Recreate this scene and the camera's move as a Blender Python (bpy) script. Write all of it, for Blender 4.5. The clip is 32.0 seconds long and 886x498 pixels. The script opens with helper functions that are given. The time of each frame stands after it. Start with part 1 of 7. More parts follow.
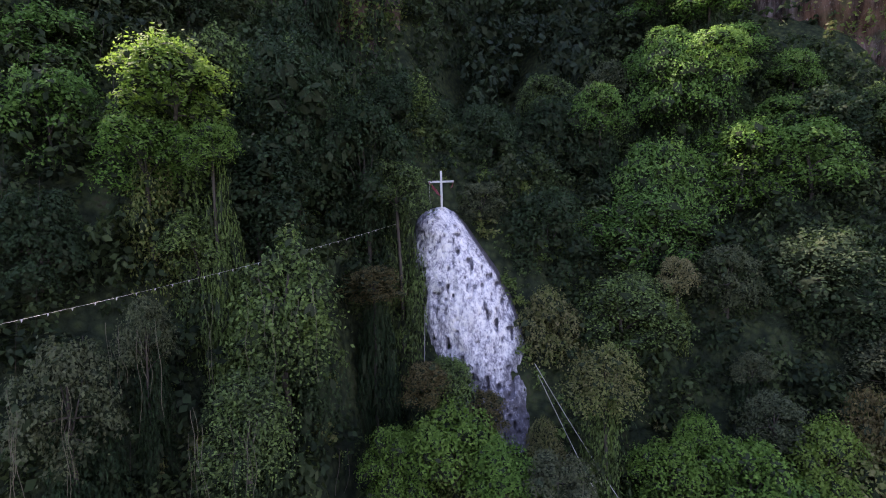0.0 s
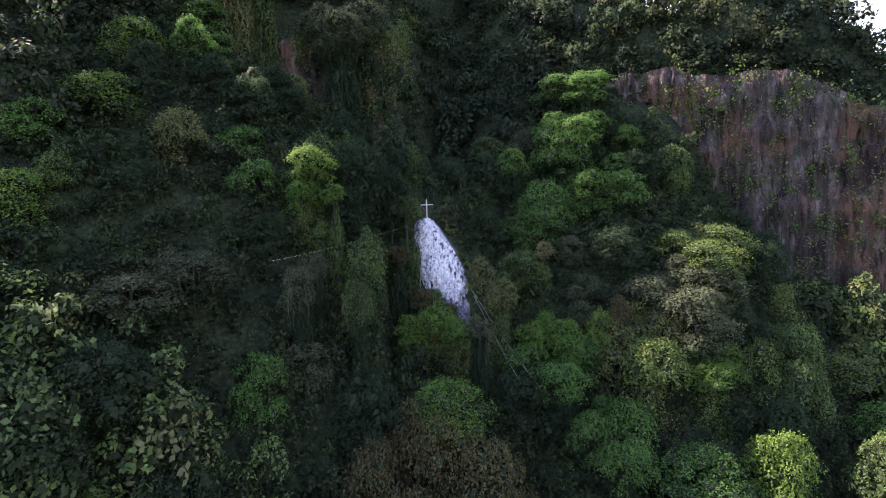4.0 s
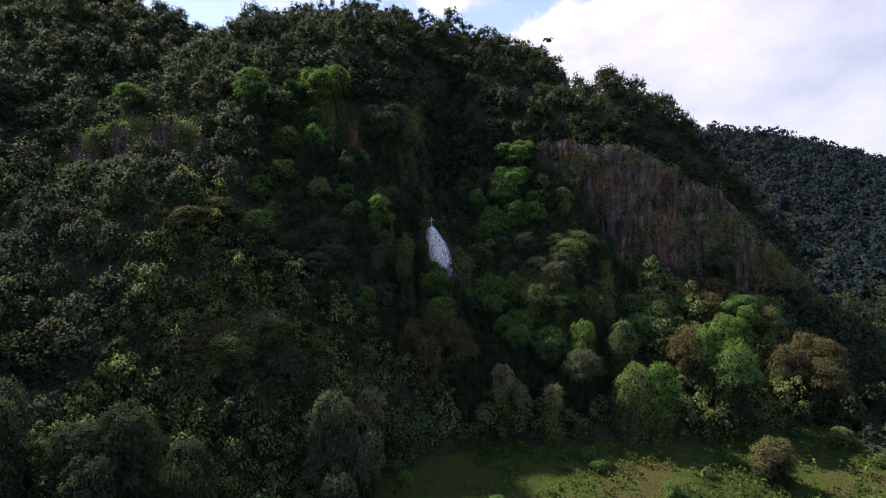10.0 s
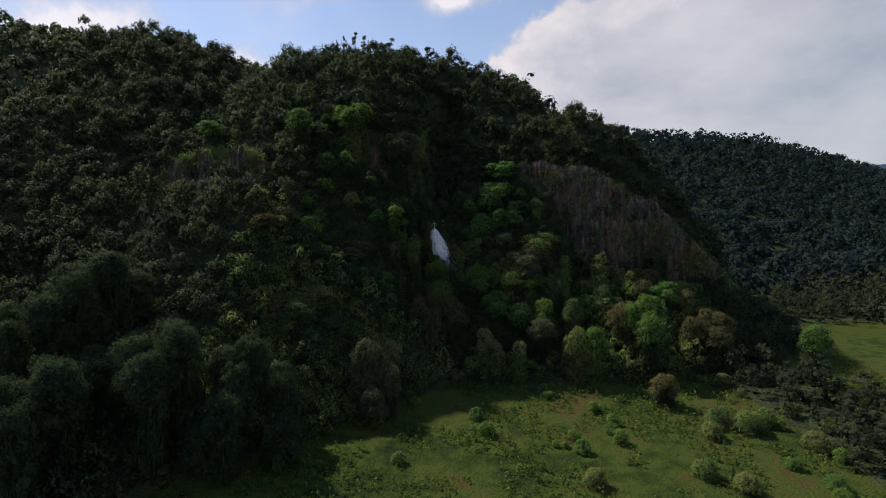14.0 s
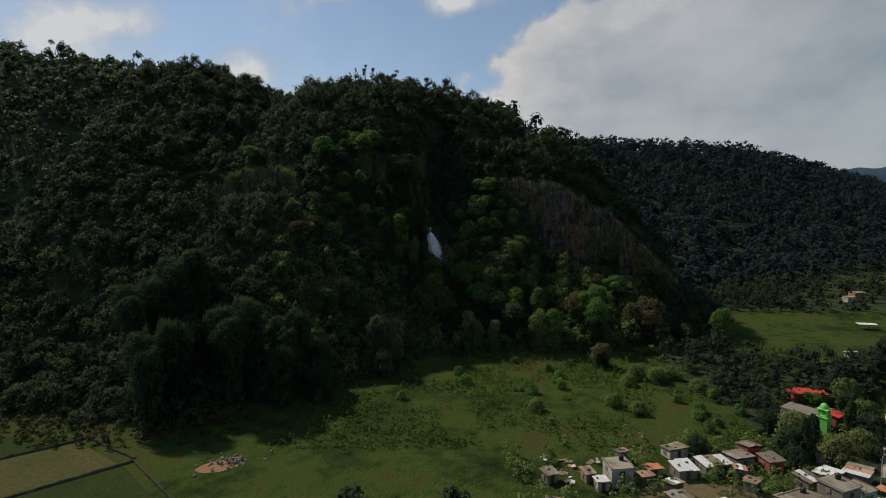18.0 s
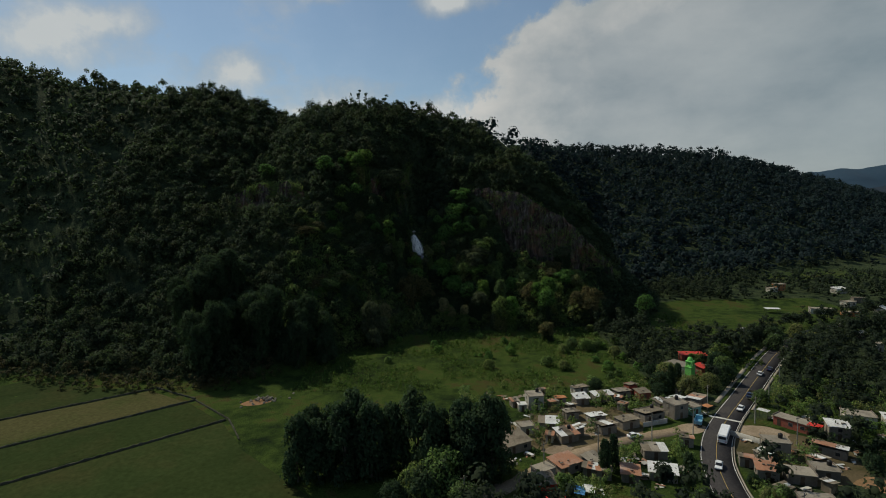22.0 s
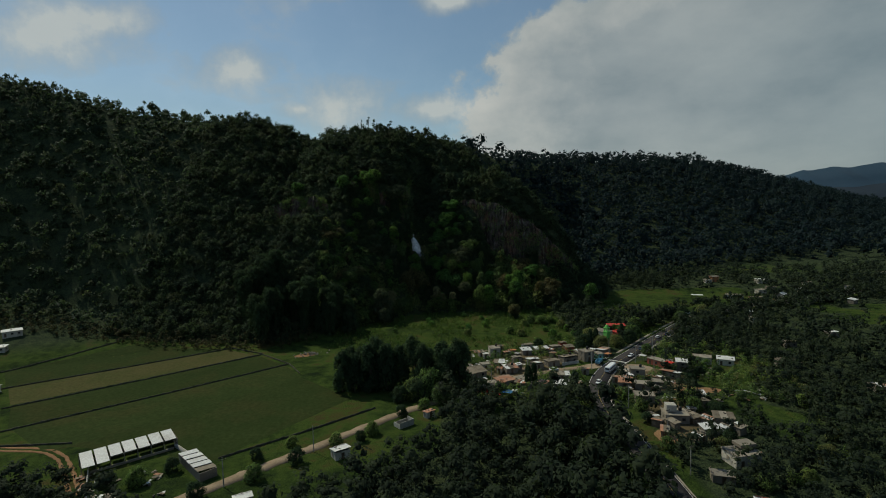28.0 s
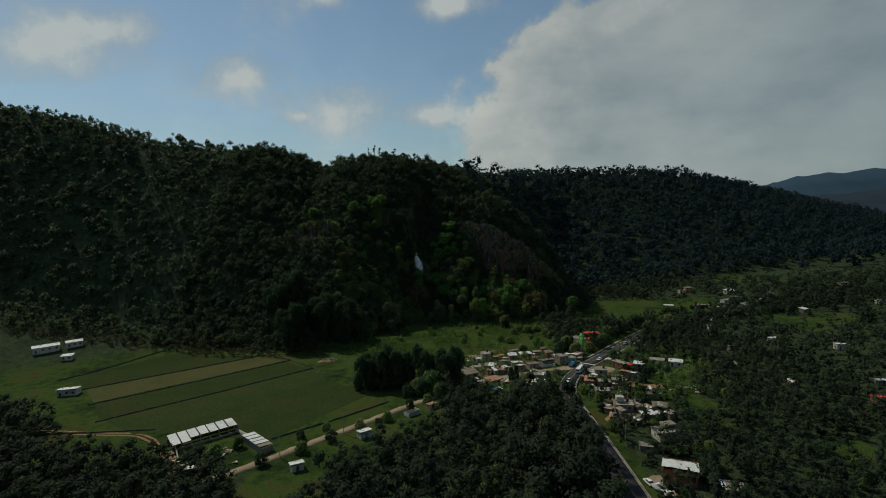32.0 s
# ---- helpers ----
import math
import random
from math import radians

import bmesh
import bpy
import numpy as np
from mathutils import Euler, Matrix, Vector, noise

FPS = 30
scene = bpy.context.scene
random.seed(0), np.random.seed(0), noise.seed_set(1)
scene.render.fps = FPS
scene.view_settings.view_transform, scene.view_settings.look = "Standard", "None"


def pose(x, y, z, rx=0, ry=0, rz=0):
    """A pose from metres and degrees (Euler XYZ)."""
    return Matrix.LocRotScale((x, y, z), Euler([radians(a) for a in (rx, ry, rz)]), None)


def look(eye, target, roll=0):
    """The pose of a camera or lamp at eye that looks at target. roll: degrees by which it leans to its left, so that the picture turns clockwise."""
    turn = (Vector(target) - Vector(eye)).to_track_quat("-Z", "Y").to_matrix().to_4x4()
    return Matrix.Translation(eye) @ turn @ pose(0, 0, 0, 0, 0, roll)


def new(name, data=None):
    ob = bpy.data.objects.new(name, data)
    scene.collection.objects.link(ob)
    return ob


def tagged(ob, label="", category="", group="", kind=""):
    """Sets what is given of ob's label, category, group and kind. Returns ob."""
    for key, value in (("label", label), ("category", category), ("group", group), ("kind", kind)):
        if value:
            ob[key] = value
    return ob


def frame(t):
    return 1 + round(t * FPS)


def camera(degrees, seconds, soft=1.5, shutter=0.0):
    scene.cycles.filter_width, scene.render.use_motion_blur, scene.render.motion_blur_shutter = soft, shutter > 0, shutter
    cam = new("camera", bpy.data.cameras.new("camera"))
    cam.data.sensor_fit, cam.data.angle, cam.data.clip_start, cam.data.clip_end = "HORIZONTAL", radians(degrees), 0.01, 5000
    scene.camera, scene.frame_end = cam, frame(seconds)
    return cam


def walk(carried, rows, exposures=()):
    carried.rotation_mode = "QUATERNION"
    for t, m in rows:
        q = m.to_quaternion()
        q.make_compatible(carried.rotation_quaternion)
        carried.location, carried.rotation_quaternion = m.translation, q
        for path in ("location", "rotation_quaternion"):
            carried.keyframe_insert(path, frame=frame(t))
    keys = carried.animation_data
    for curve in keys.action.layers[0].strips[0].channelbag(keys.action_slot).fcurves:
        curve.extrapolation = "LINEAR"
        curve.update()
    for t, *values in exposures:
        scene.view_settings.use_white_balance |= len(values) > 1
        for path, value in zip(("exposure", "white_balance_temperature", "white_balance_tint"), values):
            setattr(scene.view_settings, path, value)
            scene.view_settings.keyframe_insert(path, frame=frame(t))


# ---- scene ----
cam = camera(82.5, 32.0, soft=1.0)
PATH = [
    (0, (0.754, 1.442, 51.477), (0.562, 3.428, 51.333), -1.5),
    (0.5, (1.192, -1.523, 51.346), (1.007, 0.464, 51.213), -1.6),
    (1, (1.423, -5.139, 51.178), (1.247, -3.151, 51.057), -1.7),
    (1.5, (1.752, -9.243, 50.879), (1.582, -7.253, 50.772), -1.9),
    (2, (1.94, -13.909, 50.7), (1.781, -11.918, 50.601), -1.8),
    (2.5, (2.143, -18.951, 50.656), (2.001, -16.958, 50.56), -1.8),
    (3, (2.346, -24.232, 50.643), (2.225, -22.238, 50.551), -1.6),
    (3.5, (2.535, -29.765, 50.793), (2.429, -27.77, 50.696), -1.9),
    (5.5, (2.564, -54.817, 53.839), (2.52, -52.825, 53.673), -1.7),
    (6, (2.927, -61.312, 54.295), (2.877, -59.32, 54.124), -1.7),
    (6.5, (2.819, -67.95, 54.774), (2.767, -65.957, 54.607), -1.6),
    (7, (2.989, -74.12, 55.223), (2.934, -72.127, 55.056), -1.6),
    (7.5, (3.05, -80.263, 55.595), (2.995, -78.27, 55.431), -1.4),
    (8, (3.327, -86.463, 55.837), (3.268, -84.471, 55.674), -1.7),
    (8.5, (3.861, -92.711, 56.022), (3.803, -90.718, 55.863), -1.8),
    (9, (4.321, -98.989, 56.246), (4.259, -96.996, 56.09), -1.8),
    (9.5, (4.73, -105.226, 56.462), (4.665, -103.233, 56.309), -1.8),
    (10, (5.249, -111.401, 56.772), (5.182, -109.408, 56.618), -1.7),
    (10.5, (5.648, -117.467, 57.128), (5.581, -115.475, 56.97), -1.8),
    (11, (6.064, -123.68, 57.498), (5.994, -121.687, 57.341), -1.7),
    (11.5, (6.507, -129.743, 57.886), (6.437, -127.75, 57.726), -1.7),
    (12, (6.857, -135.776, 58.254), (6.782, -133.783, 58.095), -1.6),
    (12.5, (7.122, -141.964, 58.655), (7.048, -139.972, 58.493), -1.5),
    (13, (7.405, -148.125, 59.07), (7.327, -146.134, 58.908), -1.4),
    (13.5, (7.712, -154.258, 59.503), (7.631, -152.267, 59.34), -1.4),
    (14, (8.141, -160.305, 59.924), (8.062, -158.313, 59.763), -1.3),
    (14.5, (8.637, -166.387, 60.326), (8.558, -164.395, 60.167), -1.2),
    (16.5, (10.842, -190.752, 62.625), (10.764, -188.76, 62.462), -0.9),
    (17, (11.529, -197.145, 62.729), (11.452, -195.153, 62.569), -0.9),
    (17.5, (12.532, -203.403, 62.875), (12.448, -201.411, 62.718), -1.0),
    (18, (13.823, -209.75, 63.122), (13.737, -207.758, 62.966), -1.1),
    (18.5, (15.028, -216.176, 63.515), (14.945, -214.184, 63.357), -1.2),
    (19, (16.278, -222.617, 63.977), (16.194, -220.625, 63.816), -1.4),
    (19.5, (17.585, -229.266, 64.405), (17.507, -227.274, 64.248), -1.3),
    (20, (19.0, -235.847, 64.733), (18.922, -233.854, 64.577), -1.3),
    (20.5, (20.279, -242.536, 65.097), (20.206, -240.544, 64.942), -1.3),
    (21, (21.498, -249.112, 65.432), (21.428, -247.119, 65.279), -1.2),
    (21.5, (22.666, -255.532, 65.824), (22.601, -253.539, 65.67), -1.3),
    (22, (23.955, -262.137, 66.343), (23.891, -260.144, 66.189), -1.3),
    (22.5, (25.107, -268.827, 66.87), (25.042, -266.834, 66.718), -1.3),
    (23, (26.109, -275.391, 67.41), (26.044, -273.398, 67.255), -1.5),
    (23.5, (26.817, -281.998, 68.023), (26.753, -280.005, 67.868), -1.5),
    (24, (27.49, -288.55, 68.657), (27.425, -286.558, 68.501), -1.5),
    (24.5, (28.164, -295.243, 69.203), (28.098, -293.25, 69.047), -1.5),
    (25, (28.817, -302.045, 69.682), (28.751, -300.053, 69.526), -1.5),
    (25.5, (29.472, -308.891, 70.131), (29.405, -306.899, 69.975), -1.5),
    (27.5, (32.057, -335.913, 73.081), (31.987, -333.921, 72.917), -1.5),
    (28, (32.726, -342.593, 73.95), (32.655, -340.601, 73.787), -1.5),
    (28.5, (33.372, -349.326, 75.329), (33.3, -347.334, 75.165), -1.5),
    (29, (33.949, -355.841, 77.11), (33.88, -353.849, 76.946), -1.4),
    (29.5, (34.463, -362.204, 79.13), (34.393, -360.212, 78.967), -1.4),
    (30, (34.815, -368.364, 81.277), (34.745, -366.372, 81.114), -1.6),
    (30.5, (35.058, -374.19, 83.347), (34.989, -372.198, 83.185), -1.7),
    (31, (35.269, -379.849, 85.079), (35.198, -377.856, 84.922), -1.6),
    (31.5, (35.508, -385.28, 86.394), (35.437, -383.286, 86.244), -1.7),
    (32, (35.75, -390.564, 87.318), (35.677, -388.57, 87.178), -1.9),
]
EXPOSURES = [(0, 2.42, 6700, 38), (1, 2.45, 6650, 38), (3, 2.45, 6500, 36), (6, 2.0, 6250, 34), (9, 1.35, 6380, 30), (13, 0.6, 6560, 20), (17, 0.02, 6620, 10), (21, -0.26, 6560, 3), (25, -0.4, 6480, -1), (32, -0.52, 6410, -4)]
walk(cam, [(t, look(eye, target, roll)) for t, eye, target, roll in PATH], EXPOSURES)

# ---- light: high sun behind the ridge, sky with broken cloud ----
SUN_DIR = Vector((-0.53, 0.42, 0.74)).normalized()
sun = new("sun", bpy.data.lights.new("sun", "SUN"))
sun.data.energy, sun.data.angle, sun.data.color = 3.6, radians(1.5), (1.0, 0.91, 0.77)
sun.matrix_basis = look((0, 0, 300), Vector((0, 0, 300)) - SUN_DIR)


def nd(t, kind, **sets):
    n = t.nodes.new(kind)
    for k, v in sets.items():
        n.inputs[k].default_value = v
    return n


def attribute(t, name):
    n = t.nodes.new("ShaderNodeAttribute")
    n.attribute_name = name
    return n.outputs["Fac"]


def math_node(t, op, a, b=None, c=None, clamp=False):
    n = t.nodes.new("ShaderNodeMath")
    n.operation, n.use_clamp = op, clamp
    for i, v in enumerate((a, b, c)):
        if v is None:
            continue
        if isinstance(v, (int, float)):
            n.inputs[i].default_value = v
        else:
            t.links.new(v, n.inputs[i])
    return n.outputs[0]


def noise_node(t, vec, scale, detail=4, rough=0.55, stretch=None):
    if stretch is not None:
        m = t.nodes.new("ShaderNodeMapping")
        m.inputs["Scale"].default_value = stretch
        t.links.new(vec, m.inputs["Vector"])
        vec = m.outputs[0]
    n = nd(t, "ShaderNodeTexNoise", Scale=scale, Detail=detail, Roughness=rough)
    t.links.new(vec, n.inputs["Vector"])
    return n.outputs["Fac"]


def ramp_node(t, fac, stops):
    n = t.nodes.new("ShaderNodeValToRGB")
    while len(n.color_ramp.elements) < len(stops):
        n.color_ramp.elements.new(0.5)
    for e, (p, c) in zip(n.color_ramp.elements, stops):
        e.position, e.color = p, (*c, 1) if len(c) == 3 else c
    t.links.new(fac, n.inputs[0])
    return n.outputs[0]


def mix_node(t, fac, a, b, mode="MIX"):
    n = t.nodes.new("ShaderNodeMix")
    n.data_type, n.blend_type = "RGBA", mode
    for sock, v in ((n.inputs[0], fac), (n.inputs[6], a), (n.inputs[7], b)):
        if isinstance(v, (int, float)):
            sock.default_value = v
        elif isinstance(v, tuple):
            sock.default_value = (*v, 1)
        else:
            t.links.new(v, sock)
    return n.outputs[2]


world = bpy.data.worlds.new("sky")
scene.world = world
world.use_nodes = True
wt = world.node_tree
wt.nodes.clear()
sky = wt.nodes.new("ShaderNodeTexSky")
sky.sky_type, sky.sun_disc = "NISHITA", False
sky.sun_elevation, sky.sun_rotation = math.asin(SUN_DIR.z), math.atan2(SUN_DIR.x, SUN_DIR.y)
sky.air_density, sky.dust_density, sky.ozone_density = 1.0, 0.25, 1.2
geo = wt.nodes.new("ShaderNodeTexCoord")
sep = wt.nodes.new("ShaderNodeSeparateXYZ")
wt.links.new(geo.outputs["Generated"], sep.inputs[0])
dx, dy, dz = sep.outputs
# cloud layer seen in perspective: the direction divided by its height
hz = math_node(wt, "ADD", math_node(wt, "MAXIMUM", dz, 0.0), 0.16)
comb = wt.nodes.new("ShaderNodeCombineXYZ")
wt.links.new(math_node(wt, "DIVIDE", dx, hz), comb.inputs[0])
wt.links.new(math_node(wt, "DIVIDE", dy, hz), comb.inputs[1])
wt.links.new(math_node(wt, "MULTIPLY", dz, 2.5), comb.inputs[2])
layer = noise_node(wt, comb.outputs[0], 1.1, 8, 0.55)
detail = noise_node(wt, geo.outputs["Generated"], 7.0, 9, 0.62)
fine = noise_node(wt, geo.outputs["Generated"], 22.0, 6, 0.6)
# thin broken cloud, cumulus, and a bank with a bright edge towards the east
cover = math_node(wt, "ADD", layer, math_node(wt, "MULTIPLY_ADD", detail, 0.5, -0.25))
mask = ramp_node(wt, cover, [(0.56, (0, 0, 0)), (0.74, (1, 1, 1))])
fy = math_node(wt, "MAXIMUM", dy, 0.05)
qx, qz = math_node(wt, "DIVIDE", dx, fy), math_node(wt, "DIVIDE", dz, fy)
puffs = 0.0
for cx, cz, rx, rz in ((-0.43, 0.275, 0.13, 0.06), (-0.24, 0.205, 0.15, 0.07), (-0.8, 0.37, 0.22, 0.12), (-0.01, 0.40, 0.09, 0.04),
                       (-0.25, 0.42, 0.07, 0.03), (-0.04, 0.19, 0.14, 0.04), (-0.31, 0.2, 0.09, 0.03), (-0.7, 0.38, 0.13, 0.06)):
    ex = math_node(wt, "DIVIDE", math_node(wt, "SUBTRACT", qx, cx), rx)
    ez = math_node(wt, "DIVIDE", math_node(wt, "SUBTRACT", qz, cz), rz)
    rr = math_node(wt, "SQRT", math_node(wt, "ADD", math_node(wt, "MULTIPLY", ex, ex), math_node(wt, "MULTIPLY", ez, ez)))
    v = math_node(wt, "SUBTRACT", 1.15, rr)
    puffs = math_node(wt, "MAXIMUM", puffs, v)
wob = math_node(wt, "ADD", math_node(wt, "MULTIPLY_ADD", detail, 1.7, -0.85), math_node(wt, "MULTIPLY_ADD", fine, 0.9, -0.45))
pm = ramp_node(wt, math_node(wt, "ADD", puffs, wob), [(0.0, (0, 0, 0)), (1.0, (1, 1, 1))])
allmask = math_node(wt, "MAXIMUM", math_node(wt, "MULTIPLY", mask, 0.55), math_node(wt, "MULTIPLY", pm, 0.88), clamp=True)
lean = math_node(wt, "MULTIPLY_ADD", math_node(wt, "MAXIMUM", math_node(wt, "SUBTRACT", qz, 0.28), 0.0), 1.75, -0.02)
ragged = math_node(wt, "ADD", math_node(wt, "MULTIPLY_ADD", detail, 0.42, -0.21), math_node(wt, "MULTIPLY_ADD", fine, 0.12, -0.06))
inside = math_node(wt, "ADD", math_node(wt, "SUBTRACT", qx, lean), ragged)
bank = ramp_node(wt, inside, [(0.0, (0, 0, 0)), (0.07, (0.92, 0.92, 0.92))])
folds = noise_node(wt, geo.outputs["Generated"], 3.6, 7, 0.55, (1.0, 1.0, 1.9))
bank_col = mix_node(wt, 1.0, ramp_node(wt, inside, [(0.0, (5.2, 5.3, 5.5)), (0.1, (5.7, 5.5, 5.5)), (0.26, (3.8, 4.0, 4.3)), (0.8, (3.0, 3.4, 3.8))]),
                    ramp_node(wt, folds, [(0.34, (0.7, 0.76, 0.8)), (0.5, (1.0, 1.0, 1.0)), (0.66, (1.25, 1.2, 1.16))]), "MULTIPLY")
allmask = math_node(wt, "MAXIMUM", allmask, bank)
haze = ramp_node(wt, dz, [(0.0, (0.55, 0.55, 0.55)), (0.22, (0.2, 0.2, 0.2)), (0.6, (0.07, 0.07, 0.07))])
allmask = math_node(wt, "MAXIMUM", allmask, haze)
shade = ramp_node(wt, math_node(wt, "ADD", math_node(wt, "MULTIPLY", layer, 0.5), math_node(wt, "MULTIPLY", detail, 0.5)),
                  [(0.34, (2.2, 2.6, 3.0)), (0.52, (3.4, 3.6, 3.9)), (0.66, (5.4, 5.3, 5.4))])
puff_col = ramp_node(wt, math_node(wt, "ADD", puffs, wob), [(0.2, (4.3, 4.5, 4.8)), (0.95, (7.2, 7.0, 7.0))])
shade = mix_node(wt, math_node(wt, "MULTIPLY", pm, 0.8), shade, puff_col)
shade = mix_node(wt, bank, shade, bank_col)
skycol = mix_node(wt, allmask, sky.outputs[0], shade)
bg = nd(wt, "ShaderNodeBackground", Strength=0.105)
wt.links.new(skycol, bg.inputs[0])
out = wt.nodes.new("ShaderNodeOutputWorld")
wt.links.new(bg.outputs[0], out.inputs[0])

# ---- materials ----


def material(name, rough=0.85, metal=0.0):
    m = bpy.data.materials.new(name)
    m.use_nodes = True
    t = m.node_tree
    b = t.nodes["Principled BSDF"]
    b.inputs["Roughness"].default_value, b.inputs["Metallic"].default_value = rough, metal
    b.inputs["Specular IOR Level"].default_value = 0.3
    return m, t, b


def bump(t, b, fac, strength, dist):
    n = nd(t, "ShaderNodeBump", Strength=strength, Distance=dist)
    t.links.new(fac, n.inputs["Height"])
    t.links.new(n.outputs[0], b.inputs["Normal"])


def place(t):
    return t.nodes.new("ShaderNodeNewGeometry").outputs["Position"]


def painted(name, lo, hi, scale=0.8, rough=0.8, metal=0.0, dirt=(0.12, 0.1, 0.08), amount=0.5, vary=0.25, spec=0.25):
    """A worn surface: two tones in patches, fine grain, dirt stains, and a shade of its own for each object."""
    m, t, b = material(name, rough, metal)
    b.inputs["Specular IOR Level"].default_value = spec
    p = place(t)
    c = mix_node(t, noise_node(t, p, scale, 5), lo, hi)
    stain = ramp_node(t, noise_node(t, p, scale * 0.45, 6, 0.65, (1, 1, 0.5)), [(0.48, (0, 0, 0)), (0.72, (amount,) * 3)])
    c = mix_node(t, stain, c, dirt)
    c = mix_node(t, 1.0, c, ramp_node(t, noise_node(t, p, scale * 7, 6, 0.7), [(0.3, (0.7, 0.7, 0.7)), (0.7, (1.25, 1.25, 1.25))]), "MULTIPLY")
    rnd = t.nodes.new("ShaderNodeObjectInfo").outputs["Random"]
    c = mix_node(t, 1.0, c, ramp_node(t, rnd, [(0, (1 - vary,) * 3), (1, (1, 1, 1))]), "MULTIPLY")
    t.links.new(c, b.inputs["Base Color"])
    bump(t, b, noise_node(t, p, scale * 9, 3), 0.35, 0.03)
    return m


def foliage(name, tones, per_object=True, gloss=0.75, fleck=0.34):
    """Leaves: tone by plant, flecks by leaf, light passing through."""
    m, t, b = material(name, gloss)
    b.inputs["Specular IOR Level"].default_value = 0.12
    if per_object:
        r = t.nodes.new("ShaderNodeObjectInfo").outputs["Random"]
    else:
        r = attribute(t, "tone")
    g = t.nodes.new("ShaderNodeNewGeometry")
    isl = g.outputs["Random Per Island"]
    big = noise_node(t, g.outputs["Position"], 0.35, 3)
    f = math_node(t, "ADD", math_node(t, "MULTIPLY", r, 0.7), math_node(t, "MULTIPLY_ADD", isl, 0.22, -0.02))
    f = math_node(t, "ADD", f, math_node(t, "MULTIPLY_ADD", big, 0.5, -0.2))
    n = len(tones) - 1
    c = ramp_node(t, f, [(i / n, tone) for i, tone in enumerate(tones)])
    c = mix_node(t, 1.0, c, ramp_node(t, isl, [(0, (1 - fleck,) * 3), (1, (1 + fleck, 1 + fleck, 1 + 0.8 * fleck))]), "MULTIPLY")
    t.links.new(c, b.inputs["Base Color"])
    tr = t.nodes.new("ShaderNodeBsdfTranslucent")
    t.links.new(mix_node(t, 1.0, c, (1.0, 1.1, 0.8), "MULTIPLY"), tr.inputs[0])
    mx = nd(t, "ShaderNodeMixShader", Fac=0.45)
    t.links.new(b.outputs[0], mx.inputs[1])
    t.links.new(tr.outputs[0], mx.inputs[2])
    t.links.new(mx.outputs[0], t.nodes["Material Output"].inputs[0])
    return m


MIXED = [(0.065, 0.095, 0.05), (0.105, 0.15, 0.06), (0.135, 0.205, 0.066), (0.18, 0.25, 0.072), (0.19, 0.2, 0.08), (0.17, 0.15, 0.085)]
# hillside palette: the slope's shade is put into these darker greens
FOREST_SHADE = [(0.03, 0.046, 0.034), (0.039, 0.06, 0.038), (0.05, 0.074, 0.041), (0.062, 0.092, 0.04), (0.06, 0.066, 0.039), (0.078, 0.112, 0.042)]
leaf_mixed = foliage("mixed leaves", MIXED, fleck=0.45)
leaf_forest_shade = foliage("forest leaves darkened for shade", FOREST_SHADE, per_object=False, fleck=0.18)
# far woods: distance haze and shade put into a dark bluish leaf colour
leaf_ridge_haze = foliage("ridge leaves tinted for haze and shade", [(0.015, 0.029, 0.036), (0.019, 0.035, 0.039), (0.026, 0.043, 0.041)], per_object=False, fleck=0.06)
# valley trees: their backlit shade sits in this darker leaf colour
leaf_valley_shade = foliage("valley leaves darkened for shade", [(0.022, 0.033, 0.022), (0.029, 0.042, 0.026), (0.038, 0.053, 0.029), (0.052, 0.066, 0.034)], per_object=False, fleck=0.18)
# undergrowth: shade of the gaps between trees painted as darker leaf tones
leaf_under_shade = foliage("undergrowth leaves in shade tones", [(0.022, 0.036, 0.022), (0.034, 0.054, 0.028), (0.05, 0.078, 0.034), (0.07, 0.1, 0.04), (0.07, 0.068, 0.04)], per_object=False)
leaf_meadow = foliage("meadow herbs", [(0.045, 0.085, 0.02), (0.065, 0.12, 0.024), (0.095, 0.14, 0.032), (0.12, 0.12, 0.045)], per_object=False)
leaf_drybush = foliage("dry bush leaves", [(0.05, 0.06, 0.025), (0.075, 0.065, 0.032), (0.09, 0.075, 0.04)], per_object=False)
leaf_slope = foliage("slope leaves", MIXED, per_object=False)
leaf_shrub = foliage("shrub leaves", MIXED, per_object=False)
leaf_bright = foliage("fresh green leaves", [(0.105, 0.215, 0.045), (0.135, 0.24, 0.05), (0.17, 0.245, 0.055)])
leaf_brown = foliage("dry leaves", [(0.12, 0.11, 0.05), (0.155, 0.125, 0.058), (0.13, 0.13, 0.055)])
leaf_pale = foliage("pale flowering leaves", [(0.21, 0.2, 0.1), (0.26, 0.235, 0.12), (0.22, 0.215, 0.105)])
leaf_green = foliage("deep green leaves", [(0.085, 0.175, 0.05), (0.115, 0.225, 0.056), (0.14, 0.25, 0.066)])
leaf_grey = foliage("grey-green leaves", [(0.08, 0.1, 0.058), (0.115, 0.13, 0.075), (0.1, 0.12, 0.064)])
# dark-leaved trees; on the west spur and in the gully this colour carries shade
leaf_dark = foliage("dark leaves, also used for shaded trees", [(0.03, 0.055, 0.03), (0.042, 0.072, 0.036), (0.055, 0.085, 0.04)])

liana = painted("dry creeper bark", (0.14, 0.135, 0.085), (0.24, 0.22, 0.15), 3.0, 0.9, dirt=(0.12, 0.13, 0.07), amount=0.5, spec=0.05)
# inside of the crowns: their inner shade is put into this dark colour
twigs = painted("inner foliage painted shade-dark", (0.028, 0.042, 0.022), (0.05, 0.066, 0.034), 1.2, 0.95, dirt=(0.035, 0.034, 0.026), amount=0.5, vary=0.1, spec=0.02)
bark, bt, bb = material("bark", 0.9)
bp = place(bt)
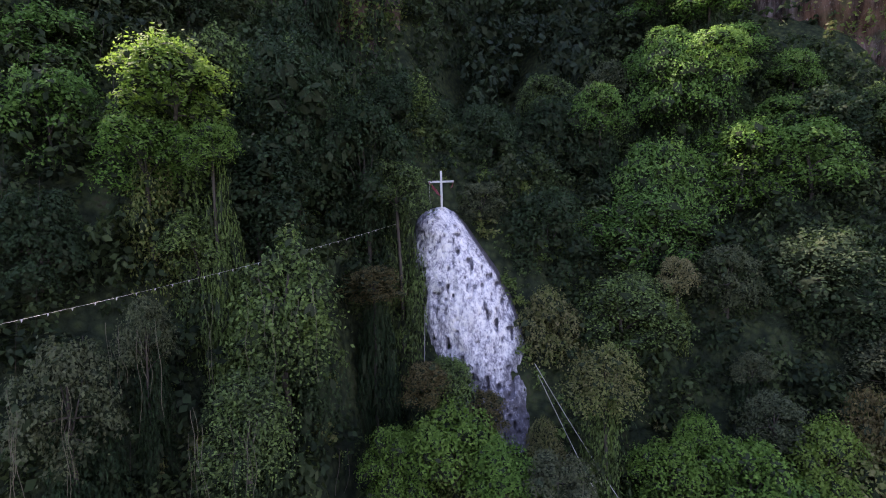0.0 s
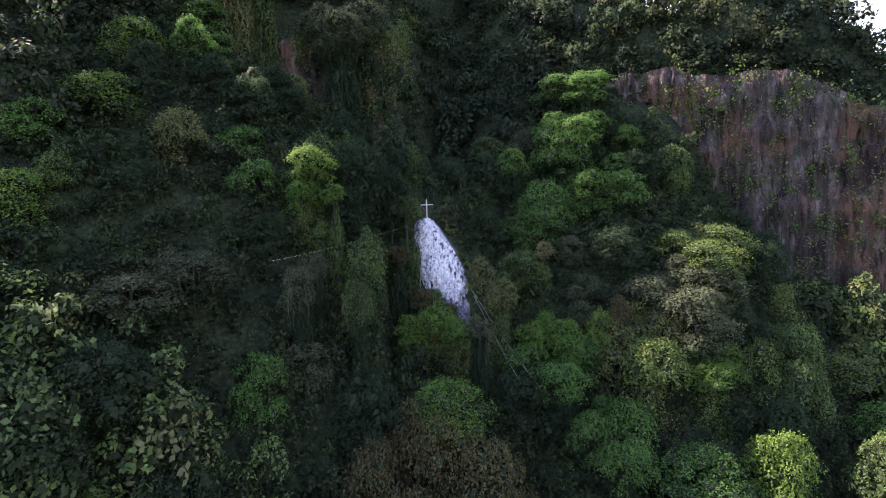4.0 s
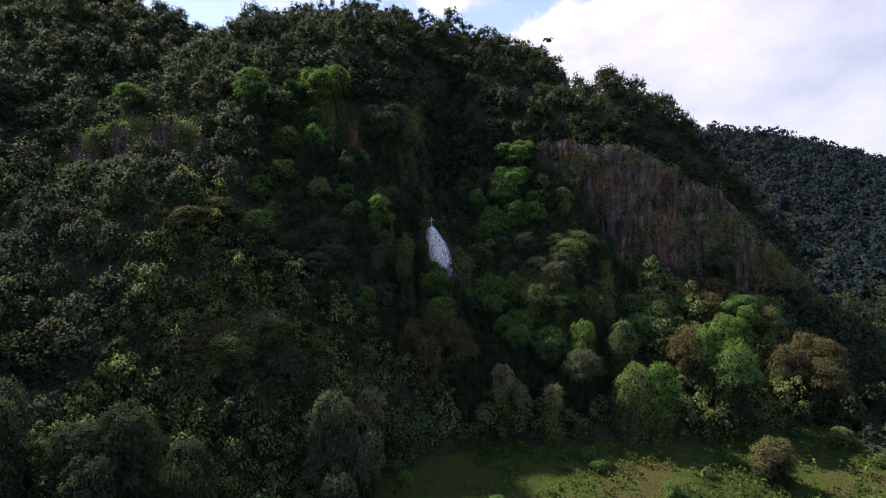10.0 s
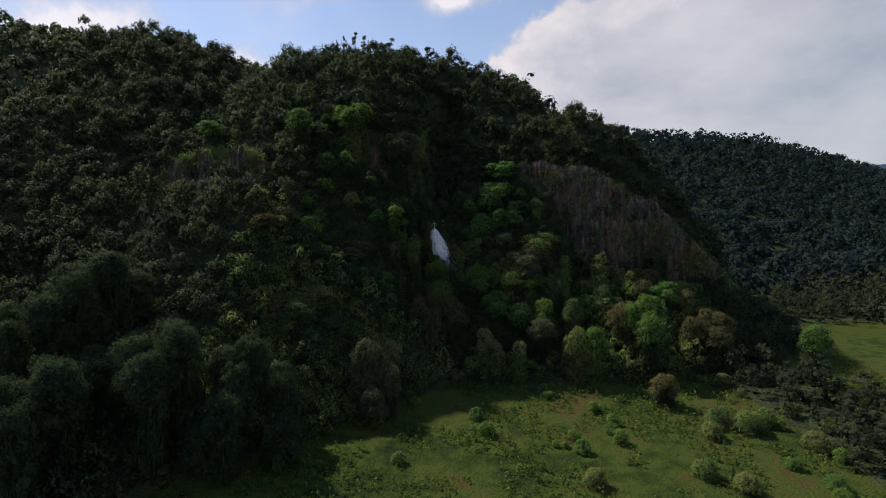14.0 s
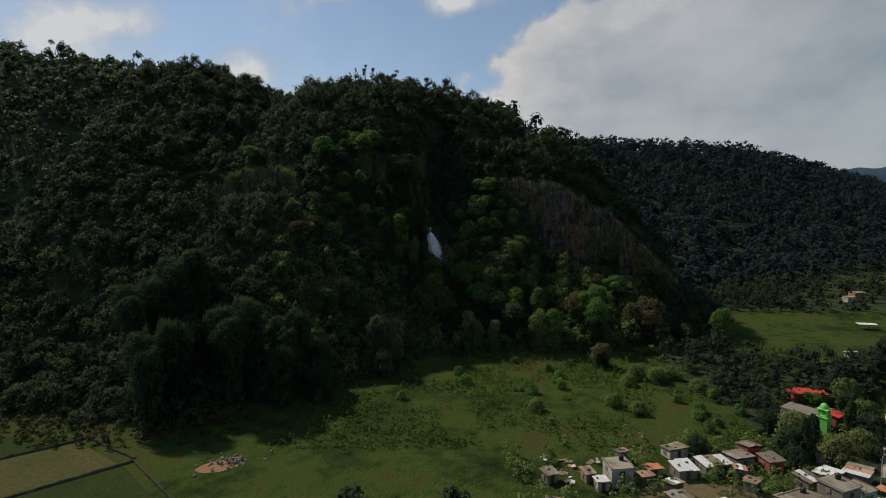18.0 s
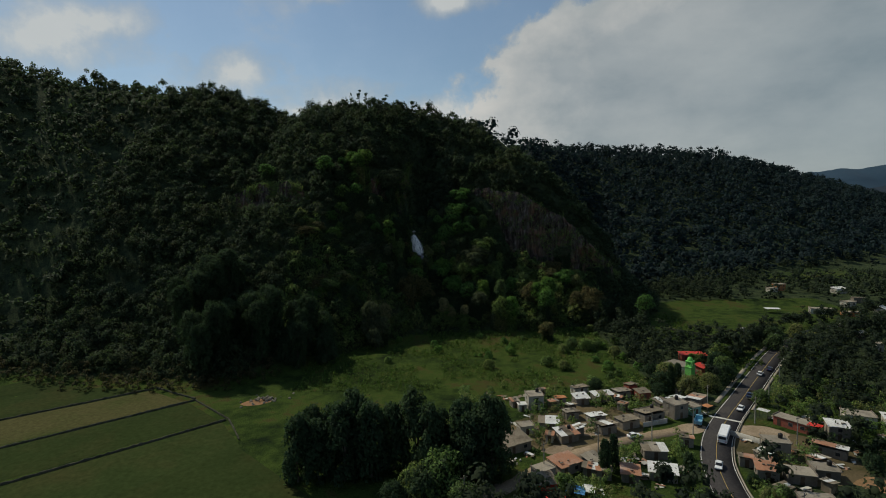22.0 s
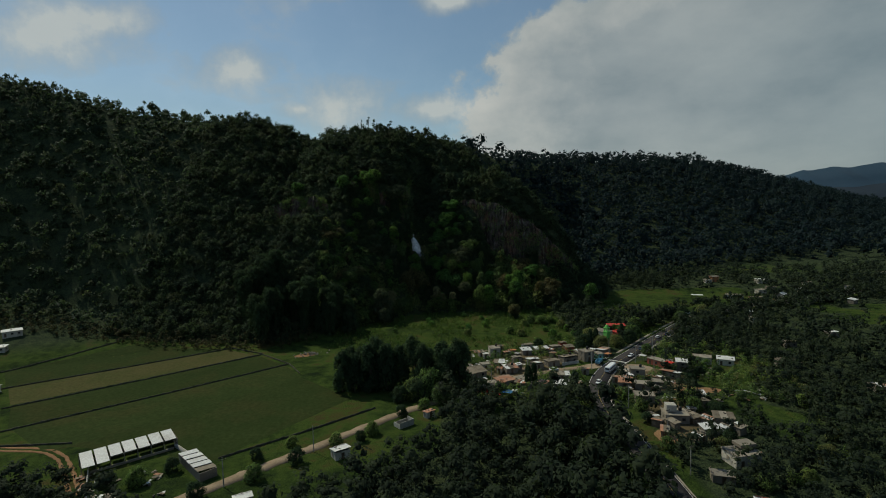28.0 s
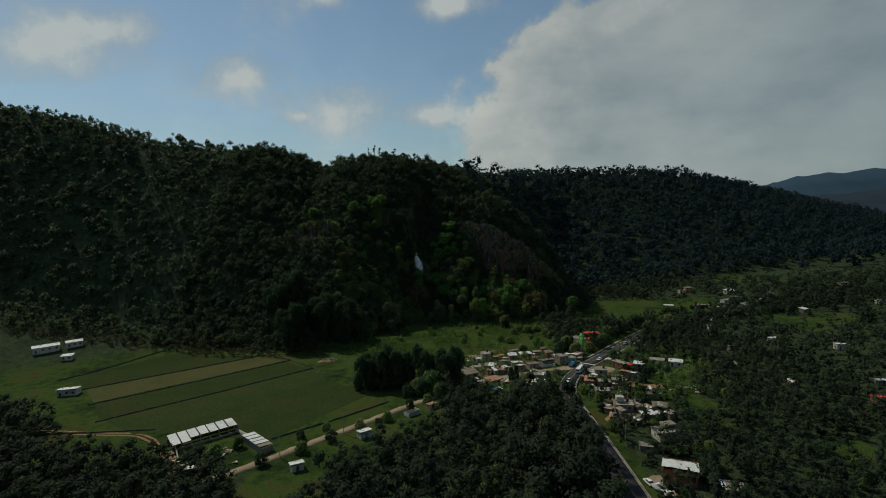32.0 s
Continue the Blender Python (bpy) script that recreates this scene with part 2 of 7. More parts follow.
bt.links.new(ramp_node(bt, noise_node(bt, bp, 3.0, 5, 0.6, (1, 1, 0.25)), [(0.3, (0.035, 0.03, 0.024)), (0.7, (0.11, 0.095, 0.075))]), bb.inputs["Base Color"])
bump(bt, bb, noise_node(bt, bp, 14, 3, 0.6, (1, 1, 0.3)), 0.5, 0.04)

rock_mat, rt, rb = material("cliff rock", 0.92)
rb.inputs["Specular IOR Level"].default_value = 0.1
rp = place(rt)
streaks = noise_node(rt, rp, 0.5, 6, 0.62, (1.0, 1.0, 0.16))
c = ramp_node(rt, streaks, [(0.34, (0.022, 0.018, 0.017)), (0.45, (0.062, 0.047, 0.042)), (0.56, (0.105, 0.08, 0.07)), (0.68, (0.22, 0.195, 0.18))])
c = mix_node(rt, ramp_node(rt, noise_node(rt, rp, 0.09, 4), [(0.5, (0, 0, 0)), (0.66, (0.6, 0.6, 0.6))]), c, (0.21, 0.105, 0.055))
c = mix_node(rt, ramp_node(rt, noise_node(rt, rp, 1.9, 5, 0.7, (1, 1, 0.5)), [(0.62, (0, 0, 0)), (0.7, (0.6, 0.6, 0.6))]), c, (0.34, 0.32, 0.31))
c = mix_node(rt, ramp_node(rt, noise_node(rt, rp, 0.28, 5, 0.6), [(0.5, (0, 0, 0)), (0.68, (0.85, 0.85, 0.85))]), c, (0.045, 0.06, 0.028))
lines = ramp_node(rt, noise_node(rt, rp, 0.95, 8, 0.75, (1.0, 1.0, 0.16)), [(0.36, (0.22, 0.2, 0.2)), (0.47, (0.8, 0.78, 0.77)), (0.64, (1.45, 1.4, 1.37))])
c = mix_node(rt, 1.0, c, lines, "MULTIPLY")
c = mix_node(rt, ramp_node(rt, noise_node(rt, rp, 4.5, 5, 0.75, (1, 1, 0.6)), [(0.6, (0, 0, 0)), (0.68, (0.7, 0.7, 0.7))]), c, (0.36, 0.34, 0.34))
rt.links.new(c, rb.inputs["Base Color"])
bump(rt, rb, noise_node(rt, rp, 2.4, 6, 0.65, (1, 1, 0.4)), 0.8, 0.35)

white_rock, lt, lb = material("limewashed rock", 0.85)
lp = place(lt)
wear_shade = math_node(lt, "ADD", math_node(lt, "MULTIPLY", noise_node(lt, lp, 1.7, 8, 0.75, (1, 1, 0.5)), 0.6), math_node(lt, "MULTIPLY", noise_node(lt, lp, 6.5, 6, 0.75, (1, 1, 0.6)), 0.45))
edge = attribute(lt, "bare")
# flaked paint by noise, plus the greyer left side, rims, pits and foot
wear_shade = math_node(lt, "ADD", wear_shade, math_node(lt, "MULTIPLY", edge, 0.4))
c = ramp_node(lt, wear_shade, [(0.46, (0.92, 0.905, 0.85)), (0.53, (0.74, 0.725, 0.73)), (0.58, (0.44, 0.43, 0.46)), (0.66, (0.15, 0.145, 0.17)), (0.83, (0.06, 0.055, 0.06))])
lt.links.new(c, lb.inputs["Base Color"])
bump(lt, lb, noise_node(lt, lp, 5.0, 6, 0.7), 0.8, 0.12)

ground_mat, gt, gb = material("valley ground", 0.95)
gb.inputs["Specular IOR Level"].default_value = 0.02
gp = place(gt)
kind_of = attribute(gt, "wood")
g1, g2, g3 = noise_node(gt, gp, 0.035, 5), noise_node(gt, gp, 0.22, 6, 0.65), noise_node(gt, gp, 1.6, 5, 0.7)
grass = ramp_node(gt, math_node(gt, "ADD", math_node(gt, "MULTIPLY", g1, 0.55), math_node(gt, "MULTIPLY", g2, 0.45)),
                  [(0.36, (0.015, 0.024, 0.011)), (0.45, (0.034, 0.054, 0.0145)), (0.53, (0.058, 0.086, 0.02)), (0.6, (0.074, 0.067, 0.024)), (0.7, (0.06, 0.047, 0.024))])
grass = mix_node(gt, math_node(gt, "MULTIPLY", g3, 0.55), grass, mix_node(gt, 1.0, grass, (0.45, 0.5, 0.4), "MULTIPLY"))
cells = nd(gt, "ShaderNodeTexVoronoi", Scale=1.7)
gt.links.new(gp, cells.inputs["Vector"])
floor_col = ramp_node(gt, math_node(gt, "ADD", math_node(gt, "MULTIPLY", g2, 0.6), math_node(gt, "MULTIPLY_ADD", cells.outputs["Distance"], -0.35, 0.4)),
                      [(0.38, (0.022, 0.03, 0.019)), (0.52, (0.036, 0.048, 0.026)), (0.62, (0.055, 0.073, 0.032)), (0.76, (0.068, 0.064, 0.04))])
gt.links.new(mix_node(gt, kind_of, grass, floor_col), gb.inputs["Base Color"])
bump(gt, gb, math_node(gt, "SUBTRACT", noise_node(gt, gp, 1.3, 6, 0.7), math_node(gt, "MULTIPLY", cells.outputs["Distance"], 0.5)), 1.0, 0.45)

pasture = painted("mown pasture", (0.026, 0.041, 0.0125), (0.043, 0.058, 0.018), 0.09, 0.95, dirt=(0.055, 0.052, 0.019), amount=0.7, vary=0.3, spec=0.02)
dry_field = painted("dry stubble field", (0.06, 0.062, 0.022), (0.09, 0.08, 0.034), 0.12, 0.95, dirt=(0.04, 0.06, 0.016), amount=0.7, spec=0.02)
asphalt = painted("asphalt", (0.045, 0.042, 0.044), (0.065, 0.06, 0.06), 0.25, 0.9, dirt=(0.09, 0.08, 0.07), amount=0.4, vary=0.05, spec=0.02)
road_paint = painted("road paint", (0.6, 0.58, 0.52), (0.75, 0.72, 0.66), 0.6, 0.7, amount=0.3)
yellow_paint = painted("yellow road paint", (0.5, 0.36, 0.1), (0.6, 0.42, 0.14), 0.6, 0.7, amount=0.3)
dirt_mat = painted("dirt track", (0.27, 0.2, 0.13), (0.4, 0.31, 0.22), 0.25, 0.97, dirt=(0.16, 0.12, 0.07), amount=0.6, spec=0.02)
yard_earth = painted("yard earth", (0.1, 0.078, 0.042), (0.19, 0.145, 0.085), 0.22, 0.97, dirt=(0.04, 0.05, 0.018), amount=0.8, spec=0.02)
red_earth = painted("bare red earth", (0.24, 0.13, 0.07), (0.34, 0.2, 0.11), 0.3, 0.97, dirt=(0.1, 0.1, 0.04), amount=0.6, spec=0.02)
concrete = painted("weathered concrete", (0.24, 0.205, 0.155), (0.4, 0.35, 0.28), 0.6, 0.9, amount=0.7, vary=0.35)
block_wall = painted("grey block wall", (0.21, 0.18, 0.145), (0.32, 0.28, 0.23), 0.9, 0.92, amount=0.6, vary=0.35)
white_wall = painted("whitewashed wall", (0.5, 0.46, 0.39), (0.66, 0.62, 0.54), 0.7, 0.85, amount=0.5, vary=0.35)
red_wall = painted("dull red wall", (0.3, 0.08, 0.05), (0.4, 0.12, 0.08), 0.7, 0.85, amount=0.4)
aqua_wall = painted("turquoise wall", (0.25, 0.5, 0.45), (0.34, 0.6, 0.54), 0.7, 0.85, amount=0.25)
green_wall = painted("lime green wall", (0.2, 0.62, 0.12), (0.28, 0.72, 0.18), 0.7, 0.8, amount=0.15)
sheet_old = painted("weathered sheet roof", (0.18, 0.145, 0.1), (0.36, 0.3, 0.22), 0.7, 0.8, dirt=(0.07, 0.045, 0.028), amount=0.85, vary=0.45)
sheet_white = painted("pale sheet roof", (0.62, 0.61, 0.58), (0.76, 0.75, 0.72), 0.4, 0.6, dirt=(0.34, 0.28, 0.22), amount=0.45, vary=0.15)
sheet_rust = painted("rusty sheet roof", (0.34, 0.15, 0.08), (0.45, 0.23, 0.14), 0.6, 0.8, dirt=(0.5, 0.42, 0.36), amount=0.6)
red_roof = painted("red painted roof", (0.5, 0.04, 0.025), (0.62, 0.06, 0.04), 0.4, 0.6, amount=0.2, vary=0.1)
tile_roof = painted("orange tile roof", (0.45, 0.17, 0.07), (0.55, 0.25, 0.11), 0.8, 0.85, amount=0.3)
tarp_red = painted("red tarpaulin", (0.62, 0.03, 0.02), (0.75, 0.06, 0.04), 0.6, 0.6, amount=0.1)
tarp_blue = painted("blue tarpaulin", (0.1, 0.3, 0.6), (0.16, 0.4, 0.7), 0.6, 0.6, amount=0.15)
glass_dark = painted("dark window glass", (0.02, 0.025, 0.03), (0.035, 0.04, 0.05), 0.8, 0.12, amount=0.1)
door_mat = painted("dark door", (0.08, 0.05, 0.035), (0.13, 0.09, 0.06), 0.8, 0.6, amount=0.2)
black_plastic = painted("black plastic", (0.015, 0.015, 0.016), (0.03, 0.03, 0.032), 0.9, 0.5, amount=0.2)
rubber = painted("tyre rubber", (0.015, 0.015, 0.015), (0.03, 0.03, 0.03), 2, 0.85, amount=0.2)
car_white = painted("white car paint", (0.72, 0.72, 0.72), (0.8, 0.8, 0.8), 0.8, 0.3, amount=0.08, vary=0.05)
car_blue = painted("light blue truck paint", (0.16, 0.38, 0.52), (0.22, 0.45, 0.6), 0.8, 0.35, amount=0.15)
car_dark = painted("dark blue car paint", (0.03, 0.05, 0.11), (0.05, 0.07, 0.15), 0.8, 0.3, amount=0.1)
car_red = painted("red car paint", (0.45, 0.04, 0.03), (0.55, 0.06, 0.05), 0.8, 0.3, amount=0.1)
cloth_red = painted("faded red cloth", (0.34, 0.07, 0.09), (0.46, 0.13, 0.15), 2, 0.9, amount=0.2)
white_wood = painted("white painted wood", (0.72, 0.71, 0.68), (0.82, 0.81, 0.78), 3, 0.7, amount=0.25, vary=0.03)
wire = painted("pale rope", (0.4, 0.38, 0.33), (0.55, 0.53, 0.48), 2, 0.8, amount=0.2)
pole_mat = painted("concrete pole", (0.32, 0.3, 0.27), (0.42, 0.4, 0.36), 1.5, 0.9, amount=0.3)
stone_wall = painted("dry stone wall", (0.05, 0.052, 0.036), (0.13, 0.125, 0.095), 0.8, 0.95, dirt=(0.025, 0.036, 0.016), amount=0.8, spec=0.02)

# both hill ranges carry the distance haze in their blue base colour
haze_hill, ht, hb = material("haze-blue distant hills", 1.0)
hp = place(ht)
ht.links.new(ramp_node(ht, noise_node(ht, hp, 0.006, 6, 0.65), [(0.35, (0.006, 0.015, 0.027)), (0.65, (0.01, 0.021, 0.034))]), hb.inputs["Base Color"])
haze_far, ft, fb = material("far hills in paler haze blue", 1.0)
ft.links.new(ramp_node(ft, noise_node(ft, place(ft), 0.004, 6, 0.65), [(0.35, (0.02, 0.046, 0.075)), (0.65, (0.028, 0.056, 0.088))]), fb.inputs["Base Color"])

# ---- the lie of the land ----
RNG = np.random.default_rng(7)


def hash2(ix, iy, seed):
    v = np.sin(ix * 127.1 + iy * 311.7 + seed * 74.7) * 43758.5453
    return v - np.floor(v)


def vnoise(x, y, seed=0):
    ix, iy = np.floor(x), np.floor(y)
    fx, fy2 = x - ix, y - iy
    ux, uy = fx * fx * (3 - 2 * fx), fy2 * fy2 * (3 - 2 * fy2)
    a, b = hash2(ix, iy, seed), hash2(ix + 1, iy, seed)
    c2, d = hash2(ix, iy + 1, seed), hash2(ix + 1, iy + 1, seed)
    return (a * (1 - ux) + b * ux) * (1 - uy) + (c2 * (1 - ux) + d * ux) * uy


def fbm(x, y, seed=0, octaves=4):
    total, amp = 0.0, 0.5
    for i in range(octaves):
        total = total + amp * (vnoise(x, y, seed + i * 13) - 0.5)
        x, y, amp = x * 2.03 + 17.1, y * 2.03 - 9.2, amp * 0.5
    return total


def smooth(a, b, v):
    t = np.clip((v - a) / (b - a), 0, 1)
    return t * t * (3 - 2 * t)


FOOT_X = [-2000, -450, -240, -150, -100, -65, -40, -14, 10, 60, 100, 140, 170, 2000]
FOOT_Y = [-160, -75, -55, -64, -72, -70, -48, -16, 2, 0, 8, 30, 60, 60]
RIDGE_X = [-2000, -450, -360, -275, -195, -150, -102, -79, -28, 10, 50, 85, 108, 130, 150, 2000]
RIDGE_Y = [180, 118, 118, 118, 116, 120, 120, 118, 125, 125, 120, 112, 105, 100, 100, 100]
RIDGE_Z = [235, 214, 194, 166, 158, 155, 132, 139, 142, 136, 118, 96, 72, 24, 2, 0]
RISE_T = [0, 0.05, 0.1, 0.2, 0.35, 0.5, 0.7, 0.85, 1.0, 1.6, 3.0, 9.0]
RISE_P = [0, 0.012, 0.045, 0.15, 0.35, 0.53, 0.75, 0.9, 1.0, 0.93, 0.6, 0.4]


BACK_CREST = [(-40, 135, 138), (15, 212, 150), (45, 238, 144), (98, 300, 132), (165, 430, 138)]


def foot(x):
    return np.interp(x, FOOT_X, FOOT_Y)


def prom_front(x):
    """The foot of the eastern cliff."""
    return np.interp(x, [31, 33.5, 36, 42, 48, 54, 60, 70, 82, 95, 112], [79, 74, 70.5, 68, 65, 62, 59, 55.5, 55, 55, 57])


def prom_top(x):
    return np.interp(x, [30, 33, 38, 44, 57, 66, 73, 80, 90, 99, 108, 123, 136], [60, 84, 92, 95, 96.5, 97, 95, 88, 78, 68, 58, 37, 0])


def cliff_top(x):
    return np.interp(x, [30, 33, 36, 48, 60, 70, 81, 92, 100, 112, 124, 134], [58, 77, 79.5, 79, 76.5, 71.5, 64, 57, 49, 36, 22, 0])


def height(x, y):
    x, y = np.asarray(x, float), np.asarray(y, float)
    yf, yr, zr = foot(x) + 6 * fbm(x / 30, y / 30, 3, 2), np.interp(x, RIDGE_X, RIDGE_Y), np.interp(x, RIDGE_X, RIDGE_Z)
    t = (y - yf) / (yr - yf)
    h = zr * np.interp(t, RISE_T, RISE_P)
    # gully behind the cross, cut back between two walls of rock
    h = h - 21 * np.exp(-((x + 2.5 - 0.12 * (y - 60)) / 8.5) ** 2) * smooth(44, 60, y) * (1 - smooth(92, 128, y))
    h = h - 8 * np.exp(-((x - 17) / 15) ** 2) * smooth(44, 60, y) * (1 - smooth(80, 115, y))
    h = h + 4.5 * np.exp(-((x + 22) / 14) ** 2) * np.exp(-((y - 27) / 11) ** 2)
    h = h + 9 * np.exp(-((x + 68) / 27) ** 2) * np.exp(-((y + 46) / 15) ** 2)
    # steps under the two western cliffs
    h = h - 15 * smooth(-46, -36, x) * (1 - smooth(-13, -9, x)) * smooth(42, 59, y) * (1 - smooth(62.5, 66, y))
    band = 31 + 2 * np.sin(x / 17)
    h = h - 14 * smooth(-124, -112, x) * (1 - smooth(-66, -58, x)) * smooth(band - 16, band - 2, y) * (1 - smooth(band - 0.5, band + 3, y))
    # the promontory with its cliff
    h = h - smooth(42, 58, x) * (1 - smooth(96, 118, x)) * (11 * smooth(20, 40, y) + 9 * smooth(40, 56, y))
    pf, ct = prom_front(x), cliff_top(x)
    p = ct * smooth(pf + 1.5, pf + 4.5, y) + np.maximum(prom_top(x) - ct, 0) * smooth(pf + 4, pf + 19, y)
    p = p * (1 - 0.9 * smooth(88, 150, y)) * smooth(30, 33, x)
    h = np.where(y > pf + 1.0, np.maximum(h, p), h)
    # the long ridge to the north-east
    a, b = (x - 129) * 0.856 + (y - 494) * 0.518, (x - 129) * 0.518 - (y - 494) * 0.856
    r = np.interp(a, [-900, -400, -300, -200, 0, 170, 300, 450, 590, 815, 1228, 1600], [75, 95, 116, 132, 146, 151, 156, 150, 138, 104, 50, 10])
    s = np.where(b > 0, 1 - b / 352, 1 + b / 900)
    m2 = r * np.interp(s, [0, 0.12, 0.5, 0.8, 1.0], [0, 0.07, 0.46, 0.82, 1.0])
    h = np.maximum(h, m2 + 8 * fbm(x / 60, y / 60, 9, 3) * smooth(5, 30, m2))
    # the crest behind the summit, running back to the north-east
    back = np.zeros_like(h)
    for (ax, ay, az), (bx, by, bz) in zip(BACK_CREST[:-1], BACK_CREST[1:]):
        k = np.clip(((x - ax) * (bx - ax) + (y - ay) * (by - ay)) / ((bx - ax) ** 2 + (by - ay) ** 2), 0, 1)
        back = np.maximum(back, az + (bz - az) * k - 1.15 * np.hypot(x - ax - (bx - ax) * k, y - ay - (by - ay) * k))
    h = np.maximum(h, back)
    rough = smooth(2, 25, h)
    h = h + rough * (9 * fbm(x / 34, y / 34, 21, 4) + 2.4 * fbm(x / 7, y / 7, 5, 2))
    h = h + (1 - rough) * 1.2 * fbm(x / 18, y / 18, 31, 3) * smooth(-70, -45, y) * (1 - smooth(75, 95, x))
    # room for the white rock, which stands proud of the slope
    cap = np.interp(y, [20, 30, 33.6, 34.9, 36.3, 37.3, 38.2, 39.2, 40.6, 42, 46], [30, 32.5, 33, 37, 42, 45, 47, 48.5, 50, 60, 90])
    near = (1 - smooth(6.0, 8.5, np.abs(x + 0.8))) * (y < 43.5)
    h = np.where(h > cap, h * (1 - near) + cap * near, h)
    # low hills far behind and to the sides
    d = np.sqrt(x * x + y * y)
    h = h + smooth(900, 2600, d) * 120 * np.clip(fbm(x / 700, y / 700, 41, 3) + 0.2, 0, 1) * smooth(0, 500, -y)
    return np.maximum(h, -0.6)


def wooded(x, y):
    """1 where trees stand, 0 in the open."""
    x, y = np.asarray(x, float), np.asarray(y, float)
    hill = (y > foot(x) + 2 + 8 * fbm(x / 14, y / 14, 2, 2)) & (height(x, y) > 1.2)
    w = hill
    w |= (x < -34) & ((y < -241 + 4 * fbm(x / 9, y / 9, 4, 2)) | ((x < -138) & (y < -150 - 0.446 * (x + 208) + 5 * fbm(x / 9, y / 9, 4, 2)) & (y < -160)))
    w |= ((x < -72) & (y < -214 + 5 * fbm(x / 9, y / 9, 4, 2)) & (y > -260)) | ((x < -40) & (y < -226))
    w |= (x > -12) & (x < 82) & (y < -158 - 0.25 * x) & (y < -205 + 0.95 * (x - 10))
    w |= (x > 24) & (x < 79.5) & (y < -157) & (y > -330)
    lane = np.abs(y - np.interp(x, [80, 150, 250, 300, 600], [-100, -45, 18, 40, 160]))
    open_field = ((x > 120) & (x < 262) & (y > 0.5 * (x - 120) - 40) & (y > -15 + 0.1 * (x - 120)))
    east = (x > 94) & (y < 150 + 0.3 * (x - 300)) & ~open_field & (lane > 9) & (fbm(x / 40, y / 40, 15, 2) > -0.2)
    east &= ~((x > 100) & (x < 122) & (y > -128) & (y < -108))
    return (w | east).astype(float)


def mesh_np(name, verts, faces, mat=None, attrs=None, shaded=False, inner=None, normals=None):
    """A mesh from arrays; faces: an (n, k) array of one face size."""
    me = bpy.data.meshes.new(name)
    n, k = faces.shape
    me.vertices.add(len(verts))
    me.vertices.foreach_set("co", np.ascontiguousarray(verts, dtype=np.float32).ravel())
    me.loops.add(n * k)
    me.loops.foreach_set("vertex_index", np.ascontiguousarray(faces, dtype=np.int32).ravel())
    me.polygons.add(n)
    me.polygons.foreach_set("loop_start", np.arange(0, n * k, k, dtype=np.int32))
    if shaded:
        me.polygons.foreach_set("use_smooth", np.ones(n, dtype=bool))
    for key, vals in (attrs or {}).items():
        me.attributes.new(key, "FLOAT", "POINT").data.foreach_set("value", np.ascontiguousarray(vals, dtype=np.float32))
    if normals is not None:
        me.attributes.new("custom_normal", "FLOAT_VECTOR", "POINT").data.foreach_set("vector", np.ascontiguousarray(normals, dtype=np.float32).ravel())
    me.update(calc_edges=True)
    me.validate()
    if mat:
        me.materials.append(mat)
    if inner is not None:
        # second slot: shade-dark colour of the inner foliage
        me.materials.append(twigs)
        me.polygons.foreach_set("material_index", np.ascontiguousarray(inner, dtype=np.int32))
    return me


def grid_faces(nu, nv):
    i = np.arange((nu - 1) * (nv - 1))
    a = (i // (nv - 1)) * nv + i % (nv - 1)
    return np.stack([a, a + nv, a + nv + 1, a + 1], 1)


def spread(lo, hi, step, far_lo, far_hi):
    inner = np.arange(lo, hi + step, step)
    out_hi, out_lo, d = [inner[-1]], [inner[0]], step
    while out_hi[-1] < far_hi:
        d = min(d * 1.16, 260)
        out_hi.append(out_hi[-1] + d)
    d = step
    while out_lo[-1] > far_lo:
        d = min(d * 1.16, 260)
        out_lo.append(out_lo[-1] - d)
    return np.array(out_lo[:0:-1] + list(inner) + out_hi[1:])


gx, gy = spread(-240, 280, 2.8, -4600, 4600), spread(-250, 150, 2.6, -4600, 4600)
gx = np.sort(np.r_[gx[(gx < -50) | (gx > 60)], np.arange(-49, 60, 1.1)])
gy = np.sort(np.r_[gy[(gy < 6) | (gy > 70)], np.arange(7, 70, 1.0)])
GX, GY = np.meshgrid(gx, gy, indexing="ij")
GZ = height(GX, GY)
wood = np.maximum(wooded(GX, GY) * 0.9, smooth(2.0, 6.0, GZ))
wood = np.maximum(wood, smooth(430, 560, np.hypot(GX, GY + 100)))
ground = new("ground", mesh_np("ground", np.stack([GX, GY, GZ], -1).reshape(-1, 3), grid_faces(len(gx), len(gy))[:, ::-1], ground_mat, {"wood": wood.ravel()}, True))
tagged(ground, "green valley floor and forested mountain slopes", "ground", kind="structure")


def part(name, bm, mat, parent=None, label=""):
    """A bmesh (or a mesh) as one object under a thing."""
    if isinstance(bm, bpy.types.Mesh):
        me = bm
    else:
        me = bpy.data.meshes.new(name)
        bm.to_mesh(me)
        bm.free()
        me.materials.append(mat)
    ob = new(name, me)
    if parent is not None:
        ob.parent = parent
    if label:
        ob["label"] = label
    return ob


def thing(name, at, turn=0.0, label="", category="", group="", kind=""):
    ob = new(name)
    ob.matrix_basis = pose(*at, 0, 0, turn)
    ob.empty_display_size = 0.3
    return tagged(ob, label, category, group, kind)


def box(bm, cx, cy, cz, sx, sy, sz, turn=0.0, bevel=0.0):
    r = bmesh.ops.create_cube(bm, size=1.0, matrix=Matrix.Translation((cx, cy, cz)) @ Matrix.Rotation(turn, 4, "Z") @ Matrix.Diagonal((sx, sy, sz, 1)))
    if bevel:
        bmesh.ops.bevel(bm, geom=list({e for v in r["verts"] for e in v.link_edges}), offset=bevel, segments=1, affect="EDGES")
    return bm


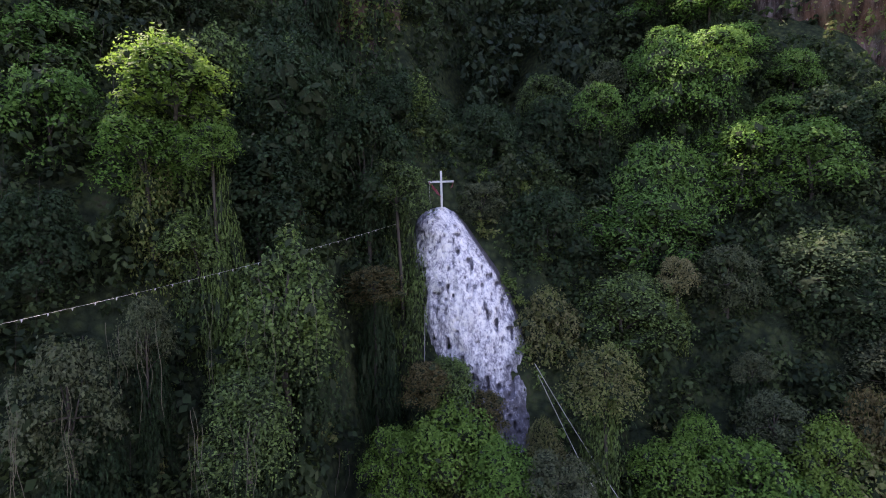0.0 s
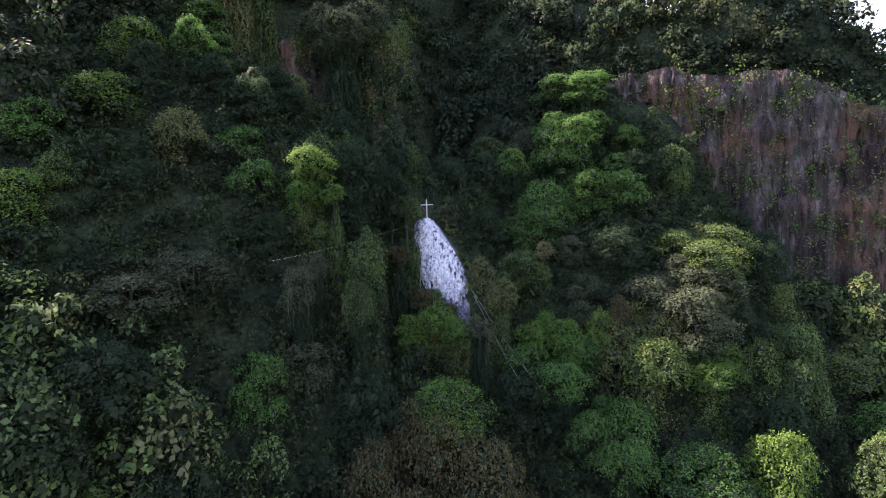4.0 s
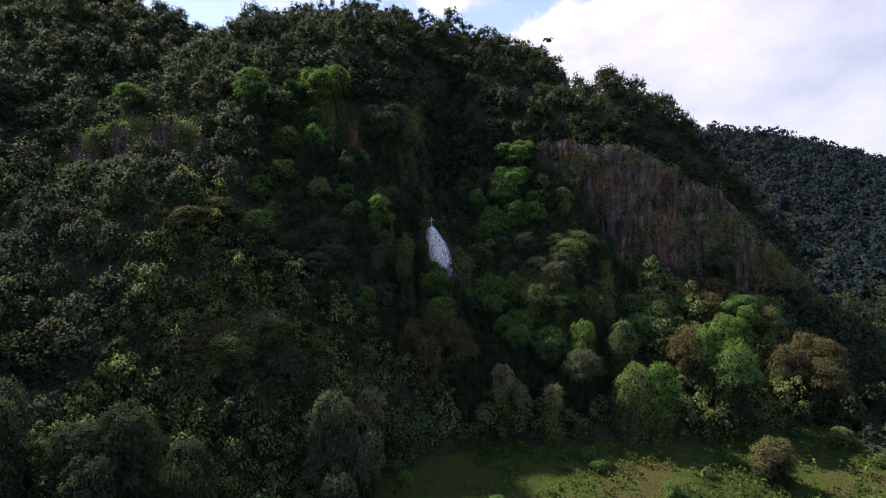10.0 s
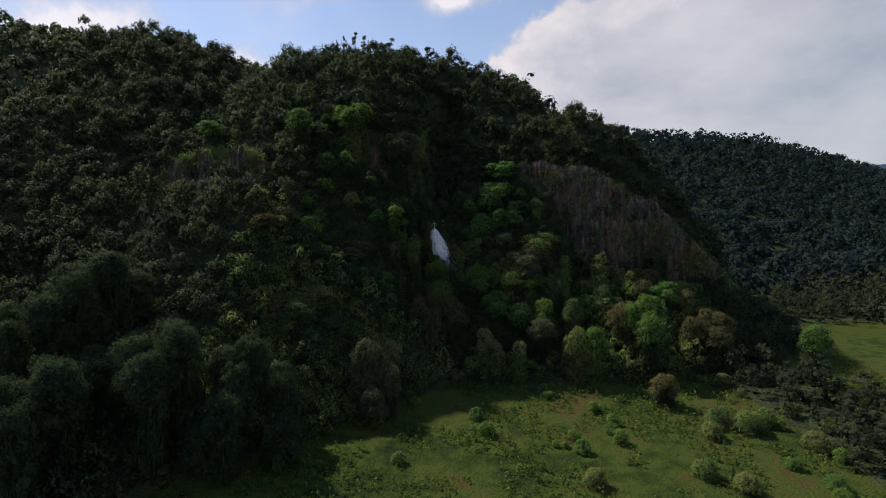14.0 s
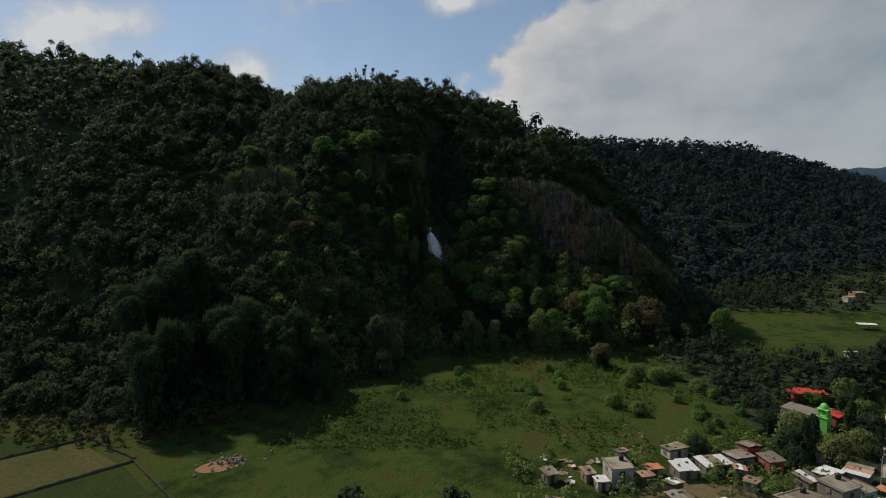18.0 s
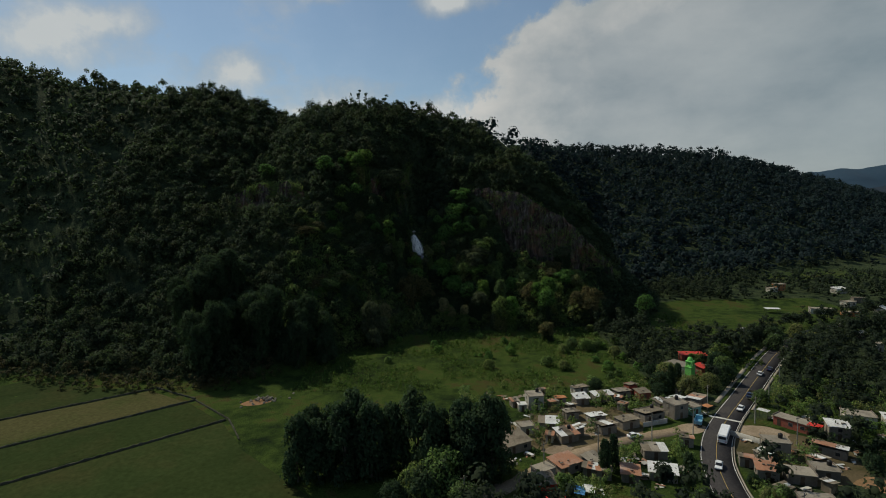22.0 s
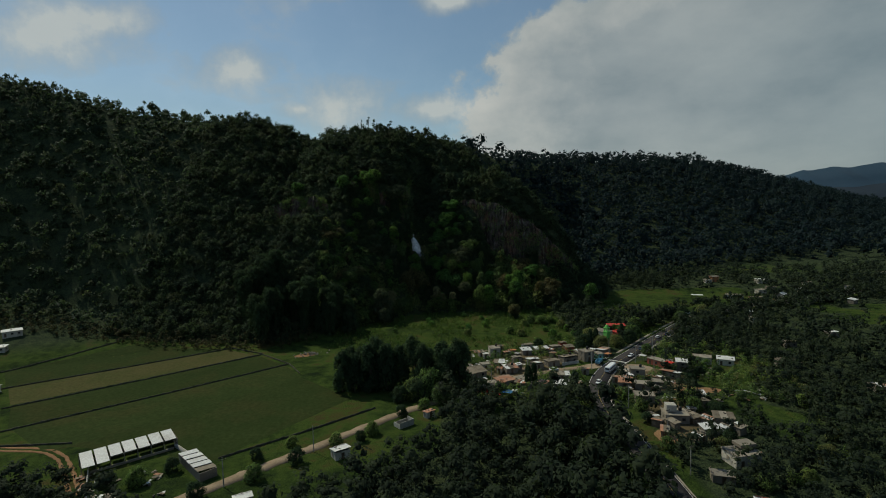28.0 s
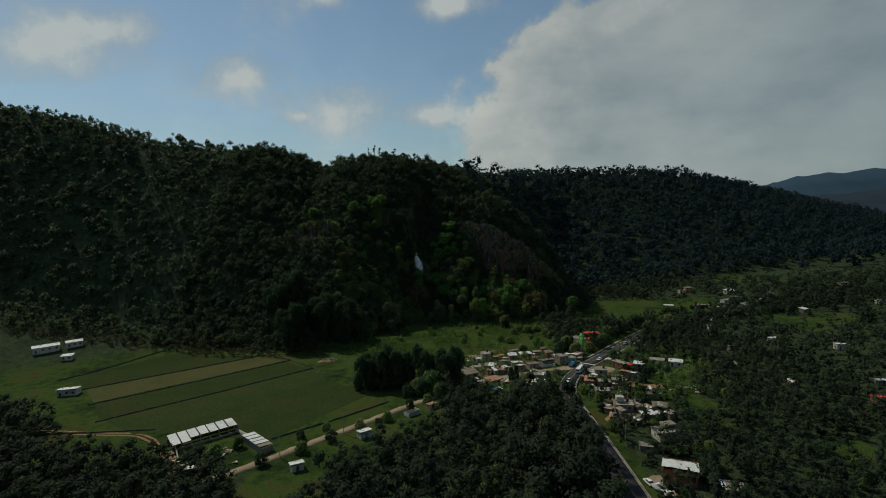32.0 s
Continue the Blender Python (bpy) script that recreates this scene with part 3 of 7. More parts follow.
def boxes(*specs, bevel=0.0):
    bm = bmesh.new()
    for s in specs:
        box(bm, *s, bevel=bevel)
    return bm


def tube(points, radii, sides=6):
    """A tapered tube along points, as arrays."""
    pts = np.array(points, float)
    rad = np.broadcast_to(np.asarray(radii, float), (len(pts),))
    tang = np.gradient(pts, axis=0)
    tang /= np.linalg.norm(tang, axis=1)[:, None] + 1e-9
    ref = np.where(np.abs(tang[:, 2:3]) > 0.9, [[1.0, 0, 0]], [[0, 0, 1.0]])
    u = np.cross(tang, ref)
    u /= np.linalg.norm(u, axis=1)[:, None] + 1e-9
    v = np.cross(tang, u)
    ang = np.linspace(0, 2 * np.pi, sides, endpoint=False)
    ring = pts[:, None] + rad[:, None, None] * (np.cos(ang)[None, :, None] * u[:, None] + np.sin(ang)[None, :, None] * v[:, None])
    n = len(pts)
    f = [[i * sides + j, i * sides + (j + 1) % sides, (i + 1) * sides + (j + 1) % sides, (i + 1) * sides + j] for i in range(n - 1) for j in range(sides)]
    return ring.reshape(-1, 3), np.array(f)


def join_arrays(pieces):
    vs, fs, o = [], [], 0
    for v, f in pieces:
        vs.append(v)
        fs.append(f + o)
        o += len(v)
    return np.concatenate(vs), np.concatenate(fs)


# ---- cliffs ----


def cliff(name, label, plan, z_low, z_high, seed, du=0.5, dv=0.8, deep=2.4, lean=0.07):
    """A wall of fissured rock above a line on the ground, split into upright columns and ledges."""
    plan = np.array(plan, float)
    seg = np.r_[0, np.cumsum(np.linalg.norm(np.diff(plan, axis=0), axis=1))]
    s = np.arange(0, seg[-1], du)
    px, py = np.interp(s, seg, plan[:, 0]), np.interp(s, seg, plan[:, 1])
    tx, ty = np.gradient(px), np.gradient(py)
    ln = np.hypot(tx, ty)
    nx, ny = ty / ln, -tx / ln
    zl, zh = np.interp(s, seg, z_low), np.interp(s, seg, z_high)
    nv = int(max(zh - zl) / dv) + 2
    v = np.linspace(0, 1, nv)
    S, V = np.meshgrid(s, v, indexing="ij")
    zh = zh - 1.5 + 4 * fbm(s / 6, s * 0 + seed, seed + 7, 3)
    Z = zl[:, None] + V * (zh - zl)[:, None]
    wide = np.abs(fbm(S / 5.5 + 0.25 * fbm(S / 9, Z / 9, seed, 2), Z / 60, seed + 1, 3)) * 4.2
    narrow = np.abs(fbm(S / 1.7, Z / 16, seed + 2, 3)) * 2.0
    ledge = fbm(S / 8, Z / 3.0, seed + 3, 3) * 1.5
    dep = deep * (wide * 0.8 + narrow * 0.95 + ledge * 0.6) - lean * (Z - zl[:, None]) - 0.8 * smooth(0.9, 1.0, V) ** 2
    X = px[:, None] + nx[:, None] * dep
    Y = py[:, None] + ny[:, None] * dep
    ob = new(name, mesh_np(name, np.stack([X, Y, Z], -1).reshape(-1, 3), grid_faces(len(s), nv), rock_mat))
    tagged(ob, label, "cliff", kind="structure")
    return np.stack([X, Y, Z], -1)


cliff_e = cliff("cliff_east", "bare brown and grey cliff face with plants in its cracks", [(35, 92), (33, 80), (33.8, 73), (36, 70), (42, 67.5), (48, 64.5), (54, 61.5), (60, 58.5), (70, 55), (82, 54.5), (95, 54.5), (112, 56.5), (124, 60)],
                [62, 56, 50, 46, 43, 38, 32, 27, 25, 25, 24, 22, 18], [82, 80, 80, 81, 81, 80, 79, 78, 73, 66, 57, 38, 26], 3, deep=3.0, lean=0.05)
cliff_m = cliff("cliff_middle", "dark shaded rock wall beside a gully", [(-44, 65), (-36, 62.5), (-25, 61), (-14, 62), (-10, 66), (-8.5, 78), (-7, 92)],
                [64, 63, 63, 62, 60, 64, 74], [80, 88, 90, 89, 90, 97, 104], 11)
cliff_w = cliff("cliff_west", "dark reddish cliff band under hanging trees", [(-122, 40), (-112, 34), (-100, 30.5), (-86, 29.5), (-74, 28.5), (-66, 29), (-60, 33)],
                [58, 58, 58, 58, 58, 60, 64], [66, 78, 83, 85, 86, 82, 70], 23, deep=3.0)

# ---- the whitewashed rock with its cross ----
u = np.linspace(-1, 1, 120)
z = np.linspace(35.6, 51.9, 230)
left = np.interp(z, [35.5, 38, 41, 44, 46, 49, 51, 51.7, 51.9], [-1.0, -3.0, -4.4, -5.0, -5.2, -5.5, -5.2, -4.6, -3.6])
right = np.interp(z, [35.5, 37.5, 39, 42, 45, 47, 49, 50.5, 51.5, 51.9], [3.8, 3.9, 3.8, 3.3, 2.2, 1.2, -0.2, -1.2, -2.0, -2.8])
front = np.interp(z, [35.5, 40, 45, 48, 50, 51.2, 51.9], [33.6, 34.9, 36.3, 37.3, 38.2, 39.2, 40.6])
U, Z = np.meshgrid(u, z, indexing="ij")
mid, half = (left + right) / 2, (right - left) / 2
X = mid[None, :] + half[None, :] * np.sin(U * np.pi / 2)
Y = front[None, :] + 3.2 * (1 - np.cos(U * np.pi / 2)) ** 1.1
lump = 0.55 * fbm(X / 2.2, Z / 3.2, 51, 3) + 0.75 * fbm(X / 0.8, Z / 1.3, 52, 4)
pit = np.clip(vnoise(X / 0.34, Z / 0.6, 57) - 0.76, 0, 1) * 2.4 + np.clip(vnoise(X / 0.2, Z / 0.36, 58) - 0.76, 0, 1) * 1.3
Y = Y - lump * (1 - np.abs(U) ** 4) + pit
# left term paints the rock's side shading grey; rims, pits and foot darken too
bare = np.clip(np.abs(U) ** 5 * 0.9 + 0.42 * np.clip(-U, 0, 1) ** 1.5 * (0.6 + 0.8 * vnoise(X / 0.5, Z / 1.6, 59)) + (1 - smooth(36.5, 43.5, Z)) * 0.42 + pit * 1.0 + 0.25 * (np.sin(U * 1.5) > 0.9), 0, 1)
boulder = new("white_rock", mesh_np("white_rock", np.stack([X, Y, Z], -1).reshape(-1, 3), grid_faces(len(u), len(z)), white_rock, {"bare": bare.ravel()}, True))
tagged(boulder, "tall whitewashed rock spur with pitted, flaking paint", "rock")

cross = thing("cross", (-3.0, 40.2, 51.45), 4, "white wooden cross with a faded red cloth on a rock top", "cross")
part("post", boxes((0, 0, 1.6, 0.16, 0.14, 3.2), bevel=0.015), white_wood, cross)
part("crossbar", boxes((0, -0.01, 2.38, 1.96, 0.13, 0.15), bevel=0.015), white_wood, cross)


def drape(points, width, sag):
    pts = np.array(points, float)
    n = 18
    s = np.linspace(0, 1, n)
    k = np.linspace(0, 1, len(pts))
    c2 = np.stack([np.interp(s, k, pts[:, i]) for i in range(3)], 1)
    c2[:, 2] -= sag * np.sin(s * np.pi)
    w = np.interp(s, [0, 0.5, 1], width)
    cols = []
    for j in np.linspace(-0.5, 0.5, 6):
        p = c2.copy()
        p[:, 2] += j * w
        p[:, 1] += 0.05 * np.sin(s * 13 + j * 9) - 0.02
        cols.append(p)
    v = np.stack(cols, 0).reshape(-1, 3)
    return v, grid_faces(6, n)


v, f = drape([(-0.92, -0.12, 2.36), (-0.5, -0.15, 1.85), (-0.05, -0.14, 1.25)], [0.16, 0.34, 0.12], 0.05)
part("cloth", mesh_np("cloth", v, f, cloth_red, None, True), None, cross, "faded red cloth slung from the crossbar")
v, f = drape([(0.94, -0.1, 2.36), (0.86, -0.13, 2.1), (0.72, -0.13, 1.86)], [0.12, 0.18, 0.05], 0.02)
part("cloth", mesh_np("cloth", v, f, cloth_red, None, True), None, cross, "short end of red cloth")
v, f = tube([(-0.9, -0.1, 2.3), (-0.92, -0.12, 1.5), (-0.86, -0.1, 0.75)], 0.02, 5)
part("cord", mesh_np("cord", v, f, wire), None, cross)


def rope(name, label, a, b, sag, radius=0.03, n=24):
    a, b = np.array(a, float), np.array(b, float)
    s = np.linspace(0, 1, n)[:, None]
    p = a + (b - a) * s
    p[:, 2] -= sag * 4 * (s * (1 - s))[:, 0]
    v, f = tube(p, radius, 5)
    ob = new(name, mesh_np(name, v, f, wire))
    tagged(ob, label, "rope")
    return p


# ---- trees ----


def leaf_quads(c, n, size, rng):
    """Diamond leaves at centres c, facing n."""
    k = len(c)
    r = rng.normal(size=(k, 3))
    t = np.cross(n, r)
    t /= np.linalg.norm(t, axis=1)[:, None] + 1e-9
    b = np.cross(n, t)
    ln = (size * rng.uniform(0.6, 1.25, k))[:, None]
    w = ln * rng.uniform(0.45, 0.75, k)[:, None]
    drop = np.array([[0, 0, -0.18]]) * ln
    v = np.stack([c - t * ln, c - b * w, c + t * ln + drop, c + b * w], 1).reshape(-1, 3)
    return v, np.arange(k * 4).reshape(-1, 4)


def ball(n):
    """A rounded cube of quads, n by n on each side."""
    vs, fs, o = [], [], 0
    g = np.linspace(-1, 1, n + 1)
    A, B = np.meshgrid(g, g, indexing="ij")
    one = np.ones_like(A)
    for axis in range(3):
        for sgn in (-1, 1):
            if axis == 2 and sgn < 0 and n > 1:
                continue
            cols = [None, None, None]
            cols[axis], cols[(axis + 1) % 3], cols[(axis + 2) % 3] = one * sgn, A * sgn, B
            p = np.stack(cols, -1).reshape(-1, 3)
            vs.append(p / np.linalg.norm(p, axis=1)[:, None])
            fs.append(grid_faces(n + 1, n + 1) + o)
            o += len(p)
    return np.concatenate(vs), np.concatenate(fs)


def crown(rng, radius, tall, lobes, leaves, size, base=0.35, ragged=0.35, drop=0.0, core=2, jit=0.5, skin=False, own=0.3):
    """A crown of leaf clumps round the origin's upright; its foot is at z = 0 and the top at tall."""
    ang = rng.uniform(0, 2 * np.pi, lobes)
    lift = rng.uniform(0, 1, lobes) ** 0.8
    rad = np.sqrt(rng.uniform(0.02, 1, lobes)) * np.sqrt(1 - 0.75 * lift ** 2)
    c = np.stack([np.cos(ang) * rad * radius * 0.78, np.sin(ang) * rad * radius * 0.78, tall * (base + (0.93 - base) * lift)], 1)
    lr = radius * rng.uniform(0.24, 0.46, lobes)
    which = rng.choice(lobes, leaves, p=lr ** 2 / (lr ** 2).sum())
    d = rng.normal(size=(leaves, 3)) + [0, 0, 0.42]
    d /= np.linalg.norm(d, axis=1)[:, None]
    reach = np.where(rng.random(leaves) < 0.22, rng.uniform(0.25, 0.8, leaves), rng.uniform(0.82, 1.0 + ragged * 0.5, leaves))
    p = c[which] + d * (lr[which] * reach)[:, None] * [1, 1, 0.72]
    p[:, 2] -= drop * rng.random(leaves) ** 3 * tall
    n = d * 0.8 + rng.normal(size=(leaves, 3)) * jit + [0, 0, 0.45]
    n /= np.linalg.norm(n, axis=1)[:, None]
    v, f = leaf_quads(p, n, size, rng)
    hub = np.array([0, 0, tall * (base * 0.6 + 0.22)])
    out = p - hub
    out /= np.linalg.norm(out, axis=1)[:, None]
    soft = 0.55 * d + 0.6 * out + own * n
    nv = np.repeat(soft / np.linalg.norm(soft, axis=1)[:, None], 4, 0)
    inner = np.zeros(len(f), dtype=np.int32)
    # clump cores; without skin they take the colour painted dark for crown shade
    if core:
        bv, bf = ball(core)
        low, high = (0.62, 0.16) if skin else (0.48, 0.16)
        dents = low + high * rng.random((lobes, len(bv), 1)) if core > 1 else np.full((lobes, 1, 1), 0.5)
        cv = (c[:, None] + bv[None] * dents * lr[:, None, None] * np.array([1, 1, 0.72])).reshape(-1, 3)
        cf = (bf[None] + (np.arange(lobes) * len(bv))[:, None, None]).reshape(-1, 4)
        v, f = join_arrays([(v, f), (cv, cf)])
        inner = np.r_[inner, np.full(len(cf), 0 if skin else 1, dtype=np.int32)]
        out = cv - hub
        out /= np.linalg.norm(out, axis=1)[:, None] + 1e-9
        soft = np.tile(bv, (lobes, 1)) * 0.7 + 0.6 * out
        nv = np.concatenate([nv, soft / (np.linalg.norm(soft, axis=1)[:, None] + 1e-9)])
    return (v, f, inner, nv), c


def pads(rng, radius, tall, count, leaves, size, base=0.1, flat=0.8, drop=0.0, jit=0.55, own=1.15, core=True, loose=0.2):
    """A crown of spreading leaf pads in tiers, lit on top and hollow beneath."""
    up = rng.uniform(0, 1, count) ** 0.75
    rim = np.sqrt(np.clip(1 - (np.clip(up - 0.25, 0, 1) / 0.8) ** 2, 0.02, 1)) * (0.55 + 0.45 * np.clip(up / 0.25, 0, 1))
    ang = np.arange(count) * 2.39996 + rng.uniform(-0.5, 0.5, count)
    out = rim * np.sqrt(rng.uniform(0.25, 1, count)) * 0.8
    c = np.stack([np.cos(ang) * out * radius, np.sin(ang) * out * radius, tall * (base + (0.97 - base) * up)], 1)
    pr = radius * rng.choice([0.16, 0.22, 0.28, 0.36], count) * rng.uniform(0.85, 1.15, count)
    thick = pr * flat * rng.uniform(0.8, 1.3, count)
    c[:, 2] -= thick * 0.8
    which = rng.choice(count, leaves, p=pr ** 2 / (pr ** 2).sum())
    a = rng.uniform(0, 2 * np.pi, leaves)
    ph = rng.uniform(0, 6.28, (count, 2))[which]
    edge = 1 + 0.26 * np.sin(3 * a + ph[:, 0]) + 0.2 * np.sin(7 * a + ph[:, 1])
    q = rng.random(leaves) ** 0.42
    stray = rng.random(leaves) < loose
    rr = pr[which] * edge * np.where(stray, q * 1.2, q)
    dome = thick[which] * (1.25 * np.sqrt(1.0 - 0.98 * q ** 2) - 0.25 - 0.35 * q ** 4) * (1 + 0.3 * np.sin(4 * a + ph[:, 1])) + rng.normal(size=leaves) * 0.13 * pr[which]
    dome = np.where(stray, dome - rng.random(leaves) * pr[which] * 0.7, dome)
    p = c[which] + np.stack([np.cos(a) * rr, np.sin(a) * rr, dome], 1)
    p[:, 2] -= drop * rng.random(leaves) ** 3 * tall
    tilt = np.stack([np.cos(a) * q, np.sin(a) * q, 1.05 - 0.6 * q ** 2], 1)
    n = tilt + rng.normal(size=(leaves, 3)) * jit
    n /= np.linalg.norm(n, axis=1)[:, None]
    v, f = leaf_quads(p, n, size, rng)
    hub = p - np.array([0, 0, tall * (0.2 + 0.4 * base)])
    hub /= np.linalg.norm(hub, axis=1)[:, None] + 1e-9
    soft = 0.6 * tilt + 0.45 * hub + own * n
    nv = np.repeat(soft / np.linalg.norm(soft, axis=1)[:, None], 4, 0)
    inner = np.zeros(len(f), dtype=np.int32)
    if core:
        # ragged inner leaves below each pad's lit ones, shade painted in as dark colour
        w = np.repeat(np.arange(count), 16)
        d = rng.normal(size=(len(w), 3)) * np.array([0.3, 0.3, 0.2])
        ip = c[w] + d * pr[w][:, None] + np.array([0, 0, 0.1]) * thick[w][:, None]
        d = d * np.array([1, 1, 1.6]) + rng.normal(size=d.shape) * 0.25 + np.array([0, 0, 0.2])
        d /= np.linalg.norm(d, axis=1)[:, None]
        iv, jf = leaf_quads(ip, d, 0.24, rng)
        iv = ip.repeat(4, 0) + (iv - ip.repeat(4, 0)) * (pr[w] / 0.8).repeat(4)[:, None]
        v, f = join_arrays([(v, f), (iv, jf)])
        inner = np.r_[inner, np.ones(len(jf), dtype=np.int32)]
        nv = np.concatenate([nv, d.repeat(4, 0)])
    return (v, f, inner, nv), c


def trunk_mesh(rng, tall, centres, girth):
    top = tall * 0.62
    bend = rng.normal(size=2) * 0.05 * tall
    s = np.linspace(0, 1, 7)
    stem = np.stack([bend[0] * s ** 2, bend[1] * s ** 2, -1.2 + s * (top + 1.2)], 1)
    pieces = [tube(stem, girth * (1 - 0.7 * s), 7)]
    for c in centres[: min(len(centres), 7)]:
        k = rng.uniform(0.35, 0.8)
        a = np.array([bend[0] * k ** 2, bend[1] * k ** 2, -1.2 + k * (top + 1.2)])
        q = np.linspace(0, 1, 5)[:, None]
        limb = a + (c - a) * q + np.array([0, 0, 0.12 * tall]) * (q * (1 - q))
        pieces.append(tube(limb, girth * 0.38 * (1 - 0.75 * q[:, 0]), 5))
    return join_arrays(pieces)


TREE_KINDS = {}


def tree_kind(key, seed, radius, tall, count, leaves, size, mat, base=0.1, **more):
    rng = np.random.default_rng(seed)
    (v, f, inner, nv), c = pads(rng, radius, tall, count, leaves, size, base=base, **more)
    tv, tf = trunk_mesh(rng, tall, c, 0.022 * tall + 0.02)
    TREE_KINDS[key] = (mesh_np("crown", v, f, mat, inner=inner, normals=nv), mesh_np("trunk", tv, tf, bark), radius, tall, base)


for i in range(4):
    tree_kind(("mixed", i), 100 + i, 3.3, 5.8, 44 + 4 * i, 8200, 0.115, leaf_mixed, base=0.08, drop=0.06)
    tree_kind(("green", i), 110 + i, 3.4, 5.8, 40 + 4 * i, 8200, 0.115, leaf_green, base=0.12, flat=0.7)
for i in range(3):
    tree_kind(("bright", i), 120 + i, 3.4, 6.2, 42 + 5 * i, 8600, 0.112, leaf_bright, base=0.12)
    tree_kind(("dark", i), 130 + i, 3.4, 6.0, 46, 8200, 0.116, leaf_dark, base=0.05)
for i in range(2):
    tree_kind(("brown", i), 140 + i, 3.4, 6.6, 52, 8200, 0.115, leaf_brown, base=0.08, flat=0.6, drop=0.05)
    tree_kind(("pale", i), 150 + i, 2.8, 5.4, 36, 6400, 0.105, leaf_pale, base=0.2, loose=0.3)
    tree_kind(("grey", i), 155 + i, 3.2, 5.6, 42, 6400, 0.11, leaf_grey, base=0.1, flat=0.6, loose=0.3)
    tree_kind(("vine", i), 160 + i, 2.8, 5.6, 30, 8000, 0.1, leaf_mixed, base=0.0, drop=0.5, loose=0.4)
for name, mat, flat in (("mixed", leaf_mixed, 0.7), ("green", leaf_green, 0.65), ("bright", leaf_bright, 0.7), ("dark", leaf_dark, 0.75), ("brown", leaf_brown, 0.55), ("grey", leaf_grey, 0.55)):
    for i in range(2):
        tree_kind((name + " broad", i), 180 + 3 * i + len(name), 3.4, 5.6, 70 + 8 * i, 12000, 0.084, mat, base=0.08, flat=flat, drop=0.04)
tree_kind(("bamboo", 0), 170, 4.2, 12.5, 70, 5600, 0.3, leaf_dark, base=0.0, flat=1.0)
tree_kind(("bamboo", 1), 171, 3.8, 11.5, 66, 5200, 0.3, leaf_dark, base=0.0, flat=1.0)
tree_kind(("round", 0), 172, 5.2, 8.5, 48, 4400, 0.26, leaf_mixed, base=0.06, flat=0.8)
tree_kind(("round", 1), 173, 4.6, 8.0, 44, 4000, 0.25, leaf_dark, base=0.05, flat=0.8)
TREE_LABELS = {"mixed": "leafy mid-green tree on the steep slope", "bright": "broad tree with fresh bright green leaves", "dark": "dense dark green tree with shade-toned leaves",
               "brown": "tree with dry brown and olive leaves", "pale": "tree crowned with pale yellow blossom", "vine": "small tree hung with trailing creepers", "green": "spreading deep green tree in flat tiers of leaves", "grey": "thin-leaved grey-green tree with loose branches",
               "bamboo": "tall dense dark green tree of a thicket", "round": "round spreading tree beside the village"}


def tree(kind, i, x, y, size=1.0, z=None, wide=1.0, label=""):
    cm, tm = TREE_KINDS[(kind, i)][:2]
    z = float(height(x, y)) if z is None else z
    t = thing("tree", (x, y, z), RNG.uniform(0, 360), label or TREE_LABELS[kind], "tree", "trees on the slope" if y > -20 else "trees in the valley")
    t.scale = (size * wide, size * wide, size)
    part("trunk", tm, None, t)
    part("crown", cm, None, t)
    return t


def near_rock(x, y):
    return (abs(x + 1.0) < 5.8) and (32.0 < y < 43)

# marked trees of the slope: x, y, height of the top, crown radius, crown height
CROWNS = {}


def stand(kind, *rows):
    CROWNS.setdefault(kind, []).extend(rows)


# round the white rock
stand("bright", (-16.7, 28.5, 61.4, 3.9, 4.5), (-17.5, 27.0, 57.3, 2.7, 3.7), (-13.5, 26.5, 56.5, 1.7, 2.2), (13.3, 33.0, 38.6, 1.9, 3.2), (11.3, 32.0, 37.6, 2.9, 4.1), (15.3, 31.0, 38.0, 3.3, 5.0), (19.9, 32.0, 38.8, 2.6, 4.8), (-1.7, 29.5, 40.6, 3.3, 5.0))
stand("bright", (-5.1, 28.5, 39.6, 2.1, 3.6), (1.2, 28.0, 39.1, 2.5, 3.3))
stand("green", (-23.7, 28.0, 60.4, 3.4, 5.9), (-27.7, 31.8, 65.2, 4.1, 4.4), (16.9, 24.6, 27.8, 3.4, 5.7), (21.6, 25.5, 28.9, 3.9, 6.4), (20.1, 21.3, 26.1, 3.7, 5.8), (19.5, 27.0, 29.0, 2.4, 5.1), (10.3, 30.7, 34.6, 4.4, 4.7), (16.9, 31.8, 36.0, 4.0, 5.0))
stand("green", (13.9, 26.8, 33.5, 3.9, 4.8), (13.9, 33.5, 36.0, 3.4, 5.2))
stand("dark", (-12.1, 34.0, 63.2, 4.7, 8.7), (-8.0, 36.5, 59.5, 3.7, 7.5), (-13.1, 30.5, 56.3, 3.9, 5.5), (-21.2, 24.0, 53.3, 2.6, 5.0), (8.6, 28.0, 32.6, 5.1, 8.0))
stand("mixed", (-5.7, 36.0, 55.1, 2.5, 3.5), (-14.9, 27.0, 51.9, 2.1, 2.9), (4.7, 38.0, 45.9, 2.9, 5.7), (7.2, 31.0, 43.6, 2.3, 3.6), (-2.3, 33.2, 42.2, 2.0, 3.2), (3.9, 32.5, 38.6, 1.4, 3.1), (10.4, 40.0, 46.8, 4.7, 5.2), (22.1, 32.4, 37.4, 4.2, 7.4))
stand("vine", (-10.0, 26.0, 51.3, 3.3, 7.1), (-10.1, 22.0, 45.0, 2.2, 4.4))
stand("grey", (-14.9, 22.5, 48.2, 1.4, 3.5), (18.4, 41.0, 48.7, 2.7, 4.4), (18.2, 37.0, 41.6, 1.6, 2.4), (18.1, 34.0, 39.9, 2.2, 3.3), (4.0, 27.0, 39.1, 2.1, 2.6))
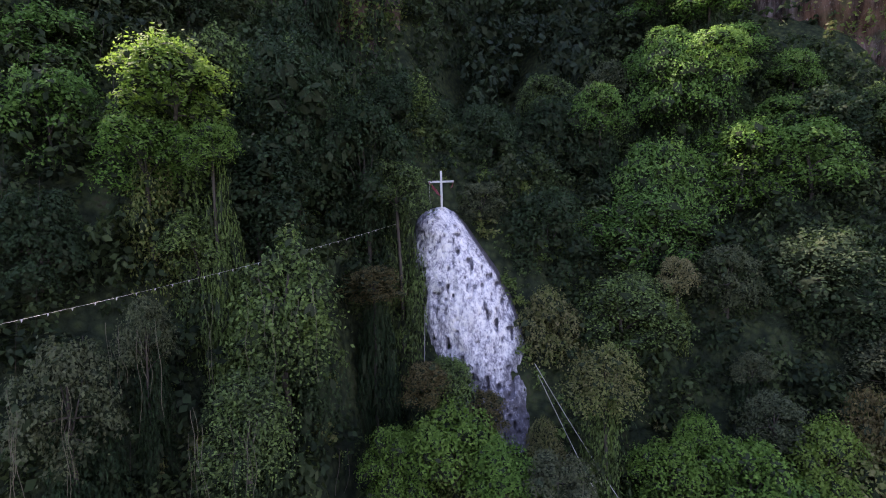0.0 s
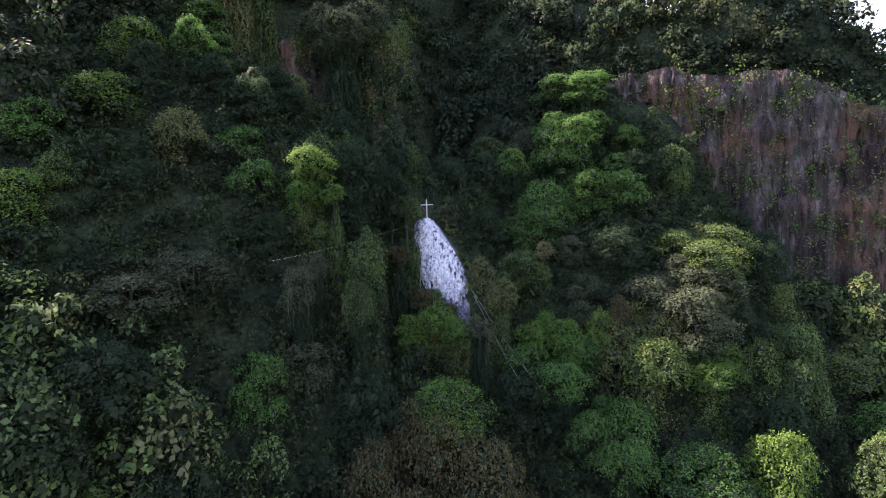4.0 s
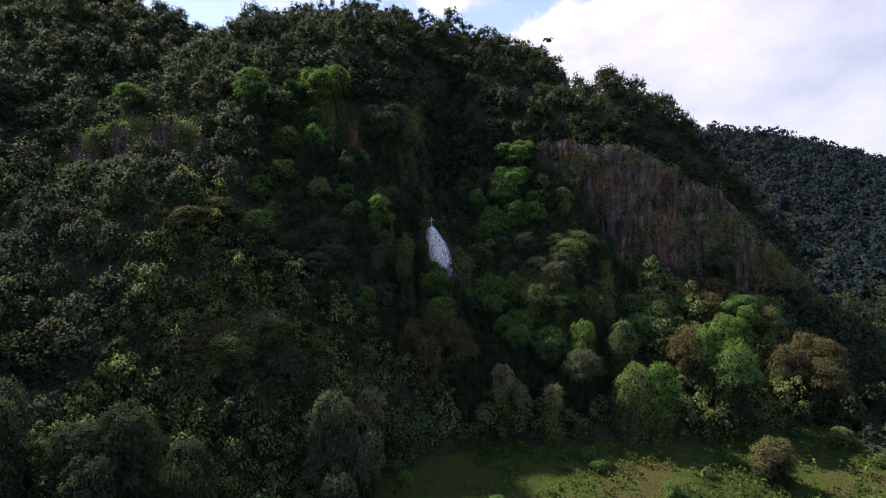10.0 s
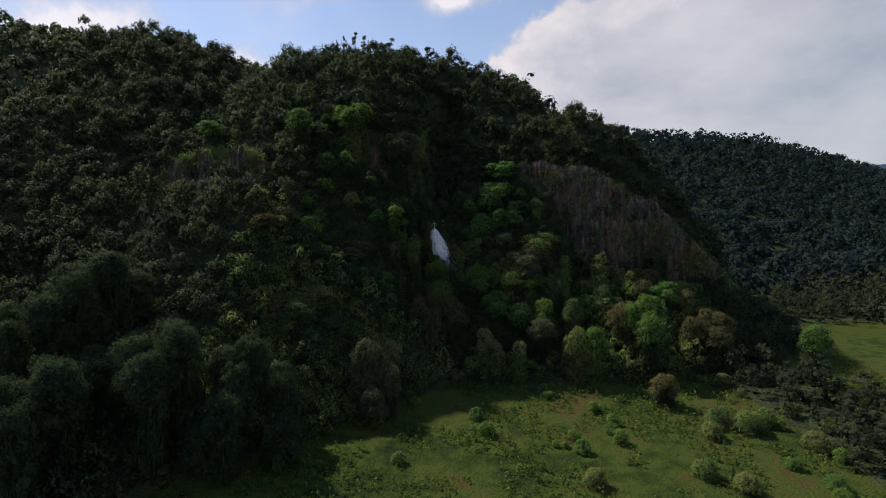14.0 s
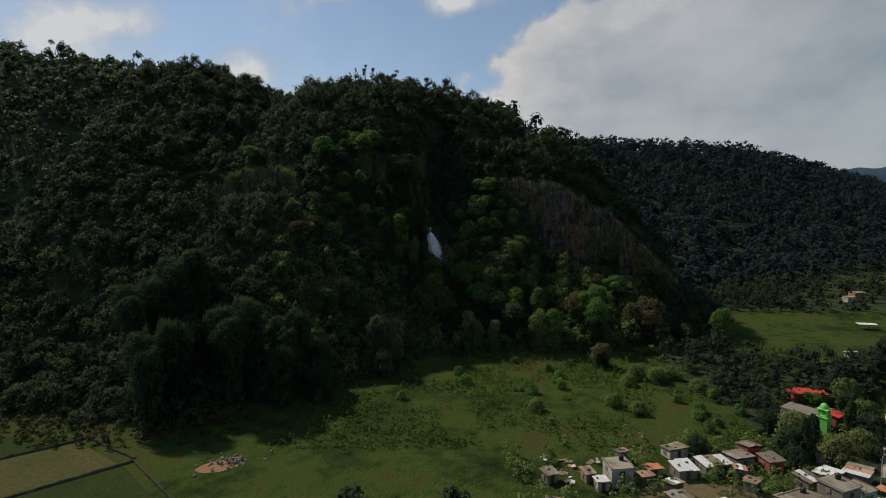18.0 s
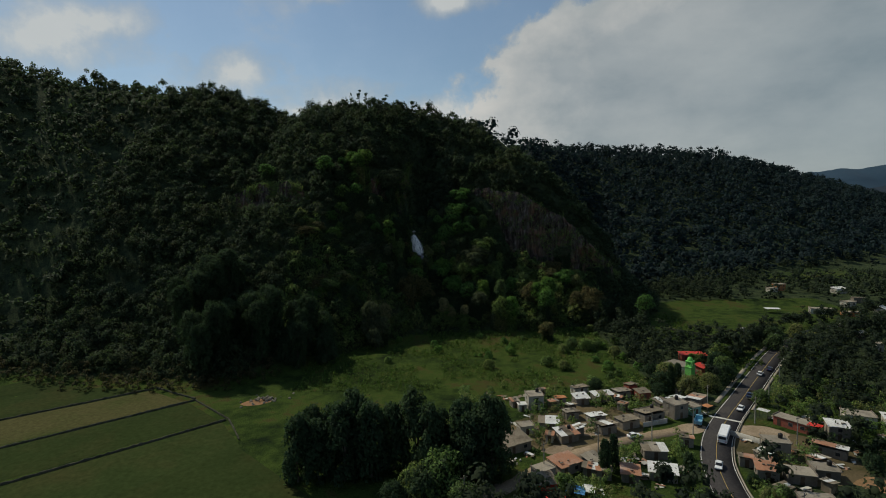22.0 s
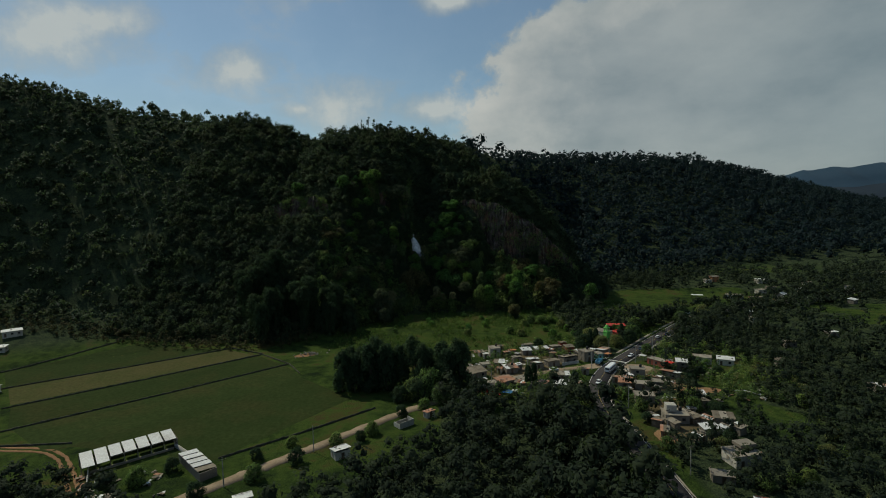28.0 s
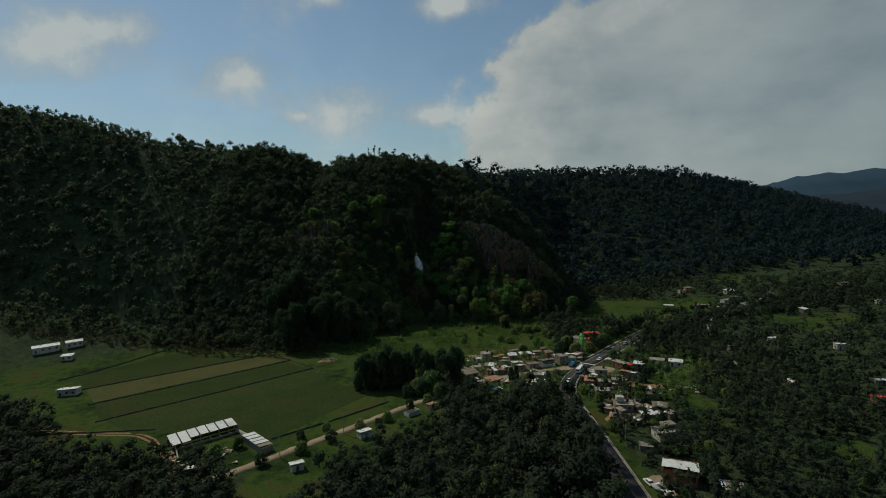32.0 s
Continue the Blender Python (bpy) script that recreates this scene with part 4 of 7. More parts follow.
stand("brown", (-6.8, 33.0, 48.2, 2.3, 2.1), (23.1, 33.0, 40.3, 2.3, 7.1), (-3.5, 31.5, 42.4, 1.8, 2.4), (0.2, 33.0, 40.1, 1.6, 2.5))
stand("pale", (14.4, 40.0, 47.8, 1.7, 2.6))
# the summit and the cliff edge
stand("bright", (23.3, 50.0, 59.0, 5.4, 7.1))
stand("green", (20.1, 55.0, 68.5, 5.7, 9.6), (11.1, 51.0, 63.1, 3.0, 3.9), (15.7, 48.0, 57.7, 5.5, 9.9), (29.5, 50.0, 58.9, 4.6, 6.0), (13.0, 45.0, 53.2, 5.6, 6.3), (19.4, 58.7, 70.4, 4.0, 4.7), (26.0, 59.8, 70.6, 4.3, 4.5), (22.9, 54.8, 68.7, 3.9, 4.6))
stand("green", (23.7, 61.5, 70.5, 3.2, 5.2), (21.8, 66.7, 79.3, 4.6, 4.7), (28.4, 67.8, 80.4, 4.6, 4.4), (25.7, 62.8, 78.0, 4.5, 5.0), (26.7, 69.6, 80.4, 3.1, 5.3))
stand("dark", (7.1, 53.0, 62.7, 5.2, 8.1), (-0.2, 57.0, 63.3, 4.7, 7.5), (4.9, 42.8, 53.4, 3.9, 6.5), (25.1, 42.2, 49.7, 5.7, 6.8))
stand("mixed", (34.5, 43.6, 48.9, 4.8, 4.4), (42.2, 44.9, 49.6, 5.7, 5.5), (39.5, 47.0, 50.0, 3.6, 4.7))
stand("grey", (-0.1, 42.6, 54.0, 2.5, 3.2), (-23.0, 60.8, 92.7, 5.1, 8.4), (-15.1, 62.1, 93.4, 5.5, 8.0), (-18.8, 56.3, 89.7, 5.2, 7.7), (-17.9, 64.2, 94.5, 3.9, 8.8), (84.0, 48.6, 41.6, 3.4, 4.8), (89.8, 49.5, 42.8, 3.8, 4.7), (86.5, 45.3, 40.5, 3.3, 4.5))
stand("grey", (87.0, 51.0, 42.7, 2.9, 5.0))
stand("brown", (73.1, 43.0, 32.4, 5.4, 6.4), (81.5, 44.4, 33.9, 6.2, 6.5), (79.0, 46.8, 34.0, 4.6, 7.0))
# the west hillside
stand("bright", (-45.0, 15.4, 58.6, 5.5, 7.0), (-43.5, 29.6, 72.3, 5.5, 5.8), (-45.0, 38.4, 82.6, 5.3, 6.9), (-42.5, 57.8, 104.8, 4.9, 7.6), (-34.1, 59.1, 105.7, 4.7, 8.2), (-37.9, 53.2, 102.4, 5.5, 7.3), (-36.8, 61.2, 106.4, 3.9, 6.6), (-45.6, -14.0, 29.5, 4.0, 4.7))
stand("bright", (-38.8, -11.6, 26.3, 3.8, 4.2), (-50.5, -2.8, 43.2, 3.6, 4.8))
stand("green", (-47.5, 23.2, 67.5, 4.4, 4.9), (-55.3, 40.0, 100.4, 5.7, 7.7), (-88.4, 35.0, 95.9, 5.5, 5.5), (-41.4, 52.0, 91.0, 4.9, 5.6), (-49.0, -17.8, 28.4, 4.1, 5.0), (-34.8, 1.6, 35.9, 3.0, 3.4))
stand("dark", (-36.1, 5.9, 40.7, 4.2, 6.7), (-31.7, 2.0, 38.6, 4.3, 7.4), (-31.5, 8.8, 42.4, 3.2, 7.2), (-41.0, 6.8, 49.6, 5.4, 7.2), (-91.9, -29.1, 44.8, 5.3, 7.7), (-82.1, -27.6, 45.5, 6.5, 6.6), (-85.8, -25.2, 46.5, 4.1, 7.4), (-41.2, -11.9, 28.1, 6.2, 9.3))
stand("dark", (-31.9, -10.4, 29.9, 6.3, 10.4), (-35.9, -17.1, 25.1, 5.6, 11.8), (-35.4, -8.1, 31.0, 4.0, 10.1))
stand("mixed", (-46.7, -6.6, 35.3, 6.0, 6.5), (-37.4, -5.2, 36.5, 6.2, 5.2), (-41.2, -11.9, 33.8, 6.1, 5.9), (-40.9, -2.8, 36.0, 4.6, 5.9))
stand("grey", (-33.8, 16.8, 49.2, 4.6, 5.1), (-30.5, 12.6, 47.4, 4.6, 4.0), (-30.3, 19.8, 50.1, 3.3, 5.0))
stand("brown", (-63.2, 9.8, 61.5, 5.7, 6.3), (-53.6, 11.2, 61.8, 5.5, 5.1), (-57.3, 4.5, 59.6, 5.7, 5.2), (-57.3, 13.6, 62.3, 4.2, 5.7), (-52.5, -11.3, 33.9, 4.3, 5.2), (-46.4, -10.4, 35.5, 4.1, 4.0), (-48.8, -15.0, 33.4, 4.2, 3.9), (-48.1, -8.7, 35.0, 3.1, 4.3))
stand("brown", (-44.9, 1.8, 44.9, 4.7, 5.5))
# the foot of the slope
stand("bright", (-28.1, 1.8, 30.7, 3.4, 5.1), (0.2, 17.0, 34.4, 4.8, 5.1))
stand("green", (-19.5, 15.2, 38.3, 3.7, 6.5), (-18.3, 7.6, 25.2, 3.0, 5.5), (-27.5, -2.8, 25.0, 3.6, 4.8))
stand("dark", (-8.8, 18.8, 35.0, 4.7, 8.3), (-29.7, 7.0, 42.1, 4.9, 6.7), (-23.0, 5.6, 32.7, 4.9, 11.6))
stand("grey", (-16.1, 19.5, 47.1, 2.2, 4.8), (-27.3, 17.9, 49.1, 4.9, 3.8), (-15.7, 19.4, 38.8, 3.7, 5.2), (-21.5, -21.3, 14.3, 4.3, 9.1), (-14.3, -20.2, 15.8, 4.4, 8.8), (-17.1, -25.2, 11.8, 4.4, 9.4), (-17.2, -18.4, 15.8, 3.0, 8.8), (-19.9, -18.0, 22.9, 5.8, 13.1))
stand("brown", (-7.6, 13.8, 29.8, 4.7, 12.1), (-0.5, 15.0, 32.2, 4.9, 12.5), (-3.3, 9.5, 26.6, 4.5, 12.8), (-3.7, 16.9, 32.5, 3.9, 12.1), (3.7, 15.0, 29.4, 5.5, 11.0))
stand("pale", (14.9, 9.5, 18.8, 3.7, 6.5), (19.0, 9.0, 14.2, 2.8, 5.6), (-18.4, -18.0, 14.2, 5.7, 9.9), (-14.8, -6.0, 19.3, 3.8, 8.3))
# the east slope and the promontory
stand("bright", (66.6, 14.3, 26.1, 4.5, 9.1), (73.1, 15.4, 28.3, 4.9, 7.7), (70.8, 10.1, 24.1, 4.6, 8.5), (71.3, 17.3, 28.8, 3.1, 7.7), (30.0, 31.8, 34.5, 4.1, 3.9), (35.7, 32.8, 34.7, 3.8, 3.3), (33.4, 28.3, 32.9, 4.1, 3.3), (34.1, 34.4, 35.3, 3.2, 4.3))
stand("bright", (36.7, 20.0, 27.3, 4.2, 8.4), (51.4, 5.0, 20.3, 4.2, 9.7))
stand("green", (70.0, 8.0, 22.5, 5.5, 8.3), (81.2, 34.7, 28.5, 4.1, 5.0), (87.5, 35.7, 29.7, 4.2, 4.4), (85.0, 31.0, 27.5, 3.6, 4.6), (85.2, 37.4, 30.1, 3.3, 4.6), (28.0, 19.0, 25.6, 5.7, 7.3), (121.2, 4.0, 19.9, 5.1, 7.7))
stand("mixed", (38.3, 39.0, 47.4, 5.3, 5.2), (28.6, 33.5, 38.4, 5.0, 6.9), (25.8, 28.1, 35.9, 4.6, 6.6), (26.0, 35.4, 39.3, 3.5, 7.5), (41.0, 31.8, 34.2, 3.6, 7.6), (46.4, 32.7, 36.1, 4.0, 7.5), (44.8, 28.5, 32.1, 3.6, 7.7), (44.1, 34.2, 35.9, 2.5, 6.9))
stand("mixed", (55.0, 36.9, 30.9, 5.5, 5.4), (62.7, 38.2, 31.7, 4.9, 5.6), (60.4, 32.1, 29.5, 4.6, 6.4), (60.0, 40.3, 32.2, 3.8, 6.7), (46.8, 18.0, 27.1, 4.1, 7.7), (45.2, 5.0, 19.9, 5.1, 10.6), (89.0, 36.7, 27.6, 3.8, 4.2), (95.6, 37.7, 28.6, 3.8, 5.3))
stand("mixed", (92.0, 32.9, 27.0, 4.1, 5.3), (93.3, 39.4, 29.2, 3.3, 4.1))
stand("grey", (28.4, 36.9, 43.0, 5.4, 7.0), (36.6, 38.3, 44.5, 6.3, 6.5), (32.5, 31.9, 41.7, 5.8, 8.3), (33.4, 40.6, 45.4, 4.6, 6.6), (34.8, 12.0, 21.6, 5.3, 6.7))
stand("brown", (77.7, 37.7, 30.4, 5.4, 7.0), (63.0, 17.0, 25.5, 5.6, 10.2), (89.7, 18.9, 19.8, 5.6, 9.4), (99.1, 20.4, 21.0, 5.6, 7.2), (95.2, 13.7, 17.2, 5.2, 8.1), (95.4, 22.8, 21.9, 4.0, 9.7), (66.8, -12.0, 7.9, 3.9, 4.4), (67.4, -12.0, 9.5, 4.6, 6.1))
stand("pale", (26.2, 4.0, 15.7, 2.9, 4.5))
# x
# west spur: dark kind, so that its shade sits in the leaf colour
stand("dark", (-38.4, -36.0, 21.9, 4.6, 8.4), (-37.1, -40.0, 20.9, 5.4, 18.1), (-49.4, -44.2, 28.8, 5.3, 9.0), (-42.3, -43.0, 29.9, 4.7, 10.4), (-44.8, -48.6, 26.0, 4.5, 10.8), (-45.0, -41.0, 30.5, 3.9, 8.5), (-67.6, -47.2, 33.8, 4.9, 7.0), (-59.0, -45.9, 35.0, 4.7, 6.9))
stand("dark", (-62.6, -51.8, 31.4, 4.6, 7.5), (-61.5, -43.8, 35.0, 3.9, 6.4), (-86.1, -34.3, 43.0, 5.3, 7.3), (-44.0, -58.0, 22.0, 5.0, 9.1), (-79.1, -55.2, 29.0, 5.0, 7.1), (-71.9, -54.0, 30.2, 5.4, 8.5), (-75.1, -59.7, 26.3, 5.0, 8.4), (-75.2, -51.9, 31.1, 3.9, 7.1))
stand("dark", (-87.4, -44.3, 36.7, 4.0, 5.6), (-81.3, -43.3, 38.1, 4.5, 5.2), (-84.4, -48.1, 35.2, 3.7, 5.6), (-83.5, -41.6, 38.3, 3.3, 5.0), (-64.6, -54.0, 34.1, 6.1, 11.8), (-55.5, -52.6, 36.2, 5.8, 11.8), (-58.5, -59.3, 31.7, 5.7, 9.8), (-58.6, -50.2, 36.7, 4.3, 11.2))
stand("dark", (-84.0, -65.0, 28.6, 6.1, 11.7), (-74.3, -63.6, 31.8, 6.5, 13.2), (-78.4, -70.3, 25.2, 5.7, 15.7), (-77.7, -61.2, 31.8, 4.7, 13.6), (-98.4, -49.0, 40.7, 5.1, 10.8), (-89.3, -47.6, 42.3, 6.0, 9.9), (-93.7, -54.3, 37.7, 5.0, 10.0), (-92.7, -45.2, 42.7, 4.4, 11.4))
stand("dark", (-88.7, -39.0, 49.2, 6.1, 9.6), (-80.7, -37.6, 51.2, 5.6, 8.1), (-83.9, -44.3, 47.4, 5.4, 10.4), (-83.2, -35.2, 51.4, 4.7, 9.6), (-53.8, -51.0, 19.6, 6.1, 13.0), (-45.0, -49.6, 22.3, 6.4, 13.4), (-48.8, -56.3, 15.6, 5.1, 11.7), (-49.2, -47.2, 22.2, 4.0, 13.6))
stand("dark", (-34.5, -50.0, 15.2, 5.8, 13.5))


SHRUB_LABELS = {"mixed": "leafy mid-green shrub on the steep slope", "bright": "shrub with fresh bright green leaves", "dark": "dense dark green shrub with shade-toned leaves", "brown": "shrub with dry brown and olive leaves",
                "pale": "small flowering shrub with pale yellow blossom", "vine": "tall shrub hung with trailing creepers", "green": "spreading deep green shrub", "grey": "thin-leaved grey-green shrub with loose twigs"}


def crown_at(kind, i, x, y, top, radius, deep):
    cm, tm, r0, t0, b0 = TREE_KINDS[(kind + " broad", i % 2) if radius > 4.6 and (kind + " broad", 0) in TREE_KINDS else (kind, i)]
    z = float(height(x, y))
    small = radius < 3.3
    t = thing("shrub" if small else "tree", (x, y, z), 0, SHRUB_LABELS[kind] if small else TREE_LABELS[kind], "shrub" if small else "tree", "shrubs on the slope" if small else "trees on the slope")
    k, kz = radius / r0, deep / (t0 * (1 - b0))
    lift = top - t0 * kz - z
    m = Matrix.Translation((0, 0, lift)) @ Matrix.Rotation(RNG.uniform(0, 6.28), 4, "Z") @ Matrix.Diagonal((k, k, kz, 1))
    part("trunk", tm, None, t).matrix_basis = m
    part("crown", cm, None, t).matrix_basis = m
    if lift > 0.4:
        v, f = tube([(0.3 * math.sin(x), 0.4, -1.5), (0.15 * math.sin(x * 3), 0.15, lift * 0.5), (0, 0, lift + 0.2)], [0.12 * k + 0.06, 0.1 * k + 0.04, 0.09 * k + 0.03], 7)
        part("stem", mesh_np("stem", v, f, bark), None, t)
    if kind in ("vine", "grey") and abs(x) < 30 and 15 < y < 30:
        # bare creepers hanging free in front of the boughs
        for n in range(9):
            u = RNG.uniform(-0.9, 0.9)
            px, py, pz = u * radius, -radius * (0.95 - 0.4 * abs(u)) - 0.1, top - z - deep * RNG.uniform(0.25, 0.6)
            q = np.linspace(0, 1, 9)
            fall = RNG.uniform(2.2, 5.0)
            sway = RNG.normal(size=3) * 0.1
            line = np.stack([px + sway[0] * q * 2 + 0.07 * np.sin(9 * q + n), py + sway[1] * q + 0.05 * np.sin(7 * q + 2 * n), pz - fall * q], 1)
            v, f = tube(line, np.full(9, RNG.uniform(0.006, 0.012)), 5)
            part("creeper", mesh_np("creeper", v, f, liana), None, t, "thin pale hanging creeper")
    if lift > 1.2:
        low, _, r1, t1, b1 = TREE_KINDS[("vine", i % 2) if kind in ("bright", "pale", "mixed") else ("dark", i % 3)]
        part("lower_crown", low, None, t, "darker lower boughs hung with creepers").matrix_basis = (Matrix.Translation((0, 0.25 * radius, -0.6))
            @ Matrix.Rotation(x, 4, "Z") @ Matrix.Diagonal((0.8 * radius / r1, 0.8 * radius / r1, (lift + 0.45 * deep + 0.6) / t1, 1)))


for kind, rows in CROWNS.items():
    for n, row in enumerate(rows):
        crown_at(kind, n % {"mixed": 4, "green": 4, "bright": 3, "dark": 3}.get(kind, 2), *row)
TAKEN = np.array([row[:2] for rows in CROWNS.values() for row in rows])

# the steep slope round the rock
spots, count = [], 0
KIND_BAG = ["mixed"] * 5 + ["vine"] * 2 + ["dark"] * 8 + ["green"] * 2 + ["brown", "grey", "grey"]
for cx in np.arange(-47, 58, 6.2):
    for cy in np.arange(12, 68, 5.6):
        x, y = cx + RNG.uniform(-3, 3), cy + RNG.uniform(-3, 3)
        if near_rock(x, y) or (prom_front(x) - 12 < y < prom_front(x) + 4 and x > 31) or (-42 < x < -9 and 47 < y < 66):
            continue
        if (abs(x) < 7 and y < 19) or np.min(np.hypot(TAKEN[:, 0] - x, TAKEN[:, 1] - y)) < 4.8:
            continue
        kind = KIND_BAG[RNG.integers(len(KIND_BAG))]
        i = int(RNG.integers({"mixed": 4, "green": 4, "dark": 3}.get(kind, 2)))
        s = RNG.uniform(0.75, 1.3) * (0.55 if abs(x + 1) < 10 and y < 44 else 1.0)
        tree(kind, i, x, y, s, wide=RNG.uniform(0.85, 1.15))
        count += 1
        if count > 140:
            break
    if count > 140:
        break

# ---- woods: crowns joined, too many to count ----


def forest(name, label, spots, sizes, kinds, leaves, leaf, mat, seed, base=0.1, sink=0.0, core=1, lobes=11, jit=0.3, skin=False, tiers=False, own=0.3):
    rng = np.random.default_rng(seed)
    protos = []
    for i in range(kinds):
        (v, f, inner, nv), _ = (pads(rng, 1.0, 1.9, int(rng.integers(lobes - 2, lobes + 4)), leaves, leaf, base=base, flat=0.85, own=0.3) if tiers else
                                crown(rng, 1.0, 2.1, int(rng.integers(lobes - 2, lobes + 3)), leaves, leaf, base=base, core=core, jit=jit, skin=skin, own=own))
        protos.append((v, f, inner, nv))
    spots, sizes = np.asarray(spots), np.asarray(sizes)
    pick = rng.integers(kinds, size=len(spots))
    gz = height(spots[:, 0], spots[:, 1]) - sink
    vs, fs, tones, ins, ns, o = [], [], [], [], [], 0
    for k, (v, f, inner, nv) in enumerate(protos):
        sel = np.where(pick == k)[0]
        if not len(sel):
            continue
        a = rng.uniform(0, 2 * np.pi, len(sel))
        s = sizes[sel]
        ca, sa = (np.cos(a) * s)[:, None], (np.sin(a) * s)[:, None]
        up = s * rng.uniform(0.85, 1.3, len(sel))
        p = np.stack([v[None, :, 0] * ca - v[None, :, 1] * sa + spots[sel, 0:1], v[None, :, 0] * sa + v[None, :, 1] * ca + spots[sel, 1:2],
                      v[None, :, 2] * up[:, None] + gz[sel][:, None]], -1)
        vs.append(p.reshape(-1, 3))
        c1, s1 = np.cos(a)[:, None], np.sin(a)[:, None]
        ns.append(np.stack([nv[None, :, 0] * c1 - nv[None, :, 1] * s1, nv[None, :, 0] * s1 + nv[None, :, 1] * c1, np.repeat(nv[None, :, 2], len(sel), 0)], -1).reshape(-1, 3))
        fs.append((f[None] + (np.arange(len(sel)) * len(v))[:, None, None]).reshape(-1, 4) + o)
        ins.append(np.tile(inner, len(sel)))
        tones.append(np.repeat(rng.random(len(sel)), len(v)))
        o += len(sel) * len(v)
    ob = new(name, mesh_np(name, np.concatenate(vs), np.concatenate(fs), mat, {"tone": np.concatenate(tones)}, inner=np.concatenate(ins), normals=np.concatenate(ns)))
    return tagged(ob, label, "forest", kind="stuff")


def scatter(x0, x1, y0, y1, step, seed, test):
    rng = np.random.default_rng(seed)
    xs, ys = np.meshgrid(np.arange(x0, x1, step), np.arange(y0, y1, step), indexing="ij")
    xs = xs.ravel() + rng.uniform(-0.48, 0.48, xs.size) * step
    ys = ys.ravel() + rng.uniform(-0.48, 0.48, ys.size) * step
    keep = test(xs, ys)
    return np.stack([xs[keep], ys[keep]], 1), rng


def off_cliff(x, y):
    pf = prom_front(x)
    bare = (x > 32) & (x < 122) & (y > pf - np.where(x < 62, 5.5, 2.5)) & (y < pf + 3.5)
    bare |= (x > -40) & (x < -10) & (y > 51) & (y < 65)
    band = 31 + 2 * np.sin(x / 17)
    bare |= (x > -112) & (x < -63) & (y > band - 11) & (y < band + 2.5)
    return ~bare


def near_zone(x, y):
    return (x > -47.5) & (x < 57) & (y > 10.5) & (y < 66.5)


def low_zone(x, y):
    return ((x > -62) & (x < 95) & (y < 16)) | ((x > 56) & (x < 106) & (y < 49) & (y < prom_front(x) + 2))


hill, rng = scatter(-175, 150, -75, 150, 5.3, 5, lambda x, y: (wooded(x, y) > 0.5) & (y > foot(x) + 1) & off_cliff(x, y) & ~near_zone(x, y) & ~low_zone(x, y) & (height(x, y) > 0.8) & ((x < 75) | (y < 130)))
forest("hillside_forest", "dense mixed forest covering the steep mountain side", hill, rng.uniform(3.0, 6.4, len(hill)) * 1.08, 10, 600, 0.066, leaf_forest_shade, 61, base=0.05, sink=3.2, lobes=17, tiers=True)
low, rng = scatter(-62, 106, -50, 49, 3.5, 15, lambda x, y: low_zone(x, y) & off_cliff(x, y) & (wooded(x, y) > 0.5) & (y > foot(x) + 1) & ~near_zone(x, y) & (height(x, y) > 0.5))
forest("lower_slope_forest", "mixed green and olive trees on the lower slope", low, rng.uniform(1.9, 4.8, len(low)), 12, 640, 0.066, leaf_slope, 68, base=0.05, lobes=17, tiers=True)
west, rng = scatter(-520, -170, -90, 150, 8.6, 6, lambda x, y: (wooded(x, y) > 0.5) & (y > foot(x) + 1))
forest("west_forest", "forest on the western mountain side, shade put into its leaf colour", west, rng.uniform(4.2, 7.0, len(west)) * 1.1, 7, 170, 0.13, leaf_forest_shade, 62, base=0.03, sink=4.5, lobes=13, tiers=True)
north, rng = scatter(40, 1050, 20, 1000, 13.5, 7, lambda x, y: (height(x, y) > 2.5) & ((x > 140) | (y > 120)) & ((x - 129) * 0.518 - (y - 494) * 0.856 > -40))
forest("ridge_forest", "forest on the long distant ridge, tinted for haze and shade", north, rng.uniform(8.0, 12.5, len(north)), 7, 60, 0.15, leaf_ridge_haze, 63, base=0.0, sink=8.0, lobes=12, skin=True, jit=0.15, own=0.0)
south, rng = scatter(-260, 82, -330, -140, 6.0, 8, lambda x, y: (wooded(x, y) > 0.5) & (height(x, y) < 3) & ((x - 36) ** 2 + (y + 390) ** 2 > 3600))
tall = 1 + 0.42 * smooth(42, 66, south[:, 0]) * smooth(-275, -250, south[:, 1]) * (1 - smooth(-186, -170, south[:, 1]))
forest("valley_woods", "dense green woods on the valley floor, darkened in colour for shade", south, rng.uniform(3.6, 5.8, len(south)) * tall, 8, 240, 0.1, leaf_valley_shade, 64, base=0.02, sink=0.8, core=1, lobes=10, skin=True, jit=0.2, own=0.05)
thicket, rng = scatter(-48, 58, 10, 67, 2.5, 17, lambda x, y: off_cliff(x, y) & ~((np.abs(x + 1.0) < 7.0) & (y > 26.5) & (y < 43.0)))
forest("slope_thicket", "dense thicket of small trees and creepers", thicket, rng.uniform(1.1, 2.7, len(thicket)), 14, 260, 0.1, leaf_under_shade, 70, base=0.0, sink=0.5, tiers=True)
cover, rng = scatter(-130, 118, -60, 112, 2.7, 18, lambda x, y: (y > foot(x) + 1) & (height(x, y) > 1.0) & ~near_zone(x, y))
forest("hillside_cover", "low leafy cover between the hillside trees", cover, rng.uniform(0.9, 1.8, len(cover)), 8, 40, 0.22, leaf_under_shade, 74, base=0.0, sink=0.3, core=0, lobes=6)
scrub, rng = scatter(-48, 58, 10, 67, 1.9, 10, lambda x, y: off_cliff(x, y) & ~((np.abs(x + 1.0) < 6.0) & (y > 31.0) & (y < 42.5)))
forest("undergrowth", "tangled shrubs and ferns under the trees", scrub, rng.uniform(0.9, 1.7, len(scrub)), 8, 120, 0.15, leaf_under_shade, 66, base=0.0, sink=0.3, core=0)
